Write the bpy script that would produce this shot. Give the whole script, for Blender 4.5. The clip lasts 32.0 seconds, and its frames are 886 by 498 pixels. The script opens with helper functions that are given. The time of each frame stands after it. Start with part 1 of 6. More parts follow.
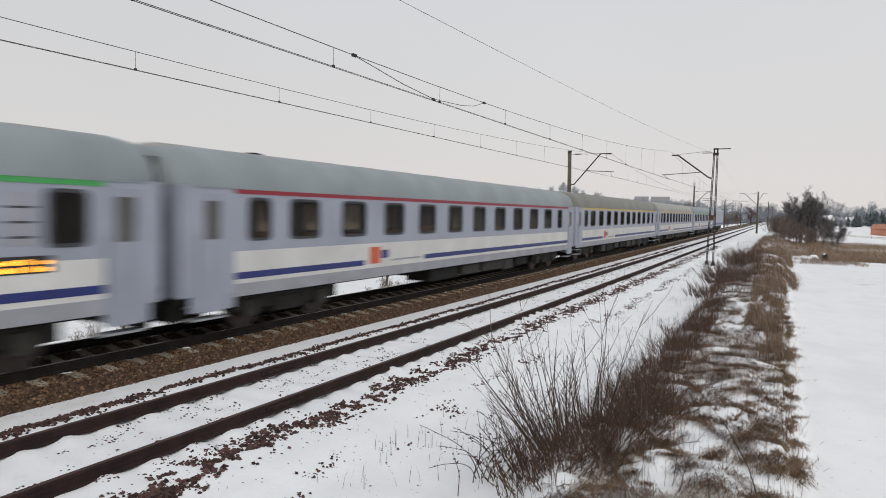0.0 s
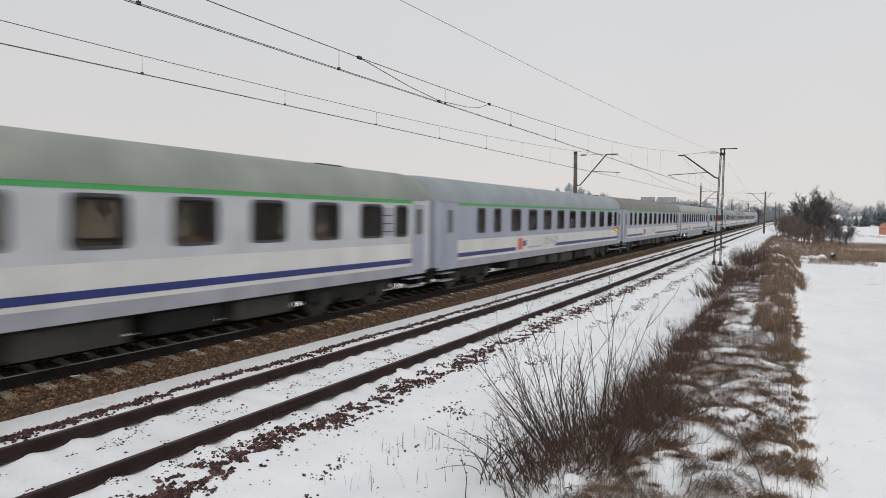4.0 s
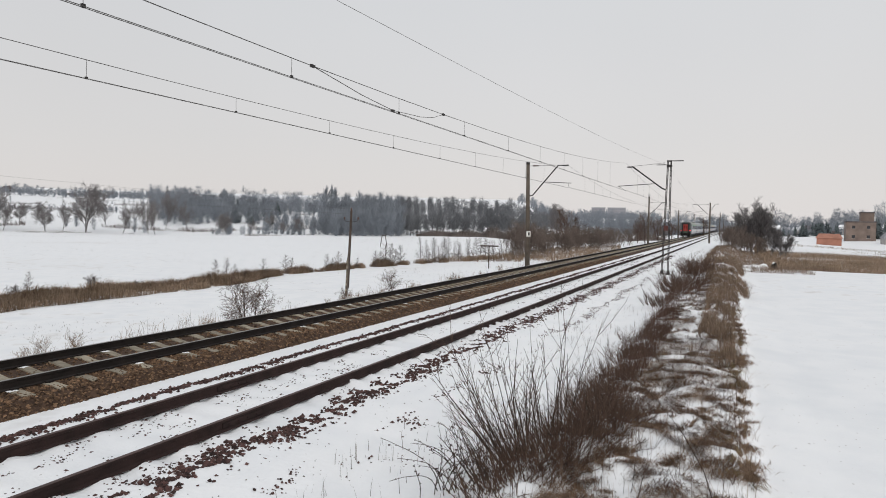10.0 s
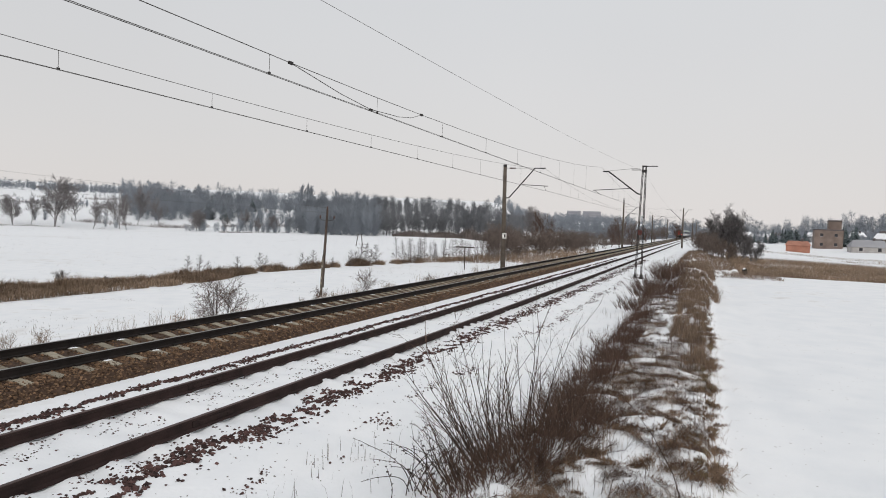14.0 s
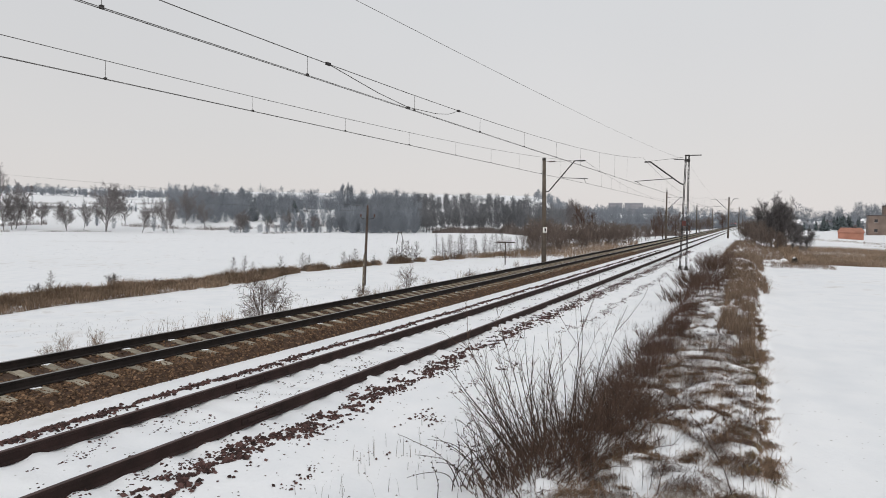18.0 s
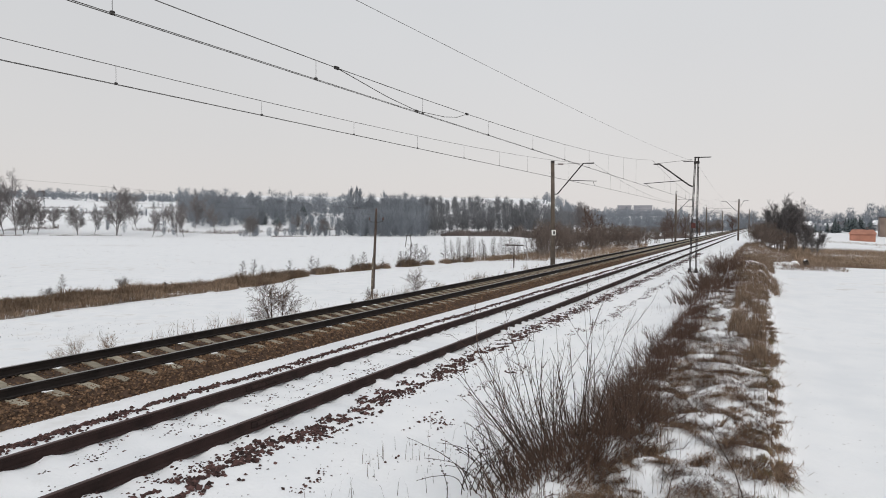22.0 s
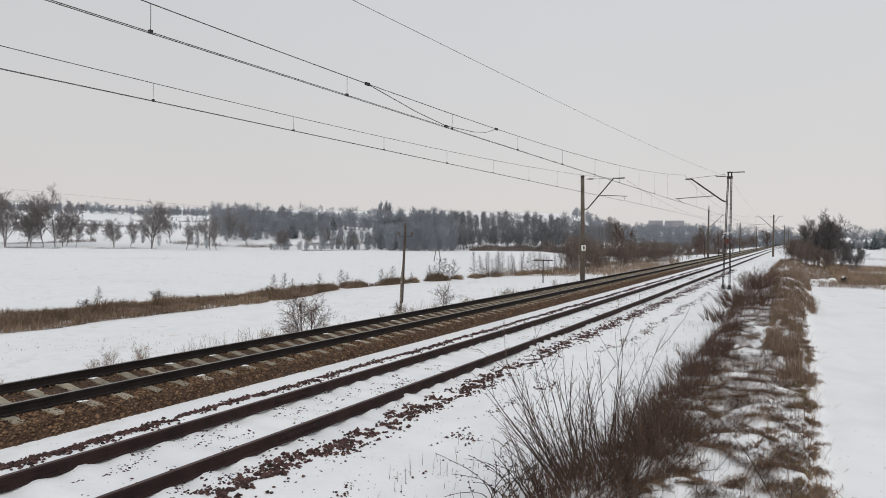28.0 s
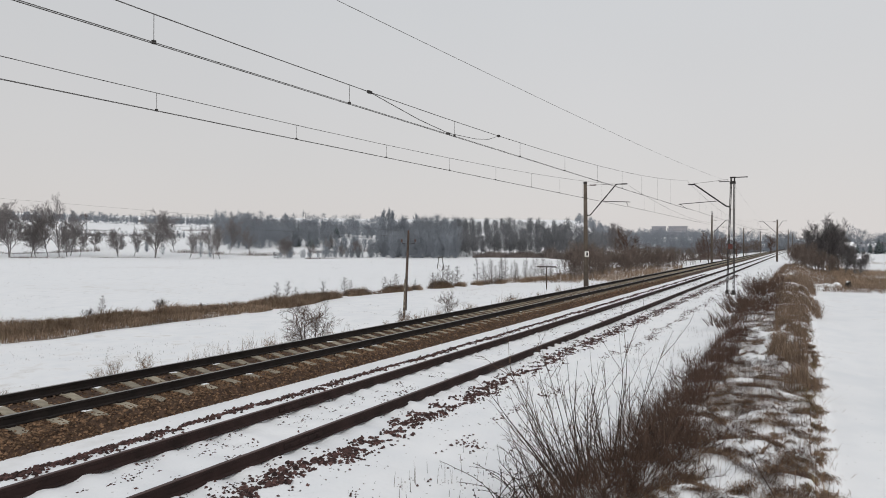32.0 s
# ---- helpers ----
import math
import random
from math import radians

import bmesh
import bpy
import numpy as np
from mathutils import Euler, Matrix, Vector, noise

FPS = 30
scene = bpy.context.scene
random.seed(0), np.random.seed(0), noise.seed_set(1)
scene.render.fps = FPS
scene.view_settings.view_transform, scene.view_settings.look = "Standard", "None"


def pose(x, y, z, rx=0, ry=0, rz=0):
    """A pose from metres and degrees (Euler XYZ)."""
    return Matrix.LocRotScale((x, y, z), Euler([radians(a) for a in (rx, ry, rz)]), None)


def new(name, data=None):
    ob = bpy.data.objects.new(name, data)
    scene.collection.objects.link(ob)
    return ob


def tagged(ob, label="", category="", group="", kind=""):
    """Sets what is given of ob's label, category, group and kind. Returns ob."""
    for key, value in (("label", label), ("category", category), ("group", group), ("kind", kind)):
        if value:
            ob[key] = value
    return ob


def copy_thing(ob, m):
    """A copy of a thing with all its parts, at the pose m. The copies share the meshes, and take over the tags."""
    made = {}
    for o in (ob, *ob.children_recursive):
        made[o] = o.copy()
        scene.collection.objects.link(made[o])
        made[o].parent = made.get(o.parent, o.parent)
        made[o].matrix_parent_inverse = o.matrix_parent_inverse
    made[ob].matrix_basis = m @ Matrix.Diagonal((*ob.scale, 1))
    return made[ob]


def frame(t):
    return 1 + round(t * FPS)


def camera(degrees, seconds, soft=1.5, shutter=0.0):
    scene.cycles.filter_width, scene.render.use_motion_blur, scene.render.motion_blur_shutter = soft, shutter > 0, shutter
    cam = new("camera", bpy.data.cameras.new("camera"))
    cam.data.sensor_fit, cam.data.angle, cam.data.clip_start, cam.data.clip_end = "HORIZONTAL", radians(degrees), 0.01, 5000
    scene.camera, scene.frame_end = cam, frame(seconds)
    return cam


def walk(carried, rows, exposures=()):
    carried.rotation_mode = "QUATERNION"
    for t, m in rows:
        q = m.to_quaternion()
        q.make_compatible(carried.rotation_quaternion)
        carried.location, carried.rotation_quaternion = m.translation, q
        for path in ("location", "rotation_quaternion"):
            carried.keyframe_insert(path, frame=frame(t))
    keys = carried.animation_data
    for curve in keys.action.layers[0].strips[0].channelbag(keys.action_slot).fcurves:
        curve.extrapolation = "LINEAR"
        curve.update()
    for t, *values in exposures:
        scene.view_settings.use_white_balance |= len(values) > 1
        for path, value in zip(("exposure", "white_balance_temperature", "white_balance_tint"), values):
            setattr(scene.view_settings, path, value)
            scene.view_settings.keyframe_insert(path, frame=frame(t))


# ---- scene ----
# The eye stays in one place beside the line; only the aim drifts.  seconds, then the turn in degrees
AIM = (
    (0.0, 87.06, -1.17, 26.61),
    (0.5, 86.99, -1.00, 26.90),
    (1.0, 86.99, -0.80, 27.31),
    (1.5, 86.99, -0.71, 27.65),
    (2.0, 87.08, -0.67, 27.79),
    (2.5, 87.11, -0.62, 27.72),
    (3.0, 87.13, -0.81, 27.62),
    (3.5, 87.18, -0.77, 27.40),
    (5.5, 87.35, -1.09, 25.70),
    (5.7, 87.46, -0.93, 25.32),
    (6.0, 87.56, -1.47, 24.88),
    (6.5, 87.69, -1.49, 24.23),
    (7.0, 87.81, -1.22, 23.89),
    (7.5, 87.89, -0.86, 23.54),
    (8.0, 87.90, -0.78, 23.30),
    (8.5, 87.85, -0.82, 23.15),
    (9.0, 87.92, -1.00, 23.14),
    (9.5, 88.01, -0.83, 23.20),
    (10.0, 88.06, -1.01, 23.22),
    (10.5, 88.02, -0.55, 23.17),
    (11.0, 88.10, -0.66, 23.15),
    (11.5, 88.16, -0.76, 23.14),
    (12.0, 88.09, -0.49, 23.12),
    (12.5, 87.72, -0.38, 22.42),
    (13.0, 87.63, -0.40, 21.83),
    (13.5, 87.80, -1.06, 21.14),
    (14.0, 88.17, -2.06, 21.22),
    (14.5, 88.19, -1.48, 22.27),
    (16.5, 87.66, -0.48, 24.07),
    (17.0, 87.59, -0.71, 24.31),
    (17.5, 87.66, -0.57, 24.49),
    (18.0, 87.76, -0.62, 24.58),
    (18.5, 87.86, -0.41, 24.63),
    (19.0, 87.91, -0.52, 24.66),
    (19.5, 87.98, -0.34, 24.71),
    (20.0, 88.00, -0.29, 24.88),
    (20.5, 88.08, -0.47, 25.02),
    (21.0, 88.07, -0.39, 25.11),
    (21.5, 88.09, -0.25, 25.18),
    (22.0, 88.01, -0.44, 25.30),
    (22.5, 88.07, -0.33, 25.51),
    (23.0, 88.30, -0.49, 25.81),
    (23.5, 88.48, -0.64, 26.17),
    (24.0, 88.52, -0.55, 26.53),
    (24.5, 88.64, -0.77, 26.81),
    (25.0, 88.74, -0.77, 27.06),
    (25.5, 88.89, -0.70, 27.43),
    (27.5, 89.26, -0.66, 27.65),
    (28.0, 89.22, -0.70, 27.74),
    (28.5, 89.24, -0.84, 27.81),
    (29.0, 89.30, -0.50, 27.84),
    (29.5, 89.42, -0.32, 27.78),
    (30.0, 89.58, 0.05, 27.65),
    (30.5, 89.61, -0.01, 27.63),
    (31.0, 89.73, 0.02, 27.72),
    (31.5, 89.77, -0.23, 27.90),
    (32.0, 89.82, -0.30, 28.00),
)
EYE = (0.0, 0.0, 2.75)
cam = camera(66.32, 32.0, soft=0.95, shutter=0.36)
walk(cam, [(t, pose(*EYE, rx, ry, rz)) for t, rx, ry, rz in AIM], exposures=((0.0, 0.10), (6.0, 0.11), (25.0, 0.10), (28.0, 0.03), (32.0, 0.01)))

# ---- overcast winter light ----
SUN_ELEV, SUN_TURN = 32.0, 150.0
world = bpy.data.worlds.new("overcast_sky")
scene.world = world
world.use_nodes = True
wn, wl = world.node_tree.nodes, world.node_tree.links
wn.clear()
w_out = wn.new("ShaderNodeOutputWorld")
w_bg = wn.new("ShaderNodeBackground")
w_sky = wn.new("ShaderNodeTexSky")
w_sky.sky_type, w_sky.sun_disc = "NISHITA", False
w_sky.sun_elevation, w_sky.sun_rotation = radians(SUN_ELEV), radians(SUN_TURN)
w_sky.air_density, w_sky.dust_density = 1.0, 4.0
w_co = wn.new("ShaderNodeTexCoord")
w_sep = wn.new("ShaderNodeSeparateXYZ")
w_ramp = wn.new("ShaderNodeValToRGB")
w_mix = wn.new("ShaderNodeMixRGB")
w_noise = wn.new("ShaderNodeTexNoise")
w_noise.inputs["Scale"].default_value = 1.6
w_noise.inputs["Detail"].default_value = 3
w_ncol = wn.new("ShaderNodeMapRange")
w_ncol.inputs["To Min"].default_value, w_ncol.inputs["To Max"].default_value = 0.94, 1.06
w_mul = wn.new("ShaderNodeMixRGB")
w_mul.blend_type, w_mul.inputs[0].default_value = "MULTIPLY", 1.0
w_ahead = wn.new("ShaderNodeMapRange")   # the cloud thins a little along the line ahead
w_ahead.inputs["From Min"].default_value, w_ahead.inputs["From Max"].default_value = 0.45, 0.95
w_ahead.inputs["To Min"].default_value, w_ahead.inputs["To Max"].default_value = 0.955, 1.015
w_thin = wn.new("ShaderNodeMath")
w_thin.operation = "MULTIPLY"
w_ramp.color_ramp.elements[0].position, w_ramp.color_ramp.elements[0].color = 0.0, (7.1, 6.75, 6.6, 1)
w_ramp.color_ramp.elements[1].position, w_ramp.color_ramp.elements[1].color = 0.45, (6.2, 6.4, 6.6, 1)
e_mid = w_ramp.color_ramp.elements.new(0.12)
e_mid.color = (6.7, 6.55, 6.5, 1)
w_mix.inputs[0].default_value = 0.93   # share of the cloud cover
w_bg.inputs["Strength"].default_value = 0.1
wl.new(w_co.outputs["Generated"], w_sep.inputs[0])
wl.new(w_sep.outputs["Z"], w_ramp.inputs[0])
wl.new(w_co.outputs["Generated"], w_noise.inputs["Vector"])
wl.new(w_noise.outputs["Fac"], w_ncol.inputs["Value"])
wl.new(w_ramp.outputs[0], w_mul.inputs[1])
wl.new(w_sep.outputs["Y"], w_ahead.inputs["Value"])
wl.new(w_ncol.outputs[0], w_thin.inputs[0])
wl.new(w_ahead.outputs[0], w_thin.inputs[1])
wl.new(w_thin.outputs[0], w_mul.inputs[2])
wl.new(w_sky.outputs[0], w_mix.inputs[1])
wl.new(w_mul.outputs[0], w_mix.inputs[2])
wl.new(w_mix.outputs[0], w_bg.inputs[0])
wl.new(w_bg.outputs[0], w_out.inputs[0])
sun_data = bpy.data.lights.new("sun", "SUN")
sun_data.energy, sun_data.angle, sun_data.color = 0.9, radians(25), (1.0, 0.96, 0.92)
sun = new("sun", sun_data)
sun.rotation_euler = (radians(90 - SUN_ELEV), 0, radians(180 - SUN_TURN))


# ---- materials ----
def material(name, color, rough=0.7, metal=0.0, var=0.25, scale=6.0, fine=60.0, bump=0.15, tint=None, per_object=0.0, per_island=0.0, spec=0.4):
    """Base colour with coarse stains and fine grain, a little relief, and a change from piece to piece."""
    m = bpy.data.materials.new(name)
    m.use_nodes = True
    n, l = m.node_tree.nodes, m.node_tree.links
    b = n["Principled BSDF"]
    b.inputs["Roughness"].default_value, b.inputs["Metallic"].default_value = rough, metal
    b.inputs["Specular IOR Level"].default_value = spec
    co = n.new("ShaderNodeTexCoord")
    n1, n2 = n.new("ShaderNodeTexNoise"), n.new("ShaderNodeTexNoise")
    n1.inputs["Scale"].default_value, n1.inputs["Detail"].default_value = scale, 5
    n2.inputs["Scale"].default_value, n2.inputs["Detail"].default_value = fine, 3
    for q in (n1, n2):
        l.new(co.outputs["Object"], q.inputs["Vector"])
    ramp = n.new("ShaderNodeValToRGB")
    dark = [c * (1 - var) for c in color]
    lite = [min(1, c * (1 + var)) for c in (tint or color)]
    ramp.color_ramp.elements[0].position, ramp.color_ramp.elements[0].color = 0.3, (*dark, 1)
    ramp.color_ramp.elements[1].position, ramp.color_ramp.elements[1].color = 0.7, (*lite, 1)
    l.new(n1.outputs["Fac"], ramp.inputs[0])
    g = n.new("ShaderNodeMapRange")
    g.inputs["To Min"].default_value, g.inputs["To Max"].default_value = 1 - var * 0.6, 1 + var * 0.6
    l.new(n2.outputs["Fac"], g.inputs["Value"])
    mul = n.new("ShaderNodeMixRGB")
    mul.blend_type, mul.inputs[0].default_value = "MULTIPLY", 1.0
    l.new(ramp.outputs[0], mul.inputs[1])
    l.new(g.outputs[0], mul.inputs[2])
    last = mul.outputs[0]
    for amount, node, out in ((per_object, "ShaderNodeObjectInfo", "Random"), (per_island, "ShaderNodeNewGeometry", "Random Per Island")):
        if amount:
            src = n.new(node)
            r = n.new("ShaderNodeMapRange")
            r.inputs["To Min"].default_value, r.inputs["To Max"].default_value = 1 - amount, 1 + amount
            l.new(src.outputs[out], r.inputs["Value"])
            k = n.new("ShaderNodeMixRGB")
            k.blend_type, k.inputs[0].default_value = "MULTIPLY", 1.0
            l.new(last, k.inputs[1])
            l.new(r.outputs[0], k.inputs[2])
            last = k.outputs[0]
    l.new(last, b.inputs["Base Color"])
    if bump:
        bp = n.new("ShaderNodeBump")
        bp.inputs["Strength"].default_value, bp.inputs["Distance"].default_value = bump, 0.02
        l.new(n2.outputs["Fac"], bp.inputs["Height"])
        l.new(bp.outputs[0], b.inputs["Normal"])
    return m


def glowing(name, color, strength):
    m = bpy.data.materials.new(name)
    m.use_nodes = True
    b = m.node_tree.nodes["Principled BSDF"]
    b.inputs["Base Color"].default_value = (*color, 1)
    b.inputs["Emission Color"].default_value = (*color, 1)
    b.inputs["Emission Strength"].default_value = strength
    return m


def window_glass(name, tone):
    m = bpy.data.materials.new(name)
    m.use_nodes = True
    n, l = m.node_tree.nodes, m.node_tree.links
    b = n["Principled BSDF"]
    b.inputs["Roughness"].default_value = 0.04
    b.inputs["Base Color"].default_value = (*tone, 1)
    b.inputs["Specular IOR Level"].default_value = 0.5
    clear = n.new("ShaderNodeBsdfTransparent")
    clear.inputs[0].default_value = (0.74, 0.70, 0.64, 1)
    mix = n.new("ShaderNodeMixShader")
    mix.inputs[0].default_value = 0.76
    l.new(b.outputs[0], mix.inputs[1])
    l.new(clear.outputs[0], mix.inputs[2])
    l.new(mix.outputs[0], n["Material Output"].inputs["Surface"])
    return m


M_RAIL = material("rusty_rail_steel", (0.028, 0.0150, 0.0135), 0.97, 0.0, 0.35, 3, 40, 0.25)
M_RAIL_TOP = material("polished_rail_head", (0.22, 0.21, 0.20), 0.32, 0.9, 0.25, 2, 60, 0.05)
M_RAIL_DULL = material("dull_rail_head", (0.080, 0.046, 0.041), 0.55, 0.4, 0.3, 2, 60, 0.1)
M_RAIL_DARK = material("dark_rail_steel", (0.017, 0.0125, 0.011), 0.97, 0.0, 0.35, 3, 40, 0.25)
M_SLEEPER = material("weathered_concrete_sleeper", (0.30, 0.265, 0.205), 0.9, 0, 0.3, 5, 70, 0.4, per_object=0.2)
M_STONE = material("brown_ballast_stone", (0.112, 0.062, 0.036), 0.95, 0, 0.5, 9, 60, 0.5, tint=(0.150, 0.092, 0.054), per_island=0.7)
M_BED = material("dark_ballast_grit", (0.070, 0.042, 0.028), 0.95, 0, 0.5, 7, 45, 0.6)
M_STONE_DARK = material("dark_wet_stone", (0.072, 0.038, 0.034), 0.9, 0, 0.5, 9, 60, 0.5, per_island=0.65)
M_CONCRETE = material("aged_concrete", (0.105, 0.085, 0.068), 0.9, 0, 0.3, 2.5, 50, 0.3)
M_STEEL_DARK = material("dark_painted_steel", (0.036, 0.032, 0.031), 0.7, 0.2, 0.35, 4, 50, 0.2)
M_WIRE = material("copper_wire_dark", (0.085, 0.080, 0.076), 0.6, 0.3, 0.2, 1, 30, 0)
M_INSULATOR = material("brown_insulator", (0.08, 0.04, 0.03), 0.3, 0, 0.2, 4, 30, 0.05)
M_WHITE_MARK = material("white_marking_paint", (0.75, 0.74, 0.70), 0.8, 0, 0.15, 6, 60, 0.1)
M_BLACK_MARK = material("black_marking_paint", (0.03, 0.03, 0.03), 0.8, 0, 0.15, 6, 60, 0.1)
M_WOOD_POLE = material("tarred_wood_pole", (0.075, 0.055, 0.045), 0.9, 0, 0.35, 3, 40, 0.4)
M_BARK = material("dark_bark", (0.055, 0.038, 0.031), 0.95, 0, 0.35, 3, 30, 0.4, per_object=0.25)
M_TWIG = material("bare_twigs", (0.098, 0.062, 0.046), 0.95, 0, 0.35, 2, 20, 0.0, per_island=0.35)
M_BRUSH = material("brown_brushwood", (0.148, 0.116, 0.100), 0.95, 0, 0.35, 2, 20, 0.0, per_island=0.35)
M_CROWN = material("mid_brown_twigs", (0.102, 0.086, 0.080), 0.95, 0, 0.35, 2, 20, 0.0, per_island=0.35)
# grey-brown twigs lightened, with the haze over the clump painted in
M_CLUMP = material("haze_greyed_tangled_twigs", (0.142, 0.132, 0.134), 0.95, 0, 0.3, 2, 20, 0.0, per_island=0.3)
# far crowns: distance haze is put into this pale blue-grey base colour
M_HAZE_TWIG = material("haze_tinted_bare_crowns", (0.232, 0.254, 0.285), 0.95, 0, 0.2, 0.05, 2, 0.0, per_island=0.12)
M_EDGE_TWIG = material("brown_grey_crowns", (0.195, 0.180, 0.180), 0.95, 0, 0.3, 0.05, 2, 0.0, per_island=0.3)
# slope crowns: a weaker share of the far woods' haze in the colour
M_SLOPE_TWIG = material("lightly_hazed_grey_crowns", (0.168, 0.174, 0.186), 0.95, 0, 0.25, 0.05, 2, 0.0, per_island=0.2)
# conifer green paled and blued, the haze being part of the colour
M_HAZE_GREEN = material("haze_tinted_conifer", (0.098, 0.120, 0.124), 0.95, 0, 0.3, 0.1, 2, 0.0, per_island=0.3)
M_GRASS = material("dry_brown_grass", (0.140, 0.084, 0.056), 0.95, 0, 0.35, 2, 20, 0.0, tint=(0.20, 0.135, 0.088), per_island=0.6)
M_GRASS_DARK = material("dark_dead_stems", (0.092, 0.056, 0.043), 0.95, 0, 0.35, 2, 20, 0.0, per_island=0.4)
M_STRAW = material("pale_dry_straw", (0.158, 0.108, 0.078), 0.95, 0, 0.35, 2, 20, 0.0, tint=(0.22, 0.158, 0.112), per_island=0.5)
M_OLIVE = material("yellowish_dead_grass", (0.150, 0.108, 0.056), 0.95, 0, 0.35, 2, 20, 0.0, tint=(0.19, 0.145, 0.075), per_island=0.5)
# scrub brown with distance haze mixed into the base colour
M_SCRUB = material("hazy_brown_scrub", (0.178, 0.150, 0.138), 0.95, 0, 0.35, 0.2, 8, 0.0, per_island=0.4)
M_REED = material("dry_reed", (0.215, 0.145, 0.095), 0.95, 0, 0.35, 0.2, 8, 0.0, tint=(0.26, 0.19, 0.135), per_island=0.5)


def snow_material():
    m = bpy.data.materials.new("settled_snow")
    m.use_nodes = True
    n, l = m.node_tree.nodes, m.node_tree.links
    b = n["Principled BSDF"]
    b.inputs["Roughness"].default_value = 0.85
    b.inputs["Specular IOR Level"].default_value = 0.2
    co = n.new("ShaderNodeTexCoord")
    big, mid, fine = (n.new("ShaderNodeTexNoise") for _ in range(3))
    for q, s, d in ((big, 0.035, 6), (mid, 0.9, 6), (fine, 14.0, 4)):
        q.inputs["Scale"].default_value, q.inputs["Detail"].default_value = s, d
        l.new(co.outputs["Object"], q.inputs["Vector"])
    tone = n.new("ShaderNodeValToRGB")
    tone.color_ramp.elements[0].position, tone.color_ramp.elements[0].color = 0.25, (0.83, 0.845, 0.868, 1)
    tone.color_ramp.elements[1].position, tone.color_ramp.elements[1].color = 0.6, (0.905, 0.91, 0.922, 1)
    l.new(mid.outputs["Fac"], tone.inputs[0])
    # stubble and bare earth that show through thin snow in places
    thin = n.new("ShaderNodeMath")
    thin.operation = "MULTIPLY"
    l.new(big.outputs["Fac"], thin.inputs[0])
    l.new(mid.outputs["Fac"], thin.inputs[1])
    cut = n.new("ShaderNodeValToRGB")
    cut.color_ramp.elements[0].position, cut.color_ramp.elements[1].position = 0.335, 0.42
    l.new(thin.outputs[0], cut.inputs[0])
    speck = n.new("ShaderNodeMath")
    speck.operation = "MULTIPLY"
    l.new(cut.outputs[0], speck.inputs[0])
    speck.inputs[1].default_value = 0.30
    mix = n.new("ShaderNodeMixRGB")
    mix.inputs[2].default_value = (0.42, 0.38, 0.33, 1)
    l.new(speck.outputs[0], mix.inputs[0])
    l.new(tone.outputs[0], mix.inputs[1])
    l.new(mix.outputs[0], b.inputs["Base Color"])
    # small dark litter: soot, chaff and grit on the crust
    dots = n.new("ShaderNodeTexVoronoi")
    dots.inputs["Scale"].default_value = 5.5
    l.new(co.outputs["Object"], dots.inputs["Vector"])
    size = n.new("ShaderNodeMath")
    size.operation = "MULTIPLY_ADD"
    size.inputs[1].default_value, size.inputs[2].default_value = 0.22, -0.04
    l.new(mid.outputs["Fac"], size.inputs[0])
    hit_ = n.new("ShaderNodeMath")
    hit_.operation = "LESS_THAN"
    l.new(dots.outputs["Distance"], hit_.inputs[0])
    l.new(size.outputs[0], hit_.inputs[1])
    soft_ = n.new("ShaderNodeMath")
    soft_.operation = "MULTIPLY"
    soft_.inputs[1].default_value = 0.55
    l.new(hit_.outputs[0], soft_.inputs[0])
    grit = n.new("ShaderNodeMixRGB")
    grit.inputs[2].default_value = (0.30, 0.26, 0.24, 1)
    l.new(soft_.outputs[0], grit.inputs[0])
    l.new(mix.outputs[0], grit.inputs[1])
    l.new(grit.outputs[0], b.inputs["Base Color"])
    bp = n.new("ShaderNodeBump")
    bp.inputs["Strength"].default_value, bp.inputs["Distance"].default_value = 0.22, 0.05
    add = n.new("ShaderNodeMath")
    add.operation = "ADD"
    l.new(mid.outputs["Fac"], add.inputs[0])
    l.new(fine.outputs["Fac"], add.inputs[1])
    l.new(add.outputs[0], bp.inputs["Height"])
    l.new(bp.outputs[0], b.inputs["Normal"])
    return m


M_SNOW = snow_material()


# ---- mesh helpers ----
def mesh_of(name, verts, faces, mat, smooth=False):
    me = bpy.data.meshes.new(name)
    me.from_pydata([tuple(v) for v in verts], [], [tuple(f) for f in faces])
    me.materials.append(mat)
    if smooth:
        me.polygons.foreach_set("use_smooth", [True] * len(me.polygons))
    me.update()
    return me


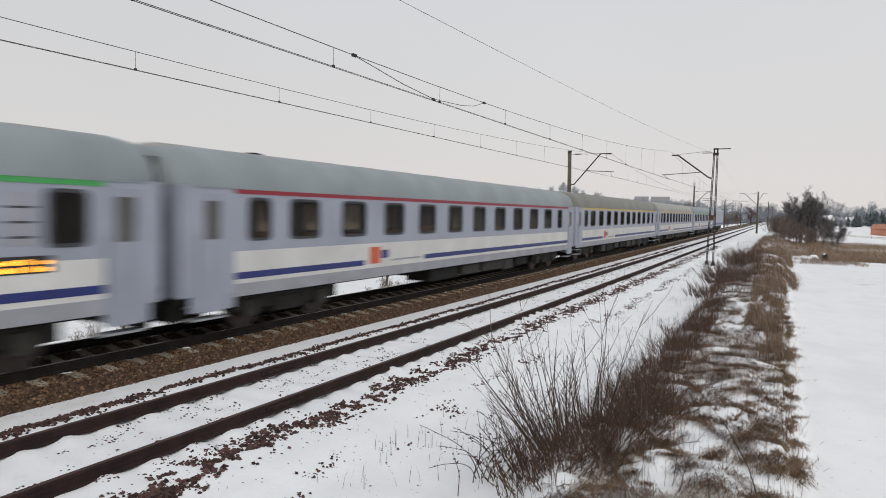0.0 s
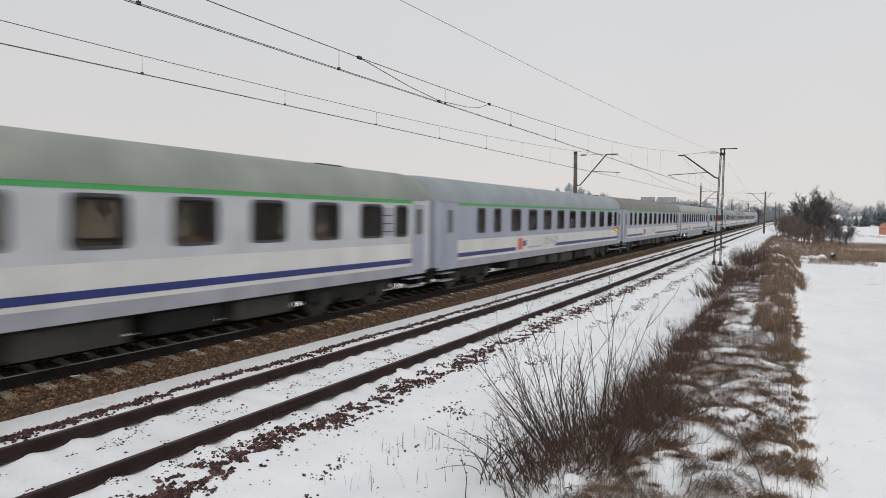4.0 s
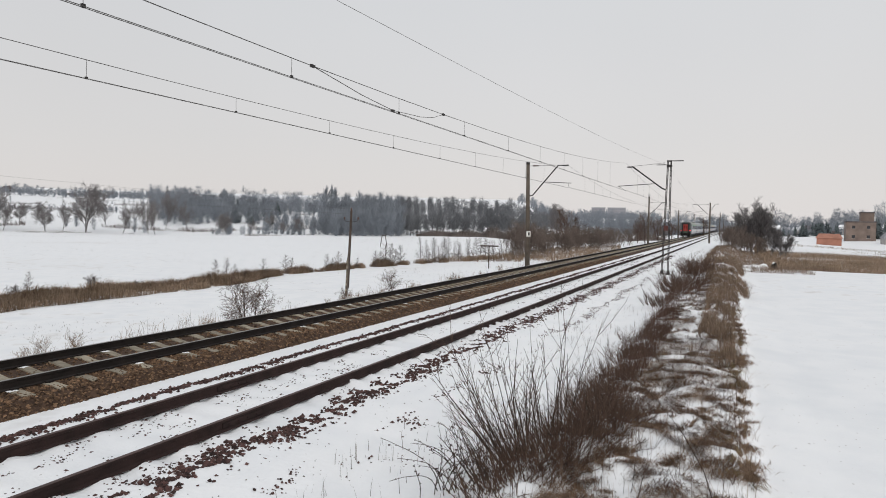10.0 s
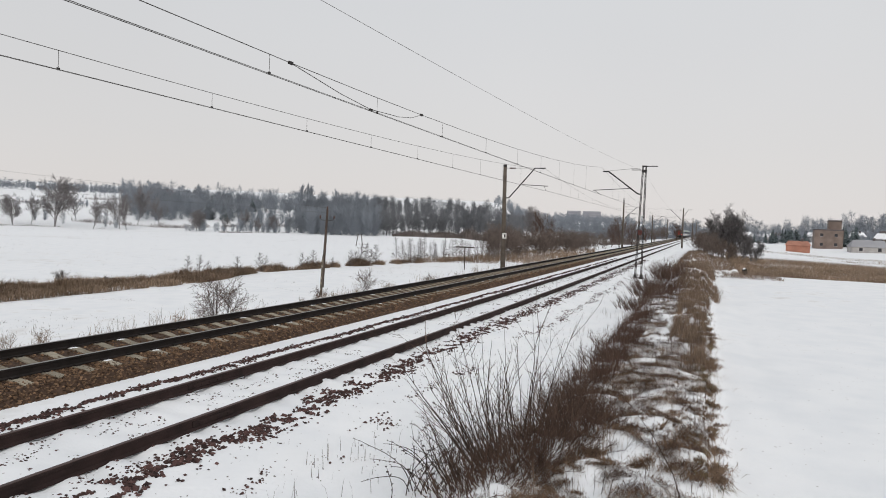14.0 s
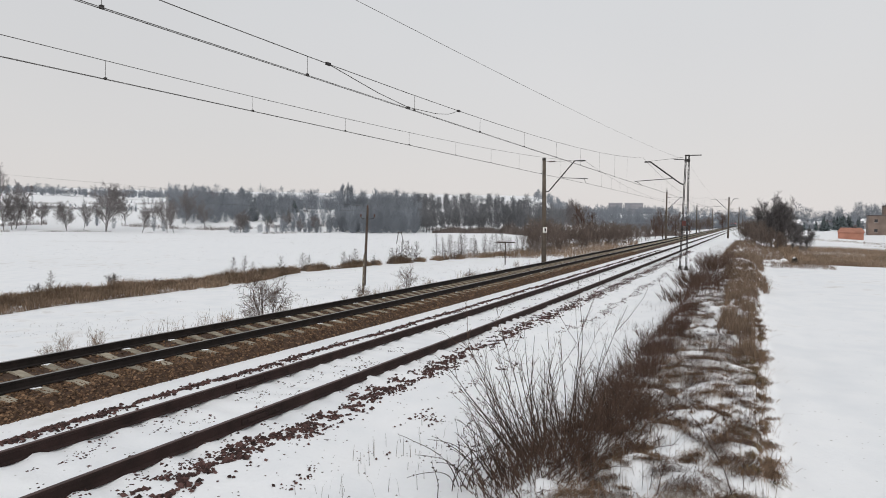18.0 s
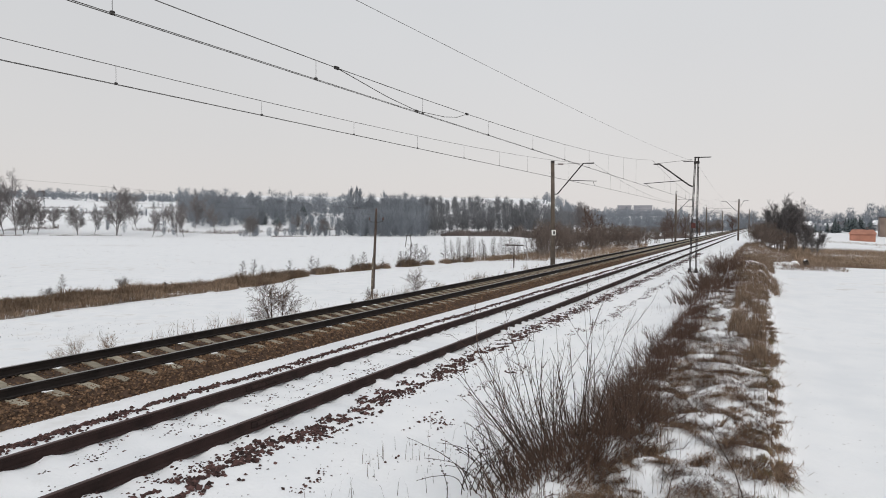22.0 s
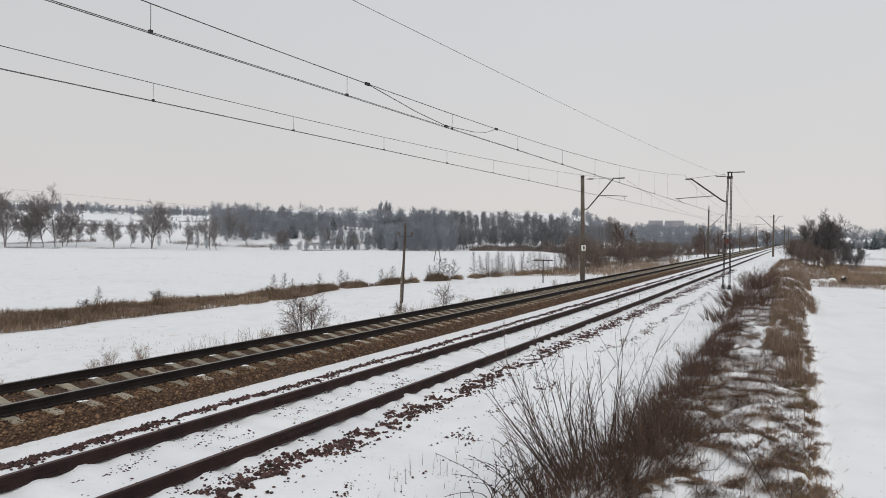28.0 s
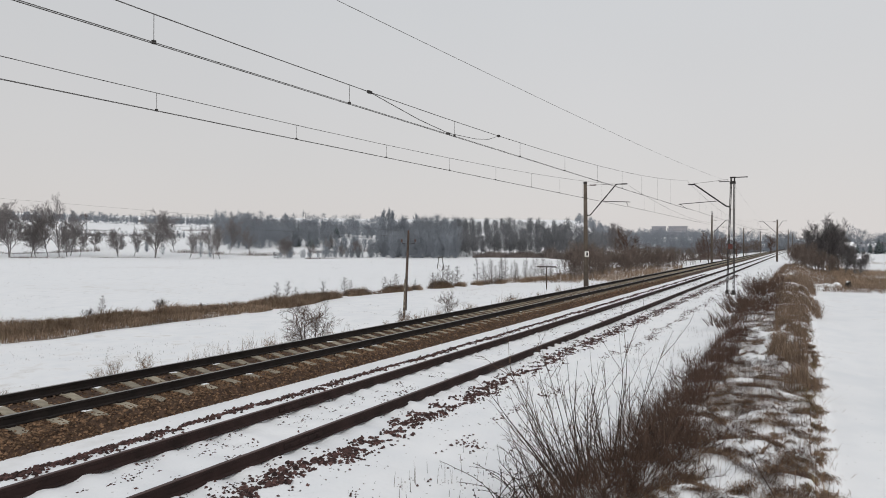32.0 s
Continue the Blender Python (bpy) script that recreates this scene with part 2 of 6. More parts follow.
class Soup:
    """Gathers boxes, rods and plates into one mesh."""

    def __init__(self):
        self.v, self.f = [], []

    def add(self, verts, faces):
        k = len(self.v)
        self.v.extend(verts)
        self.f.extend([tuple(i + k for i in q) for q in faces])
        return self

    def box(self, x0, x1, y0, y1, z0, z1, turn=None):
        vs = [(x, y, z) for z in (z0, z1) for y in (y0, y1) for x in (x0, x1)]
        if turn is not None:
            vs = [tuple(turn @ Vector(p)) for p in vs]
        return self.add(vs, [(0, 2, 3, 1), (4, 5, 7, 6), (0, 1, 5, 4), (2, 6, 7, 3), (0, 4, 6, 2), (1, 3, 7, 5)])

    def bevel_box(self, x0, x1, y0, y1, z0, z1, c):
        """A box whose upright edges and top rim are chamfered."""
        ring = lambda d, z: [(x0 + d, y0 + c, z), (x0 + c, y0 + d, z), (x1 - c, y0 + d, z), (x1 - d, y0 + c, z), (x1 - d, y1 - c, z), (x1 - c, y1 - d, z), (x0 + c, y1 - d, z), (x0 + d, y1 - c, z)]
        vs = ring(0, z0) + ring(0, z1 - c) + ring(c * 0.9, z1)
        fs = [tuple(range(7, -1, -1)), tuple(range(16, 24))]
        for r in (0, 8):
            fs += [(r + i, r + (i + 1) % 8, r + 8 + (i + 1) % 8, r + 8 + i) for i in range(8)]
        return self.add(vs, fs)

    def rod(self, a, b, r0, r1=None, n=6, caps=True):
        a, b = Vector(a), Vector(b)
        r1 = r0 if r1 is None else r1
        d = (b - a).normalized()
        u = d.cross(Vector((0, 0, 1)) if abs(d.z) < 0.9 else Vector((1, 0, 0))).normalized()
        w = d.cross(u)
        vs = []
        for p, r in ((a, r0), (b, r1)):
            for i in range(n):
                q = 2 * math.pi * i / n
                vs.append(tuple(p + (u * math.cos(q) + w * math.sin(q)) * r))
        fs = [(i, (i + 1) % n, n + (i + 1) % n, n + i) for i in range(n)]
        if caps:
            fs += [tuple(range(n - 1, -1, -1)), tuple(range(n, 2 * n))]
        return self.add(vs, fs)

    def path(self, pts, r, n=4):
        """A tube through the points."""
        k = len(self.v)
        for j, p in enumerate(pts):
            p = Vector(p)
            d = (Vector(pts[min(j + 1, len(pts) - 1)]) - Vector(pts[max(j - 1, 0)])).normalized()
            u = d.cross(Vector((0, 0, 1)) if abs(d.z) < 0.95 else Vector((1, 0, 0))).normalized()
            w = d.cross(u)
            rr = r[j] if isinstance(r, (list, tuple)) else r
            for i in range(n):
                q = 2 * math.pi * (i + 0.5) / n
                self.v.append(tuple(p + (u * math.cos(q) + w * math.sin(q)) * rr))
        for j in range(len(pts) - 1):
            self.f.extend([(k + j * n + i, k + j * n + (i + 1) % n, k + (j + 1) * n + (i + 1) % n, k + (j + 1) * n + i) for i in range(n)])
        self.f.append(tuple(k + i for i in range(n - 1, -1, -1)))
        self.f.append(tuple(k + (len(pts) - 1) * n + i for i in range(n)))
        return self

    def sweep(self, profile, stations):
        """A closed (x, z) outline carried along stations of (x, y, z)."""
        k, n = len(self.v), len(profile)
        for sx, sy, sz in stations:
            self.v.extend([(sx + px, sy, sz + pz) for px, pz in profile])
        for j in range(len(stations) - 1):
            self.f.extend([(k + j * n + i, k + j * n + (i + 1) % n, k + (j + 1) * n + (i + 1) % n, k + (j + 1) * n + i) for i in range(n)])
        self.f.append(tuple(k + i for i in range(n - 1, -1, -1)))
        self.f.append(tuple(k + (len(stations) - 1) * n + i for i in range(n)))
        return self

    def mesh(self, name, mat, smooth=False):
        return mesh_of(name, self.v, self.f, mat, smooth)


def part(name, soup, mat, parent, label="", smooth=False, at=None):
    """One mesh object under a thing or under a part."""
    ob = new(name, soup if isinstance(soup, bpy.types.Mesh) else soup.mesh(name, mat, smooth))
    ob.parent = parent
    if at is not None:
        ob.matrix_basis = at
    if label:
        ob["label"] = label
    return ob


def thing(name, label, category, at=(0, 0, 0), group="", kind=""):
    ob = new(name)
    ob.location = at
    return tagged(ob, label, category, group, kind)


# ---- the lie of the land ----
def hash2(ix, iy, seed):
    h = np.sin(ix * 127.1 + iy * 311.7 + seed * 74.7) * 43758.5453
    return h - np.floor(h)


def vnoise(x, y, seed=0):
    ix, iy = np.floor(x), np.floor(y)
    fx, fy = x - ix, y - iy
    fx, fy = fx * fx * (3 - 2 * fx), fy * fy * (3 - 2 * fy)
    a, b = hash2(ix, iy, seed), hash2(ix + 1, iy, seed)
    c, d = hash2(ix, iy + 1, seed), hash2(ix + 1, iy + 1, seed)
    return (a + (b - a) * fx) * (1 - fy) + (c + (d - c) * fx) * fy - 0.5


def smooth(a, b, v):
    t = np.clip((v - a) / (b - a), 0, 1)
    return t * t * (3 - 2 * t)


T1, T2, T2_Z = -7.215, -11.215, 0.20      # track centres and the far track's rail height
BEND, RADIUS = 470.0, 1500.0               # the line curves away beyond this


def bend(y):
    """How far the line has swung to the right at y."""
    d = np.maximum(np.asarray(y, float) - BEND, 0.0)
    return d * d / (2 * RADIUS)


def rise(y):
    """The line climbs half a metre in a hundred, from a little past the camera on."""
    d = np.asarray(y, float) - 18.0
    return 0.0052 * 0.5 * (d + np.sqrt(d * d + 64.0))


PROFILE_X = np.array([-400, -36, -34, -19, -14.0, -13.0, -9.6, -9.0, -8.7, -8.45, -5.6, -5.0, -4.5, -3.4, -2.5, -2.0, -0.6, 0.12, 0.45, 1.4, 400])
PROFILE_Z = np.array([-2.0, -2.0, -2.05, -1.9, -0.25, -0.22, -0.22, -0.20, -0.16, -0.19, -0.19, -0.23, -0.33, -0.38, -0.22, 0.0, 0.12, 0.10, -0.35, -0.45, -0.5])


def land(x, y):
    x, y = np.asarray(x, float), np.asarray(y, float)
    xs = x - bend(y)
    z = np.interp(xs, PROFILE_X, PROFILE_Z)
    r = np.hypot(x, y)
    z = z + rise(y) * smooth(45, 15, np.abs(xs + 7.0)) * smooth(1100, 700, r)
    # the bank on which the camera stands
    z = z + smooth(4.0, 1.5, y) * smooth(-3.5, -1.5, x) * smooth(3.0, 1.0, x) * 0.95
    # ground falls from the bank to the wet meadow past the field
    z = z - smooth(58, 75, y) * smooth(-1.0, 9.0, xs) * 1.1
    # the far valley sides: to the left over the fields, ahead, and to the right
    left = smooth(-20, -150, xs)
    bearing = np.degrees(np.arctan2(x, np.maximum(y, 1.0)))
    vale = smooth(-17.5, -13.0, bearing) * smooth(60, 200, y)     # the valley opens ahead
    right = smooth(8, 60, xs)
    z = z + left * smooth(285, 430, r) * 11 * (1 - 0.85 * vale)
    z = z - right * 0.5 + right * smooth(280, 420, r) * 3
    z = z + smooth(380, 980, r) * (23 + 8 * left - 14 * vale) * smooth(14, 120, np.abs(xs + 9))
    # undulation
    far = smooth(60, 300, r)
    z = z + far * (vnoise(x / 90, y / 90, 3) * 2.2 + vnoise(x / 35, y / 35, 4) * 0.7) * smooth(14, 90, np.abs(xs + 9))
    off = smooth(0.3, 2.0, np.abs(xs + 11.2) - 2.2)
    z = z + off * (vnoise(x / 1.7, y / 1.7, 1) * 0.06 + vnoise(x / 0.45, y / 0.45, 2) * 0.03) * (1 - 0.6 * smooth(0.5, 2.0, xs))
    # clumpy bank, and the drift that marks the buried sleepers of the near track
    bank = smooth(-2.6, -1.8, xs) * smooth(0.5, 0.1, xs)
    z = z + bank * (vnoise(x / 0.55, y / 0.45, 7) * 0.20 + vnoise(x / 0.22, y / 0.2, 8) * 0.08)
    # the overgrown hump beside the steel mast
    z = z + 0.62 * np.exp(-((xs + 0.95) / 1.25) ** 2 - ((y - 43.0) / 7.5) ** 2)
    z = z - 0.25 * np.exp(-((xs + 4.3) / 0.9) ** 2 - ((y - 50.0) / 5.0) ** 2)
    foot = np.exp(-((np.abs(xs - T1) - 0.76) / 0.17) ** 2)
    z = z + foot * (0.014 * np.cos(2 * math.pi * y / 0.6 + 0.9 * vnoise(x / 0.8, y / 2, 9)) + 0.035 * vnoise(x / 0.3, y / 0.9, 12) + 0.006)
    near1 = smooth(1.9, 1.3, np.abs(xs - T1))
    z = z + near1 * (0.012 * np.cos(2 * math.pi * y / 0.6 + 1.5 * vnoise(x / 0.8, y / 2, 9)) + vnoise(x / 0.3, y / 0.35, 10) * 0.03)
    return z


def ground_z(x, y):
    return float(land(np.array([x]), np.array([y]))[0])


gx = np.unique(np.concatenate([-np.geomspace(60, 1800, 42), np.arange(-60, -13, 1.0), np.arange(-13, 2.0, 0.085), np.arange(2, 40, 1.6), np.geomspace(40, 1500, 40)]))
gy = np.unique(np.concatenate([-np.geomspace(2, 400, 12), np.arange(-2, 3.5, 0.5), np.arange(3.5, 22, 0.085), np.arange(22, 45, 0.3), np.arange(45, 130, 2.0), np.geomspace(130, 2400, 60)]))
GX, GY = np.meshgrid(gx, gy)
GZ = land(GX, GY)
nx, ny = len(gx), len(gy)
gv = np.stack([GX.ravel(), GY.ravel(), GZ.ravel()], 1)
gi = np.arange(nx * ny).reshape(ny, nx)
gf = np.stack([gi[:-1, :-1].ravel(), gi[:-1, 1:].ravel(), gi[1:, 1:].ravel(), gi[1:, :-1].ravel()], 1)
ground = tagged(new("ground", mesh_of("ground", gv.tolist(), gf.tolist(), M_SNOW, True)), "snow-covered fields, bank and valley sides", "ground", kind="structure")


# ---- the two tracks ----
def stations(center, z, y0, y1, step=6.0):
    ys = list(np.arange(y0, BEND, 12.0 if step > 6 else step)) + list(np.arange(BEND, y1, 15.0))
    return [(center + float(bend(y)), y, z + float(rise(y))) for y in ys]


RAIL_WEB = [(-0.065, -0.165), (0.065, -0.165), (0.065, -0.152), (0.014, -0.135), (0.014, -0.045), (0.034, -0.036), (0.034, -0.004), (-0.034, -0.004), (-0.034, -0.036), (-0.014, -0.045), (-0.014, -0.135), (-0.065, -0.152)]
RAIL_HEAD = [(-0.033, -0.004), (0.033, -0.004), (0.026, 0.0), (-0.026, 0.0)]


def railway_track(center, z, label, web, head):
    tr = thing("railway_track", label, "track", kind="structure")
    for side in (-0.7535, 0.7535):
        rail = part("rail", Soup().sweep(RAIL_WEB, stations(center + side, z, -40, 1320)), web, tr)
        part("rail_head", Soup().sweep(RAIL_HEAD, stations(center + side, z, -40, 1320)), head, rail)
    return tr


near_track = railway_track(T1, 0.0, "snowed-in railway track with rusty rails", M_RAIL, M_RAIL_DULL)
far_track = railway_track(T2, T2_Z, "railway track on concrete sleepers in brown ballast", M_RAIL_DARK, M_RAIL_TOP)

# ballast bed of the far track
BED = [(-2.3, -0.62), (1.74, -0.62), (1.52, -0.42), (1.33, -0.232), (0.95, -0.194), (0.6, -0.196), (0.28, -0.244), (-0.28, -0.244), (-0.6, -0.196), (-0.95, -0.20), (-1.62, -0.22), (-1.95, -0.44)]
ballast_bed = tagged(new("ballast_bed", Soup().sweep(BED, stations(T2, T2_Z, -40, 1320)).mesh("ballast_bed", M_BED)), "brown crushed-stone ballast bed", "ballast", kind="structure")

SLEEPER = Soup()
CREST = ((-1.22, -0.205), (-0.92, -0.166), (-0.58, -0.166), (-0.28, -0.226), (0.28, -0.226), (0.58, -0.166), (0.92, -0.166), (1.22, -0.205))
for (xa, za), (xb, zb) in zip(CREST, CREST[1:]):
    SLEEPER.add([(xa, -0.085, za), (xb, -0.085, zb), (xb, 0.085, zb), (xa, 0.085, za), (xa, -0.12, -0.4), (xb, -0.12, -0.4), (xb, 0.12, -0.4), (xa, 0.12, -0.4)], [(0, 1, 2, 3), (4, 5, 1, 0), (3, 2, 6, 7)])
for e in (-1.22, 1.22):
    SLEEPER.add([(e, -0.085, -0.205), (e, 0.085, -0.205), (e, 0.12, -0.4), (e, -0.12, -0.4)], [(0, 1, 2, 3)])
SLEEPER_MESH = SLEEPER.mesh("sleeper", M_SLEEPER)
CLIP = Soup()
for sx in (-0.7535, 0.7535):
    for e in (-1, 1):
        CLIP.box(sx + e * 0.075 - 0.035, sx + e * 0.075 + 0.035, -0.06, 0.06, -0.18, -0.135)
CLIP_MESH = CLIP.mesh("rail_clip", M_RAIL_DARK)
rng = random.Random(5)
SL_NEAR = 140
for i in range(SL_NEAR):
    y = 1.1 + i * 0.6
    m = pose(T2 + rng.uniform(-0.02, 0.02), y + rng.uniform(-0.015, 0.015), T2_Z + float(rise(y)), 0, 0, rng.uniform(-0.6, 0.6))
    sl = part("sleeper", SLEEPER_MESH, None, far_track, at=m)
    if i < 45:
        part("rail_clip", CLIP_MESH, None, sl)
SNOW_BIT = Soup()
SNOW_BIT.add([(-0.05, -0.09, -0.17), (0.05, -0.08, -0.17), (0.06, 0.07, -0.17), (-0.045, 0.09, -0.17), (-0.02, -0.06, -0.157), (0.015, -0.05, -0.158), (0.018, 0.05, -0.157), (-0.012, 0.06, -0.159)], [(0, 1, 5, 4), (1, 2, 6, 5), (2, 3, 7, 6), (3, 0, 4, 7), (4, 5, 6, 7)])
SNOW_BIT_MESH = SNOW_BIT.mesh("snow_bit", M_SNOW)
for i in range(60):
    y = 1.1 + i * 0.6
    for side in (0.63, 0.88, -0.63):
        if rng.random() < 0.25:
            m = pose(T2 + side + rng.uniform(-0.01, 0.01), y + rng.uniform(-0.03, 0.03), T2_Z + float(rise(y)), 0, 0, rng.uniform(-20, 20))
            part("snow_bit", SNOW_BIT_MESH, None, far_track, "scrap of snow caught beside the rail", at=m)
far_sleepers = Soup()
for i in range(SL_NEAR, 500):
    y = 1.1 + i * 0.6
    z = T2_Z + float(rise(y))
    far_sleepers.box(T2 - 1.22, T2 + 1.22, y - 0.12, y + 0.12, z - 0.3, z - 0.18)
tagged(part("far_sleepers", far_sleepers, M_SLEEPER, far_track), kind="stuff")


# ---- loose stones ----
def stones(name, spots, mat, parent, label):
    """Angular stones, each a squashed, twisted eight-corner lump."""
    n = len(spots)
    P, S = spots[:, :3], spots[:, 3]
    rs = np.random.RandomState(len(name) + n)
    base = np.array([(1, 0, 0), (0, 1, 0), (-1, 0, 0), (0, -1, 0), (0.1, 0.1, 1), (-0.1, 0, -1)], float)
    v = base[None] * rs.uniform(0.65, 1.25, (n, 6, 1))
    v[:, :, 2] *= 0.7
    a = rs.uniform(0, 6.283, n)
    b = rs.uniform(-0.6, 0.6, n)
    ca, sa, cb, sb = np.cos(a)[:, None], np.sin(a)[:, None], np.cos(b)[:, None], np.sin(b)[:, None]
    x, y, z = v[..., 0], v[..., 1], v[..., 2]
    x, z = x * cb - z * sb, x * sb + z * cb
    x, y = x * ca - y * sa, x * sa + y * ca
    v = np.stack([x, y, z], -1) * S[:, None, None] + P[:, None, :]
    f = np.array([(0, 1, 4), (1, 2, 4), (2, 3, 4), (3, 0, 4), (1, 0, 5), (2, 1, 5), (3, 2, 5), (0, 3, 5)])
    faces = (f[None] + (np.arange(n) * 6)[:, None, None]).reshape(-1, 3)
    ob = new(name, mesh_of(name, v.reshape(-1, 3).tolist(), faces.tolist(), mat))
    ob.parent = parent
    return tagged(ob, label, kind="stuff")


rs = np.random.RandomState(11)
bx = np.array([p[0] for p in BED[1:-1]])
bz = np.array([p[1] for p in BED[1:-1]])
order = np.argsort(bx)
n = 46000
y = 3.0 + 62 * rs.rand(n) ** 1.9
x = np.where(rs.rand(n) < 0.66, rs.uniform(0.6, 1.56, n) + 0.07 * rs.normal(0, 1, n), rs.uniform(-1.5, 0.9, n))
on_sleeper = (np.abs(((y - 1.1) / 0.6 + 0.5) % 1 - 0.5) * 0.6 < 0.105) & (np.abs(x) < 1.22) & (rs.rand(n) < np.where(x > 0.88, 0.5, np.where(x < -0.25, 0.45, 0.9)))
x, y = x[~on_sleeper], y[~on_sleeper]
n = len(x)
z = np.interp(x, bx[order], bz[order]) + T2_Z + rise(y) + rs.uniform(-0.012, 0.018, n)
stones("ballast_stones", np.stack([T2 + x, y, z, rs.uniform(0.016, 0.040, n)], 1), M_STONE, ballast_bed, "brown crushed ballast stones")
# stones that poke out of the snow beside the near track
n = 46000
y = 3.5 + 70 * rs.rand(n) ** 1.8
pick = rs.rand(n)
line_ = -8.80 + rs.normal(0, 0.085, n) + 0.05 * np.sin(y * 1.3)
edge_ = np.maximum(-6.36, -5.74 + rs.normal(0, 0.155, n) + 0.07 * np.sin(y * 1.7) + 0.05 * np.sin(y * 4.3))
ditch_ = -4.6 + rs.normal(0, 0.10, n) + 0.08 * np.sin(y * 0.9)
loose_ = np.where(rs.rand(n) < 0.7, rs.uniform(-8.5, -6.0, n), rs.uniform(-6.0, -3.6, n))
x = np.select([pick < 0.22, pick < 0.54, pick < 0.62], [line_, edge_, ditch_], loose_)
keep = np.select([pick < 0.22, pick < 0.54, pick < 0.62], [vnoise(x / 0.16, y / 0.22, 20) + 0.5 * vnoise(x / 0.5, y / 1.3, 28) > -0.48, vnoise(x / 0.11, y / 0.13, 21) + 0.35 * vnoise(x / 0.5, y / 0.9, 27) > -0.06, vnoise(x / 0.25, y / 0.8, 22) > np.where(y > 20, -0.1, 0.10)], (vnoise(x / 0.20, y / 0.3, 23) > 0.10) & (vnoise(x / 0.9, y / 0.8, 24) > -0.22))
x, y, loose = x[keep], y[keep], (pick >= 0.62)[keep]
s_ = (rs.uniform(0.013, 0.035, len(x)) + 0.018 * (rs.rand(len(x)) < 0.12)) * np.where(loose, np.where(x < -6.0, 0.86, 0.6), np.where(x > -5.1, 0.75, 1.0))
z = land(x, y) + s_ * (np.where(loose, 0.34, 0.8) - 0.55)
stones("trackside_stones", np.stack([x + bend(y), y, z, s_], 1), M_STONE_DARK, near_track, "dark stones poking out of the snow")

# bolted joints in the rusty rails
JOINT = Soup().box(-0.03, 0.03, -0.42, 0.42, -0.125, -0.05)
for k in range(4):
    JOINT.rod((-0.05, -0.3 + k * 0.2, -0.088), (0.05, -0.3 + k * 0.2, -0.088), 0.016, 0.016, 6)
JOINT_MESH = JOINT.mesh("fishplate", M_RAIL)
for side, start in ((-0.7535, 9.4), (0.7535, 7.8)):
    for k in range(3):
        part("fishplate", JOINT_MESH, None, near_track, at=pose(T1 + side, start + 25.0 * k, float(rise(start + 25.0 * k))))


# ---- overhead line ----
MAST_Y = 49.0
CONTACT1, CONTACT2 = 5.505, 5.705


def wire(name, pts, r, label):
    return tagged(new(name, Soup().path(pts, r, 4).mesh(name, M_WIRE)), label, "wire")


def sag(y, ya, yb, za, zb, drop):
    t = (y - ya) / (yb - ya)
    return za + (zb - za) * t - 4 * drop * t * (1 - t)


SPANS = ((-28.0, 49.0), (49.0, 128.0), (128.0, 200.0), (200.0, 272.0), (272.0, 344.0))


def catenary(track_x, low, slope, carry_a, carry_b, drop, dropper_first, label):
    """low, slope: the contact wire's height at y = 0 and its climb; carry_a, carry_b, drop: the carrier in the first span."""
    line = thing("overhead_line", label, "overhead wire")
    for k, (ya, yb) in enumerate(SPANS):
        ys = np.linspace(ya, yb, 25)
        zig = 0.2 if k % 2 else -0.2
        xs = lambda y: track_x + float(bend(y)) + zig * (1 - 2 * (y - ya) / (yb - ya)) * 0.5 * (k > 0)
        ca, cb, dr = (carry_a, carry_b, drop) if k == 0 else (carry_b + 0.0052 * (ya - 49.0), carry_b + 0.0052 * (yb - 49.0), 1.35)
        contact = lambda y: low + slope * y if k == 0 else low + slope * 49.0 + 0.0052 * (y - 49.0)
        part("carrier_wire", Soup().path([(xs(y), y, sag(y, ya, yb, ca, cb, dr)) for y in ys], 0.0078, 4), M_WIRE, line)
        for e in (-0.025, 0.025):
            part("contact_wire", Soup().path([(xs(y) + e, y, contact(y)) for y in ys], 0.0062, 4), M_WIRE, line)
        y = dropper_first
        while y < yb - 4:
            if y > ya + 4:
                top = sag(y, ya, yb, ca, cb, dr)
                d = part("dropper", Soup().path([(xs(y), y, top), (xs(y), y, contact(y) + 0.02)], 0.004, 4), M_WIRE, line)
                part("clamp", Soup().box(xs(y) - 0.02, xs(y) + 0.02, y - 0.022, y + 0.022, contact(y) - 0.01, contact(y) + 0.035), M_STEEL_DARK, d)
            y += 4.15
    return line


line1 = catenary(T1, 5.26, 0.005, 7.03, 7.41, 1.57, 5.6 - 4.12 * 7, "twin contact wire and sagging carrier wire over the near track")
catenary(T2, 5.315, 0.008, 6.64, 7.25, 1.20, 9.1 - 4.15 * 8, "twin contact wire and sagging carrier wire over the far track")
# the loose jumper between carrier and contact wire
jump = Soup().path([(T1, 10.6, 5.65), (T1 + 0.02, 12.4, 5.44), (T1, 13.8, 5.36), (T1, 15.3, 5.44), (T1 + 0.02, 16.0, 5.53), (T1, 16.7, 5.72)], 0.008, 4)
part("jumper_cable", jump, M_WIRE, line1, "slack jumper cable with dark clamps")
for p in ((T1, 10.6, 5.65), (T1, 13.8, 5.35), (T1, 16.7, 5.72)):
    part("jumper_clamp", Soup().box(p[0] - 0.022, p[0] + 0.022, p[1] - 0.06, p[1] + 0.06, p[2] - 0.026, p[2] + 0.026), M_STEEL_DARK, line1)
feed_pts = []
for ya, yb, za, zb, dr in ((-40.0, 50.0, 4.86, 7.26, 0.77), (50.0, 141.0, 7.26, 7.9, 1.5), (141.0, 240.0, 7.9, 8.6, 1.6)):
    feed_pts += [(-4.3, y, sag(y, ya, yb, za, zb, dr)) for y in np.linspace(ya, yb, 30)]
wire("feeder_wire", feed_pts, 0.0032, "thin feeder wire slung between the mast tops")


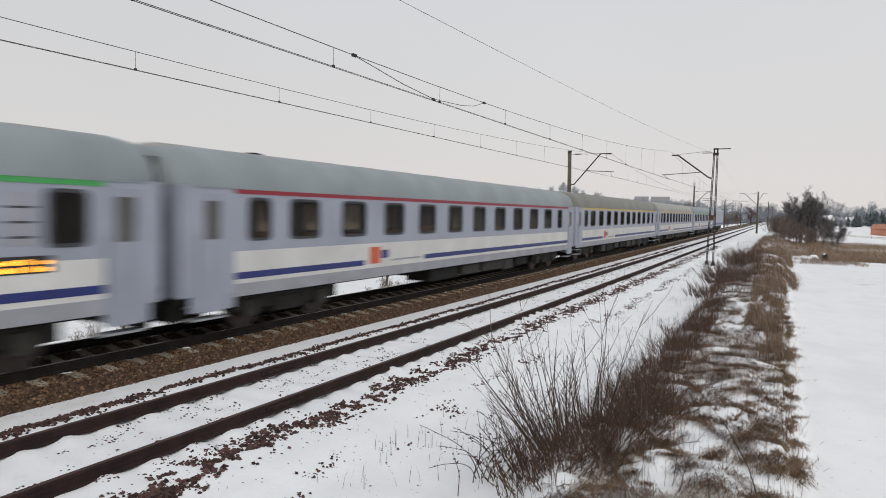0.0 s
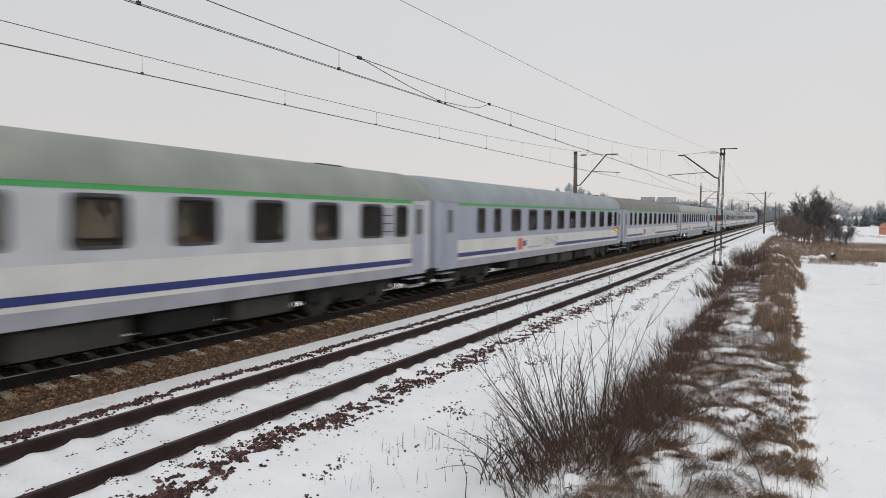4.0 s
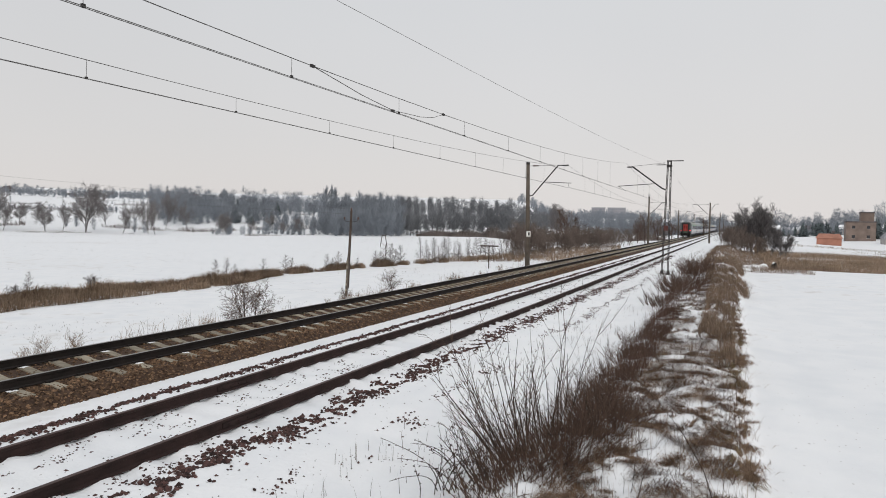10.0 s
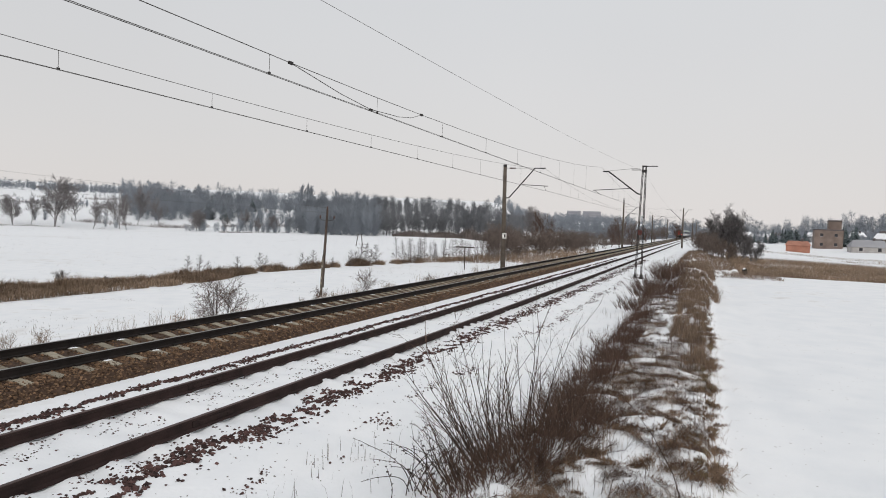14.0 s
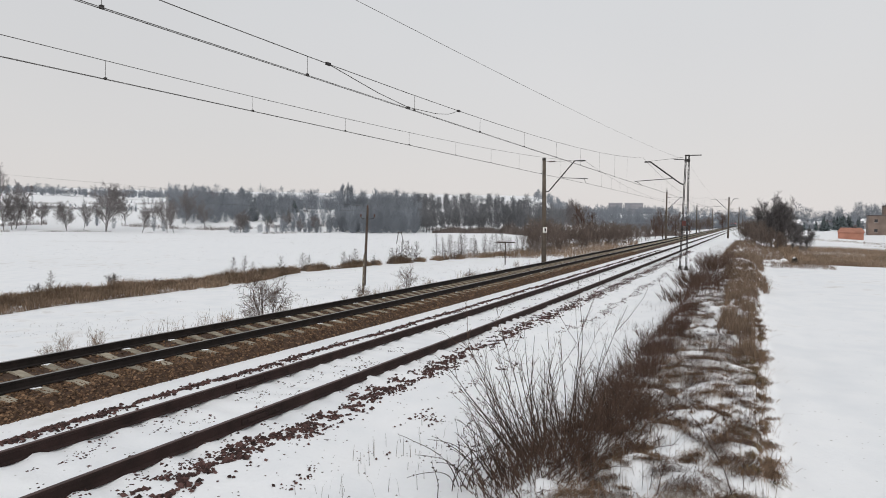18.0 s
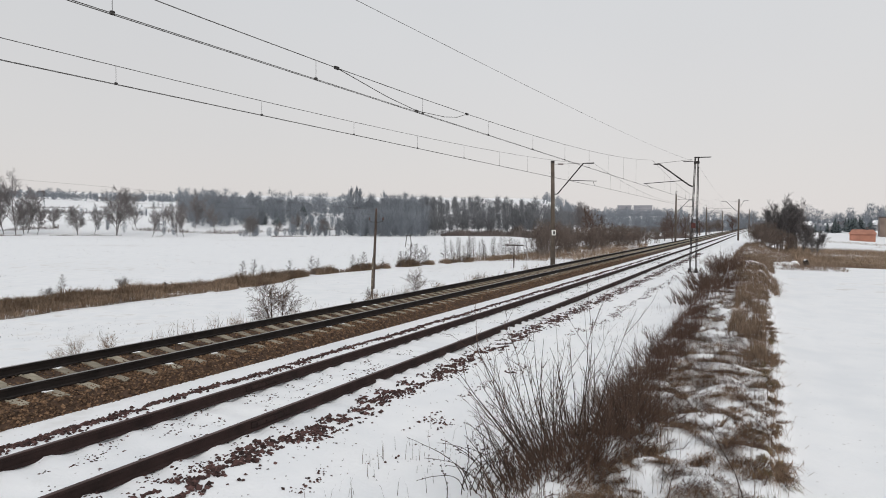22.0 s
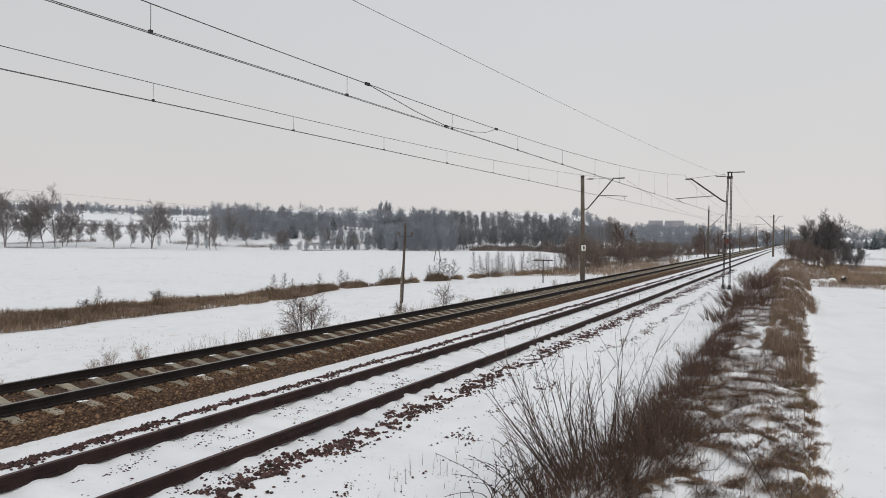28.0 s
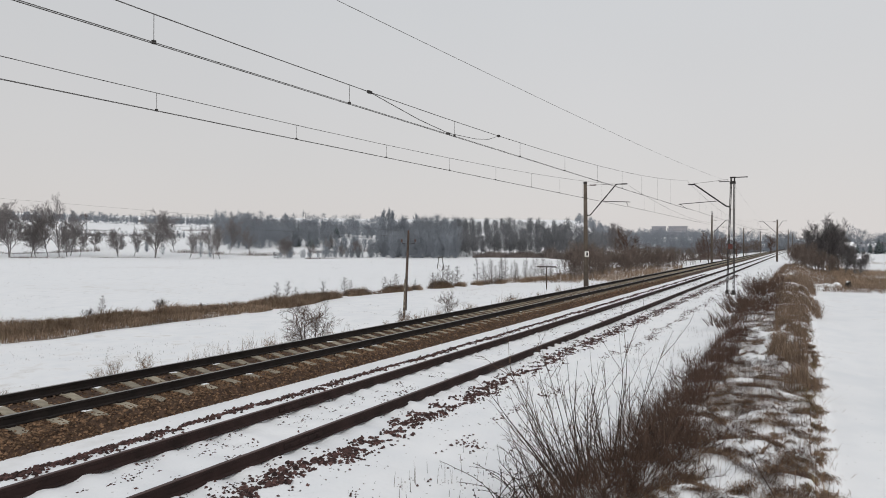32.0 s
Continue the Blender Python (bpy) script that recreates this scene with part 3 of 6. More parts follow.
def insulator(soup, a, b):
    a, b = Vector(a), Vector(b)
    for k in range(5):
        p, q = a.lerp(b, (k + 0.2) / 5), a.lerp(b, (k + 0.8) / 5)
        soup.rod(p, q, 0.055, 0.055, 8)
    return soup


def cantilever(mast, px, side, z_arm, z_low, reach, contact):
    """Pull-off, slanted strut and short head arm; side is the way to the track."""
    end = px + side * reach
    part("bracket_arm", Soup().path([(px, 0, z_low), (px + side * reach * 0.1, 0, z_low + 0.02), (px + side * reach * 0.80, 0, z_arm), (end + side * 0.25, 0, z_arm)], 0.045, 6), M_STEEL_DARK, mast)
    part("stay_rod", Soup().path([(px, 0, z_arm), (px + side * reach * 0.98, 0, z_arm + 0.02)], 0.014, 4), M_STEEL_DARK, mast)
    part("stay_insulator", insulator(Soup(), (px + side * 0.25, 0, z_arm), (px + side * 0.7, 0, z_arm)), M_INSULATOR, mast)
    part("registration_arm", Soup().path([(px + side * reach * 0.45, 0, contact + 0.42), (px + side * (reach + 0.45), 0, contact + 0.32)], 0.025, 5), M_STEEL_DARK, mast)
    part("steady_arm", Soup().path([(px + side * (reach + 0.2), 0, contact + 0.32), (px + side * (reach + 0.15), 0.7, contact + 0.05)], 0.014, 4), M_STEEL_DARK, mast)
    part("drop_bracket", Soup().path([(px + side * reach * 0.47, 0, contact + 0.42), (px + side * reach * 0.47, 0, z_low + (z_arm - z_low) * 0.47)], 0.02, 4), M_STEEL_DARK, mast)


def concrete_mast(x, y, base, top, side, reach, contact, z_arm, z_low, lean=0.0, both=False, cage=False, banded=False, label="round concrete catenary mast with a bracket arm"):
    mast = thing("catenary_mast", label, "mast", (x, y, base), "catenary masts")
    h = top - base
    part("post", Soup().rod((0, 0, -0.6), (lean, 0, h), 0.19, 0.125, 14), M_CONCRETE, mast, smooth=True)
    part("cap_ring", Soup().rod((lean, 0, h - 0.12), (lean, 0, h + 0.05), 0.14, 0.14, 12), M_STEEL_DARK, mast)
    if cage:
        hoop = Soup()
        for q in range(4):
            a = q * math.pi / 2 + 0.4
            hoop.path([(0.13 * math.cos(a), 0.13 * math.sin(a), h - 0.1), (0.17 * math.cos(a), 0.17 * math.sin(a), h + 0.62)], 0.02, 4)
        for z in (h + 0.25, h + 0.62):
            hoop.path([(0.17 * math.cos(q * math.pi / 5), 0.17 * math.sin(q * math.pi / 5), z) for q in range(11)], 0.022, 4)
        part("wire_cage", hoop, M_STEEL_DARK, mast, "open steel hoop on the mast top")
    if banded:
        mark = part("white_mark", Soup().rod((0.0, 0, 2.38), (0.0, 0, 2.78), 0.182, 0.180, 14, False), M_WHITE_MARK, mast, "white painted band with a number bar")
        part("number_bar", Soup().box(0.06, 0.16, -0.215, -0.175, 2.46, 2.70), M_BLACK_MARK, mark)
    cantilever(mast, 0.0, side, z_arm - base, z_low - base, reach, contact - base)
    if both:
        part("branch_arm", Soup().path([(0, 0, z_low - base + 0.6), (-side * 0.9, 0, z_arm - base + 0.1), (-side * 1.6, 0, z_arm - base + 0.1)], 0.04, 5), M_STEEL_DARK, mast)
    return mast


concrete_mast(-14.1, MAST_Y, -0.3, 7.55, 1, 2.7, CONTACT2, 7.33, 5.12, lean=-0.12, banded=True)
concrete_mast(-14.3, 128.0, -0.5, 8.6, 1, 2.9, CONTACT2 + 0.4, 7.7, 5.6, cage=True, label="tall concrete mast topped by a wire cage")
concrete_mast(-4.35, 141.0, -0.5, 8.1, -1, 2.9, CONTACT1 + 0.5, 7.8, 5.8, both=True)
concrete_mast(-4.35, 243.0, -0.2, 8.8, -1, 2.9, CONTACT1 + 1.0, 8.3, 6.3)
concrete_mast(-14.3, 200.0, -0.5, 8.3, 1, 2.9, CONTACT2 + 0.8, 8.0, 5.9)
concrete_mast(-14.3, 280.0, -0.5, 9.1, 1, 2.9, CONTACT2 + 1.2, 8.6, 6.6)
concrete_mast(-4.3, 330.0, -0.5, 9.3, -1, 2.9, CONTACT1 + 1.4, 8.8, 6.8)

# steel mast of two raking lattice legs
lattice = thing("lattice_mast", "slender dark steel lattice mast with two legs on concrete feet", "mast", (-4.4, 50.0, -0.3), "catenary masts")
ground_at_mast = ground_z(-4.4, 50.0) + 0.3
for foot, head, w in ((-0.20, 0.02, 0.065), (0.22, 0.22, 0.065)):
    leg = part("leg", Soup().path([(foot - w / 2, -w, ground_at_mast), (head - w / 2, -w, 7.6)], 0.032, 4).path([(foot + w / 2, w, ground_at_mast), (head + w / 2, w, 7.6)], 0.032, 4), M_STEEL_DARK, lattice)
    lace = Soup()
    for k in range(26):
        a, b = k / 26, (k + 1) / 26
        s = 1 if k % 2 else -1
        lace.path([(foot + (head - foot) * a - s * w / 2, -s * w, 7.6 * a), (foot + (head - foot) * b + s * w / 2, s * w, 7.6 * b)], 0.010, 4)
    part("lacing", lace, M_STEEL_DARK, leg)
    part("foot", Soup().bevel_box(foot - 0.16, foot + 0.16, -0.22, 0.22, -0.6, ground_at_mast + 0.13, 0.06).bevel_box(foot - 0.09, foot + 0.10, -0.12, 0.12, ground_at_mast + 0.1, ground_at_mast + 0.30, 0.04), M_STEEL_DARK, lattice, "dark footing block")
for k in range(7):
    a = 0.1 + k * 0.13
    part("tie_bar", Soup().path([(-0.20 + 0.22 * a, 0, 7.6 * a), (0.22, 0, 7.6 * a)], 0.012, 4), M_STEEL_DARK, lattice)
part("warning_plate", Soup().box(-0.13, 0.15, -0.13, -0.10, 3.0, 3.35), material("faded_red_plate", (0.10, 0.035, 0.03), 0.7), lattice, "small dark red warning plate")
part("head_frame", Soup().box(-0.06, 0.30, -0.12, 0.12, 7.45, 7.62).box(-0.04, 0.28, -0.12, 0.12, 7.84, 7.92).box(-0.02, 0.06, -0.1, 0.1, 7.5, 7.9).box(0.19, 0.27, -0.1, 0.1, 7.5, 7.9), M_STEEL_DARK, lattice)
part("cross_arm", Soup().path([(-0.75, 0, 7.62), (-0.1, 0, 7.62)], 0.03, 5).path([(0.2, 0, 7.88), (1.05, 0, 7.88)], 0.035, 5), M_STEEL_DARK, lattice)
part("bracket_arm", Soup().path([(-0.10, 0, 5.88), (-0.32, 0, 5.96), (-2.35, 0, 7.50), (-2.75, 0, 7.50)], 0.05, 6), M_STEEL_DARK, lattice)
part("stay_rod", Soup().path([(-0.2, 0, 7.75), (-2.7, 0, 7.52)], 0.014, 4), M_STEEL_DARK, lattice)
part("registration_arm", Soup().path([(-0.85, 0, 6.30), (-3.40, 0, 6.14)], 0.025, 5), M_STEEL_DARK, lattice)
part("steady_arm", Soup().path([(-3.3, 0, 6.14), (-2.95, 0.9, 5.84)], 0.015, 4), M_STEEL_DARK, lattice)

# old telegraph pole out in the field below the embankment
TP = (-22.6, 37.4)
tele = thing("telegraph_pole", "old dark wooden telegraph pole on a concrete stub", "pole", (*TP, ground_z(*TP)))
part("post", Soup().rod((-0.02, 0, 0.5), (0.2, 0, 5.45), 0.10, 0.07, 8), M_WOOD_POLE, tele, smooth=True)
part("stub", Soup().rod((-0.06, -0.12, -0.5), (0.07, -0.12, 2.5), 0.10, 0.08, 4), M_CONCRETE, tele, "grey slotted concrete stub")
for k in range(6):
    part("stub_slot", Soup().box(-0.05 + k * 0.015, 0.03 + k * 0.015, -0.235, -0.2, 0.35 + k * 0.36, 0.47 + k * 0.36), M_SLEEPER, tele)
for e in (-1, 1):
    part("insulator_bracket", Soup().path([(0.2, 0, 4.75), (0.2 + e * 0.45, 0, 4.8), (0.2 + e * 0.5, 0, 4.95)], 0.02, 4), M_STEEL_DARK, tele)
    part("insulator", Soup().rod((0.2 + e * 0.5, 0, 4.9), (0.2 + e * 0.5, 0, 5.07), 0.06, 0.045, 8), M_INSULATOR, tele)
part("top_insulator", Soup().rod((0.2, 0, 5.45), (0.2, 0, 5.65), 0.06, 0.045, 8), M_INSULATOR, tele)
for foot_z, climb in ((3.72, 3.08), (3.40, 1.60)):
    wire("telegraph_wire", [(TP[0] + 0.2 - 37 * u, TP[1] - 14 * u, foot_z + climb * u) for u in np.linspace(0, 2, 12)], 0.006, "thin telegraph wire over the field")


# ---- the train ----
M_BODY = material("pale_lavender_grey_paint", (0.318, 0.342, 0.410), 0.38, 0, 0.08, 1.2, 40, 0.03, per_object=0.05)
M_BODY_PALE = material("faded_pale_grey_paint", (0.47, 0.485, 0.505), 0.42, 0, 0.10, 1.2, 40, 0.03)
# tail end grey, with the shade on the end wall put into it
M_END = material("shaded_end_paint", (0.115, 0.125, 0.125), 0.6, 0, 0.25, 2, 40, 0.05)
M_BAND = material("dirty_white_paint", (0.60, 0.595, 0.575), 0.42, 0, 0.10, 0.8, 40, 0.03, per_object=0.06)
M_SILL = material("grey_sill_paint", (0.32, 0.32, 0.36), 0.5, 0, 0.15, 1.5, 40, 0.05)
M_BLUE = material("dark_blue_paint", (0.020, 0.032, 0.155), 0.4, 0, 0.12, 2, 40, 0.02)
M_GREEN = material("green_paint", (0.06, 0.33, 0.09), 0.4, 0, 0.10, 2, 40, 0.02)
M_RED = material("dark_red_paint", (0.27, 0.018, 0.035), 0.4, 0, 0.10, 2, 40, 0.02)
M_YELLOW = material("ochre_yellow_paint", (0.55, 0.40, 0.08), 0.4, 0, 0.10, 2, 40, 0.02)
M_LOGO = material("orange_red_emblem", (0.55, 0.11, 0.045), 0.45, 0, 0.10, 4, 40, 0.02)
M_ROOF_BLUE = material("blue_grey_roof_paint", (0.26, 0.295, 0.31), 0.5, 0, 0.12, 0.8, 25, 0.06)
M_ROOF_BEIGE = material("beige_grey_roof_paint", (0.205, 0.203, 0.180), 0.55, 0, 0.15, 0.8, 25, 0.06)
M_ROOF_LIGHT = material("light_grey_roof_paint", (0.325, 0.320, 0.295), 0.5, 0, 0.12, 0.8, 25, 0.06)
M_ROOF_GREEN = material("grey_green_roof_paint", (0.26, 0.28, 0.25), 0.55, 0, 0.15, 0.8, 25, 0.06)
M_SKIRT = material("grey_skirt_panels", (0.30, 0.32, 0.34), 0.5, 0, 0.18, 1.0, 30, 0.05)
M_UNDER = material("grimy_underframe", (0.011, 0.010, 0.009), 0.85, 0.1, 0.4, 3, 40, 0.2)
M_BOX = material("greasy_equipment_box", (0.040, 0.038, 0.032), 0.75, 0.1, 0.3, 3, 40, 0.2)
M_BOGIE = material("dusty_bogie_steel", (0.026, 0.025, 0.022), 0.85, 0.1, 0.4, 3, 40, 0.2)
M_WHEEL = material("brown_wheel_steel", (0.055, 0.045, 0.040), 0.6, 0.4, 0.3, 3, 40, 0.1)
M_RUBBER = material("black_gangway_rubber", (0.022, 0.022, 0.024), 0.75, 0, 0.3, 4, 40, 0.1)
M_GASKET = material("dark_window_rubber", (0.05, 0.052, 0.058), 0.7, 0, 0.2, 4, 40, 0.05)
M_PANE = window_glass("tinted_window_glass", (0.022, 0.019, 0.017))
M_SEATING = material("dim_brown_interior", (0.42, 0.29, 0.19), 0.9, 0, 0.4, 1.5, 12, 0.1)
M_PALE_IN = material("pale_lining_panels", (0.40, 0.38, 0.34), 0.8, 0, 0.15, 2, 20, 0.05)
M_DISPLAY = glowing("amber_dot_display", (1.0, 0.42, 0.04), 1.6)
M_TAIL_LAMP = glowing("red_tail_lamp", (1.0, 0.02, 0.04), 2.2)
M_TAIL_LAMP_HOT = glowing("bright_red_tail_lamp", (1.0, 0.05, 0.05), 4.5)
M_DOOR_RED = material("red_shutter_paint", (0.31, 0.030, 0.024), 0.5, 0, 0.15, 3, 40, 0.03)
M_YELLOW_PANEL = material("yellow_end_panel", (0.62, 0.45, 0.10), 0.5, 0, 0.12, 3, 40, 0.03)

CAR_PITCH, HALF_L, HALF_W = 26.4, 13.0, 1.41
Z_BOT, Z_SILL, Z_WB, Z_WT, Z_WALL = 0.80, 1.06, 1.95, 2.79, 2.99    # above the rail


def outline(inset=0.0):
    """The roof's (x, z) arc from eave to eave."""
    w = HALF_W - inset
    pts = [(w, Z_WALL)]
    for a in range(8, 173, 11):
        q = radians(a)
        cx, cz = math.cos(q), math.sin(q)
        pts.append((w * math.copysign(abs(cx) ** 0.70, cx), Z_WALL + (0.84 - inset) * abs(cz) ** 0.86))
    pts.append((-w, Z_WALL))
    return pts


def rounded(y0, y1, z0, z1, r, n=3):
    pts = []
    for cy, cz, a0 in ((y1 - r, z1 - r, 0), (y0 + r, z1 - r, 90), (y0 + r, z0 + r, 180), (y1 - r, z0 + r, 270)):
        for k in range(n + 1):
            q = radians(a0 + 90 * k / n)
            pts.append((cy + r * math.cos(q), cz + r * math.sin(q)))
    return pts


def window_parts(w):
    """Meshes for a window w metres wide, centred: gasket ring and pane."""
    outer = rounded(-w / 2 - 0.03, w / 2 + 0.03, Z_WB - 0.03, Z_WT + 0.03, 0.13)
    inner = rounded(-w / 2 + 0.03, w / 2 - 0.03, Z_WB + 0.03, Z_WT - 0.03, 0.11)
    n = len(outer)
    s = Soup()
    vs = [(0.012, y, z) for y, z in outer] + [(0.012, y, z) for y, z in inner] + [(-0.03, y, z) for y, z in outer] + [(-0.05, y, z) for y, z in inner]
    fs = [(i, (i + 1) % n, n + (i + 1) % n, n + i) for i in range(n)]
    fs += [((i + 1) % n, i, 2 * n + i, 2 * n + (i + 1) % n) for i in range(n)]
    fs += [(n + i, n + (i + 1) % n, 3 * n + (i + 1) % n, 3 * n + i) for i in range(n)]
    s.add(vs, fs)
    g = Soup()
    g.add([(-0.03, y, z) for y, z in inner], [tuple(range(n))])
    g.add([(-0.036, y, z) for y, z in inner], [tuple(range(n - 1, -1, -1))])
    return s.mesh("window_frame", M_GASKET), g.mesh("pane", M_PANE), Soup().box(-0.02, 0.004, -w / 2 + 0.03, w / 2 - 0.03, Z_WB + 0.52, Z_WB + 0.56).mesh("window_bar", M_GASKET)


WIN = {w: window_parts(w) for w in (1.05, 0.66)}


def wheel_mesh():
    s = Soup()
    for r, h in ((0.46, 0.065), (0.485, 0.02)):
        s.rod((-h, 0, 0.46), (h, 0, 0.46), r, r, 20)
    s.rod((-0.10, 0, 0.46), (0.10, 0, 0.46), 0.11, 0.11, 10)
    return s.mesh("wheel", M_WHEEL, False)


WHEEL = wheel_mesh()


def bogie(car, y):
    b = part("bogie", Soup().box(-1.04, -0.88, -1.85, 1.85, 0.42, 0.70).box(0.88, 1.04, -1.85, 1.85, 0.42, 0.70).box(-0.85, 0.85, -1.2, 1.2, 0.30, 0.60).box(-1.0, 1.0, -0.35, 0.35, 0.45, 0.75).box(0.88, 1.06, -0.5, 0.5, 0.30, 0.62).box(-1.06, -0.88, -0.5, 0.5, 0.30, 0.62), M_BOGIE, car, at=pose(0, y, 0))
    for e in (-1.25, 1.25):
        for s in (-0.76, 0.76):
            part("wheel", WHEEL, None, b, at=pose(s, e, 0))
        part("axle", Soup().rod((-0.8, e, 0.46), (0.8, e, 0.46), 0.085, 0.085, 8), M_WHEEL, b)
        for s in (-1.0, 1.0):
            part("axle_box", Soup().bevel_box(s - 0.10, s + 0.10, e - 0.19, e + 0.19, 0.30, 0.66, 0.03), M_BOX, b)
            for k in (-0.3, 0.3):
                part("coil_spring", Soup().rod((s, e + k, 0.42), (s, e + k, 0.72), 0.075, 0.075, 8), M_BOGIE, b)
    return b


SHARED = {}


def shared(key, make):
    if key not in SHARED:
        SHARED[key] = make()
    return SHARED[key]


def coach(label, stripe, roof_mat, windows, ribbed=False, skirt=False, display=True, vents=(), logo_y=-4.4, grille=None, tail=False, low_door=False, front=12.08, rear=-11.6, info=(), clear=None, open_plan=False, sign=None, body=None):
    body = body or M_BODY
    car = thing("railway_coach", label, "railway coach", group="coaches of the train")
    # side walls with real window openings
    wins = sorted(windows)
    for side in (1, -1):
        s = Soup()
        xo, xi = side * HALF_W, side * (HALF_W - 0.07)
        lo, hi = min(xo, xi), max(xo, xi)
        s.box(lo, hi, -HALF_L + 0.25, HALF_L - 0.25, Z_BOT + 0.1, Z_WB)
        s.box(lo, hi, -HALF_L + 0.25, HALF_L - 0.25, Z_WT, Z_WALL)
        edge = -HALF_L + 0.25
        for y, w in wins:
            s.box(lo, hi, edge, y - w / 2, Z_WB, Z_WT)
            edge = y + w / 2
        s.box(lo, hi, edge, HALF_L - 0.25, Z_WB, Z_WT)
        part("side_wall", s, body, car)
        x = lambda d: (min(side * (HALF_W + d), side * HALF_W), max(side * (HALF_W + d), side * HALF_W))
        part("white_band", Soup().box(*x(0.005), rear, front, Z_SILL, Z_WB - 0.23), M_BAND, car, "dirty white band below the windows")
        if logo_y is not None:
            part("blue_stripe", Soup().box(*x(0.010), rear, logo_y - 0.25, 1.15, 1.29), M_BLUE, car)
            part("blue_stripe", Soup().box(*x(0.010), logo_y + (4.9 if grille else 3.1), front, 1.15, 1.29), M_BLUE, car)
            em = part("emblem", Soup().box(*x(0.011), logo_y, logo_y + 0.52, 1.17, 1.62), M_LOGO, car, "orange-red emblem block")
            part("emblem_bar", Soup().box(*x(0.011), logo_y + 0.58, logo_y + 0.95, 1.30, 1.52), M_BLUE, em, "dark blue bar")
            part("lettering_bar", Soup().box(*x(0.011), logo_y + 1.15, logo_y + 2.9, 1.20, 1.25), M_SILL, car, "small grey bar of unreadable lettering")
        else:
            part("blue_stripe", Soup().box(*x(0.010), rear, front, 1.15, 1.29), M_BLUE, car)
        if grille:
            g = part("air_grille", Soup().box(*x(0.014), *grille, 1.26, 1.62), M_BAND, car, "slatted air grille")
            for k in range(6):
                part("slat", Soup().box(*x(0.022), *grille, 1.29 + k * 0.055, 1.31 + k * 0.055), M_SKIRT, g)
        part("sill", Soup().box(*x(0.006), rear, front, Z_BOT, Z_SILL), M_SILL, car)
        part("class_stripe", Soup().box(*x(0.012), rear, front, Z_WT + 0.09, Z_WT + 0.18), stripe, car)
        part("eave_gutter", Soup().box(*x(0.022), -HALF_L + 0.3, HALF_L - 0.3, Z_WALL - 0.02, Z_WALL + 0.012), roof_mat, car)
        for y, w in wins:
            at = pose(side * HALF_W, y, 0, 0, 0, 0 if side > 0 else 180)
            fr = part("window_frame", WIN[w][0], None, car, at=at)
            part("pane", WIN[w][1], None, fr).visible_shadow = False
        for y0_ in info:
            ip = part('info_panel', Soup().box(*x(0.008), y0_ - 0.22, y0_ + 0.22, Z_WB + 0.02, Z_WT - 0.05), M_SILL, car, 'grey information panel with dark lines')
            for k in range(3):
                part('panel_line', Soup().box(*x(0.012), y0_ - 0.21, y0_ + 0.21, Z_WB + 0.12 + k * 0.22, Z_WB + 0.155 + k * 0.22), M_GASKET, ip)
        for y in (rear - 0.62, front + 0.40):
            d = part("door", shared(("door", side, low_door), lambda: Soup().box(*x(0.016), -0.32, 0.32, 0.58 if low_door else 0.82, 2.86).mesh("door", M_BODY)), None, car, at=pose(0, y, 0))
            part("door_window", shared(("dw", side), lambda: Soup().box(*x(0.021), -0.19, 0.19, 1.98, 2.72).mesh("door_window", M_PANE)), None, d)
            part("handrail", shared(("hr", side), lambda: Soup().rod((side * (HALF_W + 0.045), -0.38, 1.2), (side * (HALF_W + 0.045), -0.38, 2.1), 0.014, 0.014, 5).mesh("handrail", M_SILL)), None, d)
            part("step", shared(("st", side), lambda: Soup().box(min(side * 1.1, side * 1.38), max(side * 1.1, side * 1.38), -0.4, 0.4, 0.42, 0.46).box(min(side * 1.1, side * 1.38), max(side * 1.1, side * 1.38), -0.4, 0.4, 0.66, 0.70).mesh("step", M_SKIRT)), None, car, at=pose(0, y, 0))
    # roof, its ends drawn in
    rp = outline()
    n = len(rp)
    s = Soup()
    rings = ((-HALF_L + 0.02, 0.90, -0.16), (-HALF_L + 0.18, 0.97, -0.05), (-HALF_L + 0.5, 1.0, 0.0), (HALF_L - 0.5, 1.0, 0.0), (HALF_L - 0.18, 0.97, -0.05), (HALF_L - 0.02, 0.90, -0.16))
    vs = [(x * k, y, Z_WALL + (z - Z_WALL) * (1 + dz)) for y, k, dz in rings for x, z in rp]
    fs = [(j * n + i + 1, j * n + i, (j + 1) * n + i, (j + 1) * n + i + 1) for j in range(len(rings) - 1) for i in range(n - 1)]
    fs += [tuple(range(n)), tuple(range(len(rings) * n - 1, (len(rings) - 1) * n - 1, -1))]
    s.add(vs, fs)
    roof = part("roof", s, roof_mat, car, smooth=True)
    if ribbed:
        for x, z in rp[1:-1:1]:
            part("roof_rib", Soup().box(x - 0.012, x + 0.012, -HALF_L + 0.6, HALF_L - 0.6, z - 0.01, z + 0.016), roof_mat, roof)
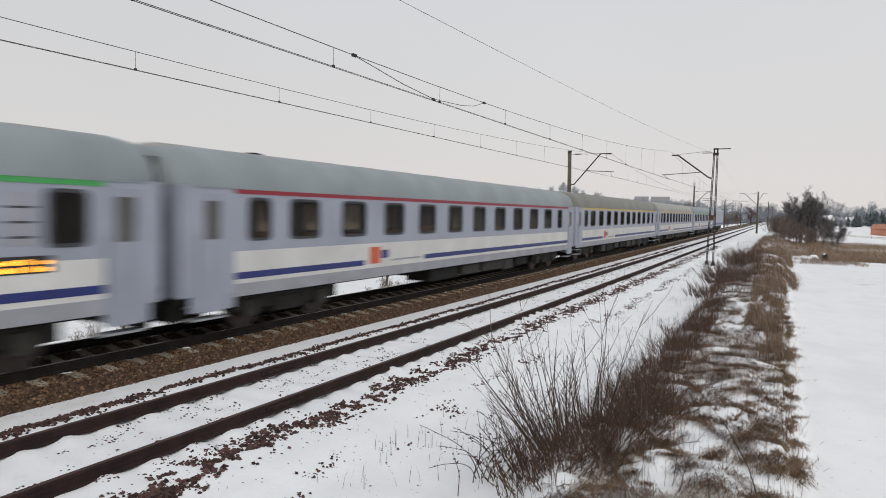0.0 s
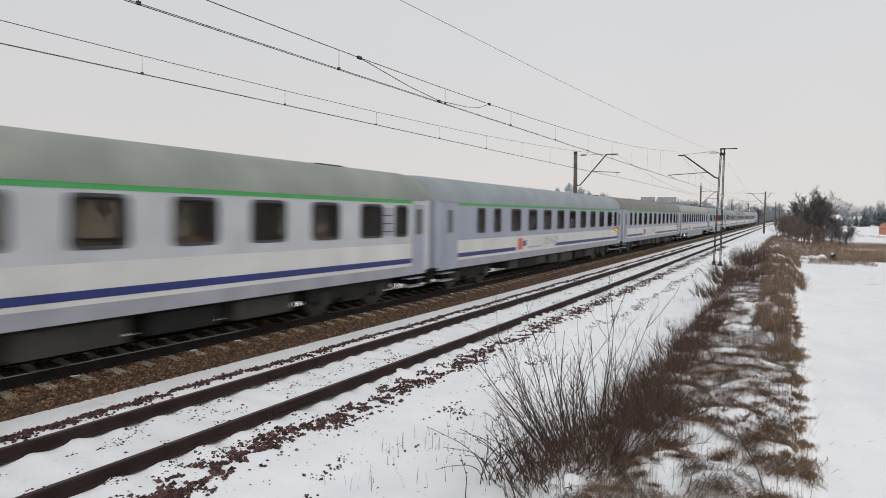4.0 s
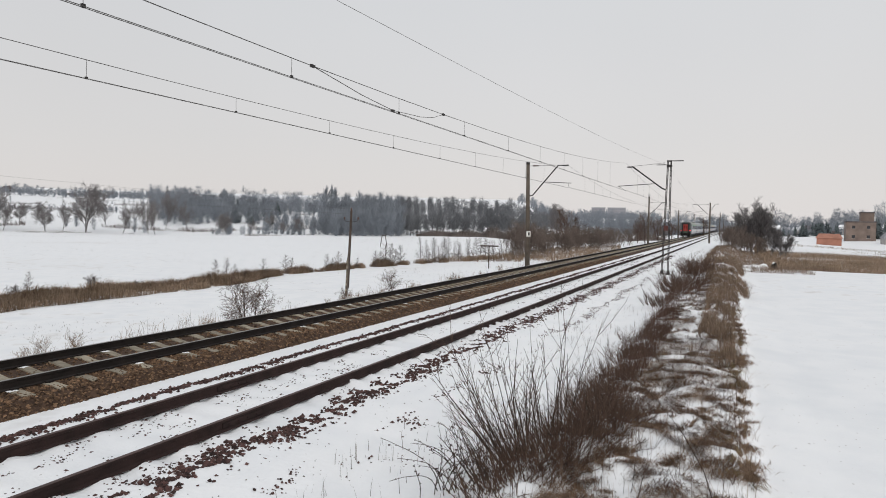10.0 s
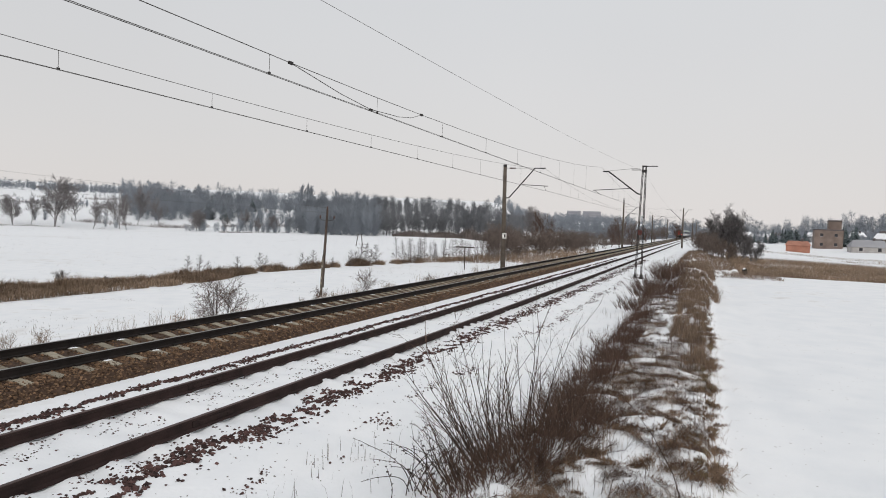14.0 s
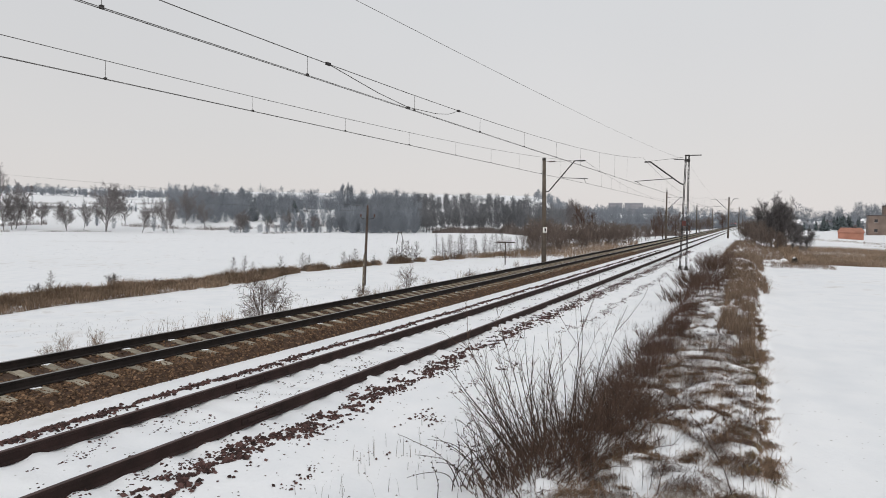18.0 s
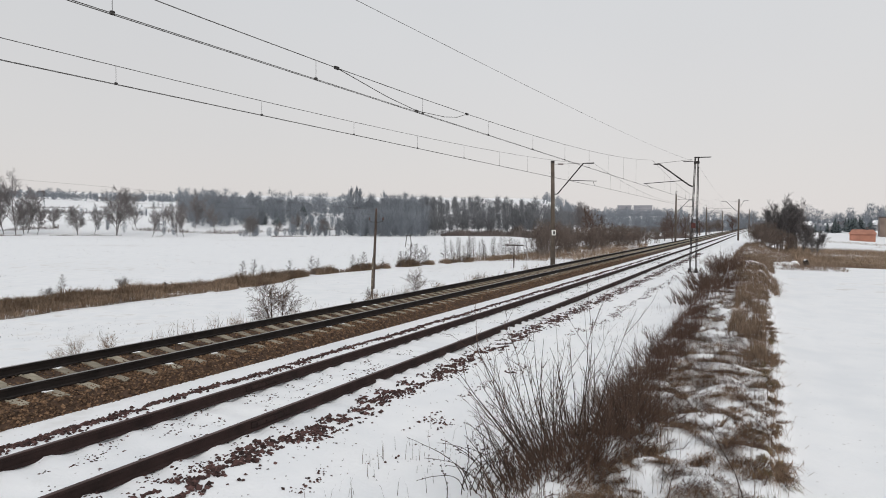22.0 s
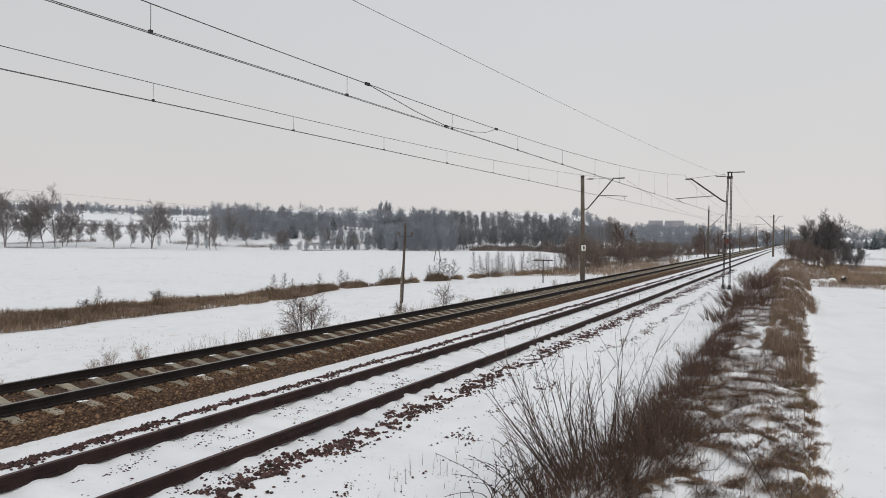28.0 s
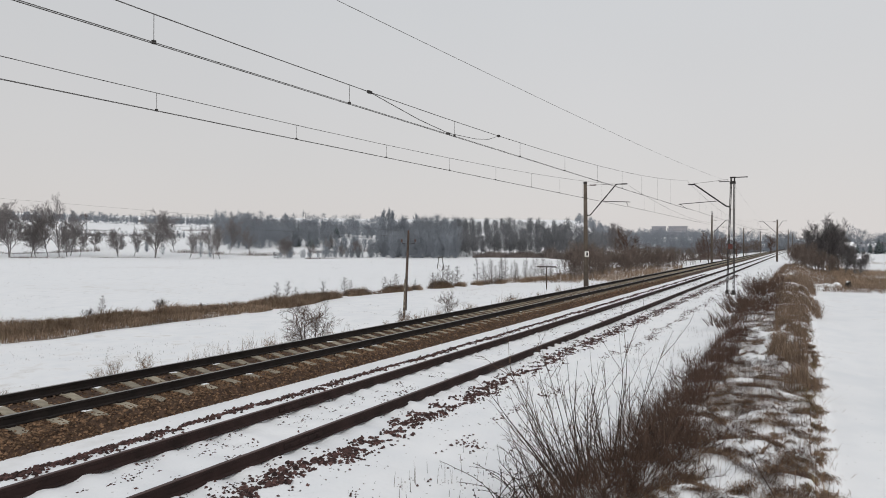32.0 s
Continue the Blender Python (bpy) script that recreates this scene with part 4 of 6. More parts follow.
    for y, kind in vents:
        if kind == "round":
            v = part("roof_vent", shared("rv", lambda: Soup().rod((0.25, 0, 3.6), (0.25, 0, 3.80), 0.12, 0.13, 10).rod((0.25, 0, 3.80), (0.25, 0, 3.86), 0.20, 0.17, 10).mesh("roof_vent", M_UNDER)), None, roof, at=pose(0, y, 0))
        elif kind == "low":
            v = part("roof_vent", shared("rl", lambda: Soup().bevel_box(0.1, 0.7, -0.50, 0.50, 3.58, 3.80, 0.07).mesh("roof_vent", M_ROOF_LIGHT)), None, roof, at=pose(0, y, 0))
        else:
            v = part("roof_hatch", shared("rh", lambda: Soup().bevel_box(0.0, 0.70, -0.65, 0.65, 3.58, 3.82, 0.08).mesh("roof_hatch", M_STEEL_DARK)), None, roof, at=pose(0, y, 0))
    # ends, gangways, buffers
    for e in (-1, 1):
        y = e * (HALF_L - 0.25)
        s = Soup()
        s.box(-HALF_W + 0.002, HALF_W - 0.002, min(y, y + e * 0.22), max(y, y + e * 0.22), Z_BOT + 0.1, Z_WALL + 0.02)
        part("end_wall", s, M_END if tail and e < 0 else body, car)
        yo = e * (HALF_L + 0.2)
        lo, hi = min(y + e * 0.18, yo), max(y + e * 0.18, yo)
        part("gangway_bellows", Soup().box(-0.80, -0.52, lo, hi, 1.05, 3.25).box(0.52, 0.80, lo, hi, 1.05, 3.25).box(-0.80, 0.80, lo, hi, 3.25, 3.52), M_RUBBER, car)
        for x in (-0.87, 0.87):
            part("buffer", Soup().rod((x, y + e * 0.1, 1.05), (x, e * (HALF_L + 0.13), 1.05), 0.09, 0.09, 10).rod((x, e * (HALF_L + 0.13), 1.05), (x, e * (HALF_L + 0.18), 1.05), 0.24, 0.24, 14), M_UNDER, car)
        part("end_plate", Soup().box(-1.15, 1.15, min(y, y + e * 0.2), max(y, y + e * 0.2), 0.42, 0.78).box(-0.5, 0.5, min(y, y + e * 0.3), max(y, y + e * 0.3), 0.9, 1.25), M_UNDER, car)
        part("coupling", Soup().box(-0.09, 0.09, min(y, yo), max(y, yo), 0.88, 1.08), M_UNDER, car)
        part("headstock", Soup().box(-1.30, 1.30, min(y, y + e * 0.2), max(y, y + e * 0.2), 0.78, 1.20), M_UNDER, car)
    # underframe
    part("underframe", Soup().box(-1.2, 1.2, -HALF_L + 0.4, HALF_L - 0.4, 0.74, 0.92).box(-0.45, 0.45, -HALF_L + 1.0, HALF_L - 1.0, 0.60, 0.75), M_UNDER, car)
    for side in (1, -1):
        for ya, yb in ((-HALF_L + 0.25, rear - 0.01), (front + 0.01, HALF_L - 0.25)):
            part("vestibule_panel", Soup().box(min(side * HALF_W, side * (HALF_W - 0.05)), max(side * HALF_W, side * (HALF_W - 0.05)), ya, yb, 0.60 if low_door else 0.80, 0.91), M_BODY, car)
    for y in (-9.5, 9.5):
        bogie(car, y)
    rr = random.Random(int(abs(logo_y or 1) * 100) + len(wins))
    if skirt:
        for side in (1, -1):
            for k in range(7):
                y = -6.6 + k * 1.9
                part("skirt_panel", Soup().box(min(side * 1.28, side * 1.36), max(side * 1.28, side * 1.36), y + 0.015, y + 1.885, 0.34, 0.82), M_SKIRT, car)
    else:
        y = -6.3
        while y < 6.2:
            w = rr.uniform(0.9, 2.3)
            if clear and y + w > clear[0] and y < clear[1]:
                y = clear[1] + 0.1
                continue
            part("equipment_box", Soup().bevel_box(0.35, 1.25, y, min(y + w, 6.8), rr.uniform(0.30, 0.42), 0.76, 0.04), M_BOX if rr.random() < 0.6 else M_UNDER, car)
            y += w + rr.uniform(0.1, 0.6)
        for y in (-1.2, 2.4):
            part("brake_cylinder", Soup().rod((-0.9, y, 0.55), (-0.2, y, 0.55), 0.22, 0.22, 12), M_UNDER, car)
    # what shows of the inside
    if not open_plan:
        part("compartment_walls", Soup().box(0.28, 0.33, -11, 11.4, 1.0, 2.94), M_SEATING, car, "dim brown corridor partition")
    for y in range(-10, 12, 2):
        part("seat_row", Soup().bevel_box(0.34, 1.25, y - 0.28, y + 0.28, 1.3, (1.98 if open_plan else 2.28) + rr.uniform(-0.1, 0.15), 0.1), M_SEATING, car)
    part("floor", Soup().box(-1.32, 1.32, -12.6, 12.6, 0.93, 1.0), M_UNDER, car)
    part("ceiling_lining", Soup().box(-1.32, 1.32, -12.6, 12.6, 2.95, 2.985), M_PALE_IN, car)
    if display:
        sign = front - 1.10 if sign is None else sign
        part("destination_display", Soup().box(HALF_W, HALF_W + 0.014, sign, sign + 0.97, Z_WB - 0.40, Z_WB - 0.14).mesh("destination_display", M_BLACK_MARK), None, car, "amber lit destination display")
        for k in range(2):
            for j in range(6):
                if rr.random() < 0.8:
                    part("lit_bar", Soup().box(HALF_W + 0.014, HALF_W + 0.018, sign + 0.04 + j * 0.15, sign + 0.04 + j * 0.15 + rr.uniform(0.05, 0.13), Z_WB - 0.375 + k * 0.11, Z_WB - 0.375 + k * 0.11 + rr.uniform(0.05, 0.09)), M_DISPLAY, car)
    if tail:
        y = -HALF_L - 0.02
        part("red_shutter", Soup().box(-0.52, -0.012, y - 0.06, y - 0.01, 1.55, 3.18).box(0.012, 0.52, y - 0.06, y - 0.01, 1.55, 3.18).box(-0.52, 0.52, y - 0.055, y - 0.015, 1.15, 1.55), M_DOOR_RED, car, "bright red roller shutter over the gangway")
        part("shutter_foot", Soup().box(-0.54, 0.54, y - 0.075, y - 0.0, 1.05, 1.50), material("dark_green_panel", (0.05, 0.075, 0.05), 0.6), car)
        for e in (-0.26, 0.26):
            part("shutter_window", Soup().box(e - 0.11, e + 0.11, y - 0.072, y - 0.06, 2.2, 2.85), M_PANE, car)
        for e in (-1.05, 1.05):
            lamp = part("tail_lamp", Soup().rod((e, y + 0.2, 1.62), (e, y + 0.02, 1.62), 0.13, 0.13, 12), M_STEEL_DARK, car)
            part("lens", Soup().rod((e, y + 0.02, 1.62), (e, y - 0.015, 1.62), 0.12 if e > 0 else 0.075, 0.11 if e > 0 else 0.07, 12), M_TAIL_LAMP_HOT if e > 0 else M_TAIL_LAMP, lamp, "glowing red lens")
            part("corner_panel", Soup().box(min(e * 0.9, e * 1.28), max(e * 0.9, e * 1.28), y + 0.20, y + 0.225, 1.15, 1.55), M_YELLOW_PANEL if e > 0 else M_BODY, car)
        arc = [(x_, y + 0.03, z_ * 0.985 + 0.04) for x_, z_ in outline(0.02)]
        hood = Soup().add(arc + [(x_, y + 0.30, z_ + 0.012) for x_, _y, z_ in arc], [(i + 1, i, len(arc) + i, len(arc) + i + 1) for i in range(len(arc) - 1)] + [tuple(range(len(arc)))])
        part("end_dome", hood, M_END, car, "dark dome of the roof end")
        part("end_hood", Soup().box(-0.95, 0.95, y + 0.0, y + 0.25, 3.18, 3.60).box(-0.95, -0.55, y + 0.0, y + 0.25, 0.95, 3.2).box(0.55, 0.95, y + 0.0, y + 0.25, 0.95, 3.2), M_RUBBER, car)
        part("brake_hose", Soup().path([(0.35, y, 1.0), (0.38, y - 0.12, 0.7), (0.30, y - 0.08, 0.45)], 0.025, 5), M_RUBBER, car)
    return car


def bays(first, pitch, count, small):
    """Wide windows from first on, and narrow ones where small says."""
    return [(first + pitch * k, 1.05) for k in range(count)] + [(y, 0.66) for y in small]


W_TAIL = bays(-6.05, 1.98, 9, (11.3, -8.0, -9.5))
W_RIB = bays(-7.15, 2.05, 9, (-10.37, -8.87, 10.8))
W_GAP = bays(-9.74, 1.96, 10, (-11.27, 10.64))
W_SKIRT = bays(-9.42, 2.0, 10, (-11.03, 11.23))
W_OPEN = bays(-9.37, 2.0, 10, (-10.88, 10.5))
COACHES = [   # from the tail forwards
    coach("grey-green roofed tail coach with red end shutter and tail lamps", M_GREEN, M_ROOF_GREEN, W_TAIL, logo_y=-5.8, display=False, vents=((-12.2, "round"), (9.0, "hatch")), tail=True, body=M_BODY_PALE, open_plan=True, front=11.9, rear=-11.4, info=(10.6,)),
    coach("coach with smooth blue-grey roof and green stripe", M_GREEN, M_ROOF_BLUE, W_TAIL, logo_y=-5.8, grille=(-2.5, -0.6), vents=((10.68, "round"), (12.3, "round")), front=11.9, rear=-11.4, info=(10.6,)),
    coach("coach with ribbed beige-grey roof and green stripe", M_GREEN, M_ROOF_BEIGE, W_RIB, logo_y=-5.8, front=11.4, rear=-11.4, ribbed=True, grille=(-2.5, -0.6), vents=((10.67, "round"), (12.15, "hatch")), info=(10.15,)),
    coach("coach with light beige-grey roof, grey skirt and green stripe", M_GREEN, M_ROOF_LIGHT, W_GAP, skirt=True, low_door=True, display=False, logo_y=-6.64, vents=((-10.6, "hatch"), (11.2, "hatch")), front=11.6, rear=-11.9, info=(-10.6, 9.9)),
    coach("coach with blue-grey roof, grey skirt and green stripe", M_GREEN, M_ROOF_BLUE, W_SKIRT, skirt=True, low_door=True, logo_y=-6.5, vents=((11.2, "low"), (-12.3, "low")), front=11.85, rear=-11.68, info=(-10.33, 10.5), sign=10.0),
    coach("coach with many low roof vents and dark red stripe", M_RED, M_ROOF_BLUE, W_OPEN, low_door=True, display=False, logo_y=-6.64, vents=((-12.4, "low"), (-9.8, "round"), (-7.6, "low"), (-5.6, "low"), (-3.6, "low"), (-1.4, "low"), (0.8, "low"), (3.0, "low"), (5.2, "low"), (7.4, "low"), (9.6, "low")), front=11.9, rear=-11.6, clear=(-7.8, -2.9), open_plan=True),
    coach("first-class coach with beige roof and ochre stripe", M_YELLOW, M_ROOF_BEIGE, W_OPEN, display=False, vents=((10.5, "low"),), logo_y=-6.6),
    coach("first-class coach with light roof and ochre stripe", M_YELLOW, M_ROOF_LIGHT, W_OPEN, display=False, logo_y=-6.6),
    coach("leading coach with blue-grey roof and green stripe", M_GREEN, M_ROOF_BLUE, W_SKIRT, display=False, logo_y=-6.5),
]


def engine():
    eng = thing("electric_locomotive", "blue-grey electric locomotive at the head of the train", "locomotive")
    part("body", Soup().bevel_box(-1.45, 1.45, -9.6, 9.6, 1.0, 3.75, 0.25), M_BODY, eng)
    part("roof", Soup().bevel_box(-1.2, 1.2, -8.6, 8.6, 3.75, 4.1, 0.2), M_ROOF_BLUE, eng)
    part("band", Soup().box(-1.46, 1.46, -9.0, 9.0, 1.2, 1.5), M_BLUE, eng)
    for y in (-8.3, 8.3):
        for s in (-1.455, 1.455):
            part("cab_window", Soup().box(s - 0.01, s + 0.01, y - 0.45, y + 0.45, 2.4, 3.1), M_PANE, eng)
    part("pantograph", Soup().path([(0, -5.5, 4.1), (0, -4.0, 4.7), (0, -5.2, 5.15)], 0.04, 5).path([(-0.8, -5.2, 5.15), (0.8, -5.2, 5.15)], 0.03, 5), M_STEEL_DARK, eng)
    part("underframe", Soup().box(-1.1, 1.1, -9.0, 9.0, 0.5, 1.0), M_UNDER, eng)
    for y in (-5.2, 5.2):
        bogie(eng, y)
    return eng


ENGINE = engine()


# ---- plants ----
class Sticks:
    """Tapered three-sided twigs, gathered into one mesh."""

    def __init__(self):
        self.v, self.f = [], []

    def twig(self, pts, r0, r1, n=3):
        k, m = len(self.v), len(pts)
        for j, p in enumerate(pts):
            d = (pts[min(j + 1, m - 1)] - pts[max(j - 1, 0)]).normalized()
            u = d.orthogonal().normalized()
            w = d.cross(u)
            r = r0 + (r1 - r0) * j / (m - 1)
            for i in range(n):
                q = 6.2832 * i / n
                self.v.append(p + (u * math.cos(q) + w * math.sin(q)) * r)
        for j in range(m - 1):
            self.f.extend([(k + j * n + i, k + j * n + (i + 1) % n, k + (j + 1) * n + (i + 1) % n, k + (j + 1) * n + i) for i in range(n)])

    def mesh(self, name, mat):
        return mesh_of(name, self.v, self.f, mat)


def grow(rnd, wood, fine, p, d, length, r, level, spread, up, kids, thin):
    """One branch and all that springs from it."""
    segs = 4 if level > 1 else (3 if level == 1 else 2)
    pts = [p.copy()]
    q, e = p.copy(), d.copy()
    for _ in range(segs):
        w_ = 0.13 if level < len(kids) - 1 else 0.035
        e = (e + Vector((rnd.gauss(0, w_), rnd.gauss(0, w_), rnd.gauss(0, 0.07) + up * 0.09))).normalized()
        q = q + e * (length / segs)
        pts.append(q.copy())
    (wood if level == len(kids) - 1 else fine).twig(pts, r, max(r * 0.45, thin), 6 if level >= 3 else 3)
    if level == 0:
        return
    for k in range(kids[level]):
        t = 0.14 + 0.86 * (k + rnd.random()) / kids[level]
        a = min(t * segs, segs - 1e-4)
        i = int(a)
        base = pts[i].lerp(pts[i + 1], a - i)
        axis = (pts[i + 1] - pts[i]).normalized()
        side = axis.orthogonal().normalized()
        side.rotate(Matrix.Rotation(rnd.uniform(0, 6.283), 3, axis))
        dd = (axis * rnd.uniform(0.55, 0.9) + side * spread * rnd.uniform(0.6, 1.15) + Vector((0, 0, up * 0.35))).normalized()
        grow(rnd, wood, fine, base, dd, length * rnd.uniform(0.42, 0.66) * (1.12 - 0.35 * t), max(r * 0.5, thin), level - 1, spread, up, kids, thin)


def bare_tree(name, label, height, seed, spread=0.7, up=0.5, kids=(0, 5, 6, 9), trunk=0.16, thin=0.012, mat=None, stems=1, category="tree"):
    rnd = random.Random(seed)
    tree = thing(name, label, category, group="bare trees")
    wood, fine = Sticks(), Sticks()
    for s in range(stems):
        lean = Vector((rnd.gauss(0, 0.06 + 0.12 * (stems > 1)), rnd.gauss(0, 0.06 + 0.12 * (stems > 1)), 1)).normalized()
        grow(rnd, wood, fine, Vector((rnd.gauss(0, 0.13 * height) * (stems > 5), rnd.gauss(0, 0.13 * height) * (stems > 5), -0.3)), lean, height * rnd.uniform(0.72, 0.85), trunk, len(kids) - 1, spread, up, kids, thin)
    part("trunk", wood.mesh("trunk", mat or M_BARK), None, tree)
    part("crown", fine.mesh("crown", mat or M_TWIG), None, tree)
    return tree


def put(tree, spots, first=True):
    """The tree itself at the first spot, copies at the rest: (x, y, turn, size)."""
    for i, (x, y, turn, size) in enumerate(spots):
        m = pose(x, y, ground_z(x, y) - 0.05, 0, 0, turn)
        ob = tree if i == 0 else copy_thing(tree, m)
        if i == 0:
            tree.matrix_basis = m
        ob.scale = (size, size, size)


def spot(az, r):
    """A place r metres off at az degrees to the right of straight along the line."""
    a = radians(az)
    return r * math.sin(a), r * math.cos(a)


def scatter(rnd, spans, turn=True):
    out = []
    for az, r, size in spans:
        x, y = spot(az, r)
        out.append((x, y, rnd.uniform(0, 360), size))
    return out


rnd = random.Random(77)
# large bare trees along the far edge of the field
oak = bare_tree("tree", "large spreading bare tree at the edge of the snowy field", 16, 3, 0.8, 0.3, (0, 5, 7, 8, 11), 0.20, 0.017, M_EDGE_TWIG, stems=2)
put(oak, scatter(rnd, [(-51.0, 291, 1.08), (-53.6, 290, 0.64), (-60.6, 288, 1.15), (-55.2, 330, 0.5), (-41.2, 288, 0.5), (-13.6, 330, 0.95), (-59.0, 291, 0.7), (-57.0, 288, 0.6), (-35.2, 288, 0.42)]))
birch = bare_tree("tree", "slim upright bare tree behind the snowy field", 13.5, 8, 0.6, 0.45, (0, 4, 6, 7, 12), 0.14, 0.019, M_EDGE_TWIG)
put(birch, scatter(rnd, [(-57.5, 288, 1.45), (-58.2, 292, 1.25), (-56.8, 296, 1.1), (-59.3, 290, 1.2), (-56.2, 289, 0.75), (-61.6, 292, 1.3), (-52.5, 296, 0.75), (-49.6, 325, 0.85), (-48.5, 287, 0.8), (-46.7, 292, 1.0), (-46.2, 289, 0.85), (-47.6, 330, 0.7), (-45.4, 330, 1.1), (-43.9, 318, 0.8), (-40.9, 287, 0.6), (-38.9, 288, 0.42), (-41.4, 470, 0.75), (-37.4, 300, 0.6), (-36.4, 284, 0.4)]))
poplar = bare_tree("tree", "tall narrow bare poplar on the hill crest", 18, 12, 0.32, 1.0, (0, 4, 5, 6, 13), 0.2, 0.030, M_HAZE_TWIG)
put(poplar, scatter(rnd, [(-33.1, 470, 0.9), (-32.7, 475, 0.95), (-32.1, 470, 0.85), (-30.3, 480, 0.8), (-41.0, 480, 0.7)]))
alder = bare_tree("alder", "dark bare alder beside the embankment", 7.5, 21, 0.7, 0.35, (0, 5, 6, 6, 12), 0.13, 0.008)
put(alder, [(*spot(-13.0, 128), 20, 1.0), (*spot(-6.6, 190), 130, 1.05), (*spot(-5.6, 205), 210, 0.95), (*spot(-7.2, 196), 300, 0.8), (*spot(-4.6, 240), 60, 0.8), (*spot(-2.2, 250), 60, 0.8)])
# the dark clump past the field
clump = bare_tree("tree", "dense dark bare tree with tangled crown", 8.2, 33, 0.72, 0.45, (0, 5, 7, 8, 13), 0.15, 0.013, M_CLUMP)
put(clump, [(2.4, 104, 0, 0.74), (3.3, 106, 95, 0.70), (1.8, 106, 210, 0.66), (4.2, 105, 280, 0.60), (1.4, 104, 40, 0.50), (3.0, 102, 140, 0.60), (4.9, 104, 60, 0.42), (5.9, 103, 200, 0.40), (6.6, 104, 20, 0.36), (2.2, 103, 320, 0.60)])

# saplings along the stream
def slim_sapling(label, height, seed, reach, twigs):
    """A straight leader with side twigs that shorten towards the tip."""
    r_ = random.Random(seed)
    tree = thing("sapling", label, "sapling", group="saplings by the stream")
    wood, fine = Sticks(), Sticks()
    lean = Vector((r_.gauss(0, 0.05), r_.gauss(0, 0.05), 1.0))
    pts = [Vector((0, 0, -0.2)) + lean * height * k / 5 + Vector((r_.gauss(0, 0.02), r_.gauss(0, 0.02), 0)) for k in range(6)]
    wood.twig(pts, 0.011 * height, 0.004, 5)
    for k in range(twigs):
        t = 0.10 + 0.88 * (k + r_.random()) / twigs
        i = min(int(t * 5), 4)
        q = pts[i].lerp(pts[i + 1], t * 5 - i)
        a = r_.uniform(0, 6.283)
        ln = height * reach * (1.0 - 0.72 * t) * r_.uniform(0.6, 1.15)
        g = Vector((math.cos(a), math.sin(a), r_.uniform(0.25, 0.9))).normalized()
        tip = q + g * ln + Vector((0, 0, 0.08 * ln))
        fine.twig([q, q.lerp(tip, 0.5) - Vector((0, 0, 0.04 * ln)), tip], 0.0105, 0.0062, 3)
        for _ in range(5):
            b = q.lerp(tip, r_.uniform(0.25, 1.0))
            d = (g + Vector((r_.gauss(0, 0.6), r_.gauss(0, 0.6), r_.gauss(0.1, 0.4)))).normalized()
            fine.twig([b, b + d * ln * r_.uniform(0.25, 0.5)], 0.0080, 0.0055, 3)
    part("trunk", wood.mesh("trunk", M_CROWN), None, tree)
    part("crown", fine.mesh("crown", M_CROWN), None, tree)
    return tree


sapling = slim_sapling("thin leafless sapling in the reeds", 2.1, 41, 0.36, 50)
row = [(-54.7, 53, 0.65), (-41.8, 60, 0.85), (-40.9, 61, 0.88), (-40.2, 62, 0.6), (-38.0, 60, 0.85), (-36.2, 64, 0.95), (-35.8, 65, 0.8), (-32.9, 68, 0.9), (-31.9, 70, 1.0), (-32.4, 69, 0.7), (-30.4, 72, 0.6)]
put(sapling, [(*spot(a, r), rnd.uniform(0, 360), k) for a, r, k in row] + [(*spot(-28.9 + 0.42 * k, 74 + k), rnd.uniform(0, 360), rnd.uniform(0.9, 1.35)) for k in range(6)])
low_shrub = bare_tree("shrub", "low brown shrub in the reed belt", 1.1, 43, 0.8, 0.3, (0, 4, 6, 7), 0.008, 0.0036, M_CROWN, stems=6, category="shrub")
put(low_shrub, [(*spot(a, r), rnd.uniform(0, 360), k) for a, r, k in ((-50.5, 54, 1.0), (-39.2, 57.5, 0.9), (-39.6, 57, 0.8), (-55.6, 50, 0.7), (-47.5, 53, 0.6), (-34.4, 66, 0.6))])
pole_tree = slim_sapling("slender bare alder sapling in a row by the stream", 3.4, 47, 0.24, 52)
put(pole_tree, [(*spot(-25.0 + k * 0.27 + rnd.uniform(-0.2, 0.2), 84 + rnd.uniform(-3, 6) + k * 0.6), rnd.uniform(0, 360), rnd.uniform(0.7, 1.05)) for k in range(36)])
thicket = bare_tree("shrub", "brown leafless thicket beside the line", 4.2, 52, 0.65, 0.5, (0, 5, 6, 7), 0.026, 0.0075, M_BRUSH, stems=9, category="shrub")
put(thicket, [(*spot(a, r), rnd.uniform(0, 360), s) for a, r, s in ((-14.2, 112, 0.9), (-13.4, 116, 1.0), (-12.9, 112, 0.85), (-12.2, 120, 1.0), (-11.5, 124, 0.95), (-10.8, 128, 0.95), (-10.3, 132, 0.9), (-9.7, 138, 0.9), (-15.2, 108, 0.8), (-9.0, 146, 0.85), (-17.2, 92, 1.0), (-16.4, 97, 1.15), (-15.6, 103, 1.1), (-14.8, 100, 0.7), (-11.9, 128, 0.9), (-11.0, 134, 1.0), (-10.2, 140, 0.9), (-9.4, 150, 0.95), (-8.6, 158, 0.9), (-12.6, 122, 0.8), (-7.9, 170, 0.9), (-5.2, 190, 0.8), (-3.9, 214, 0.9), (-3.2, 235, 1.0),
    (-0.5, 98, 0.62), (0.1, 99, 0.68), (-0.3, 104, 0.66), (0.0, 92, 0.45), (-0.4, 112, 0.62), (0.5, 97, 0.66), (1.2, 99, 0.62), (1.9, 100, 0.55), (0.3, 106, 0.72))])
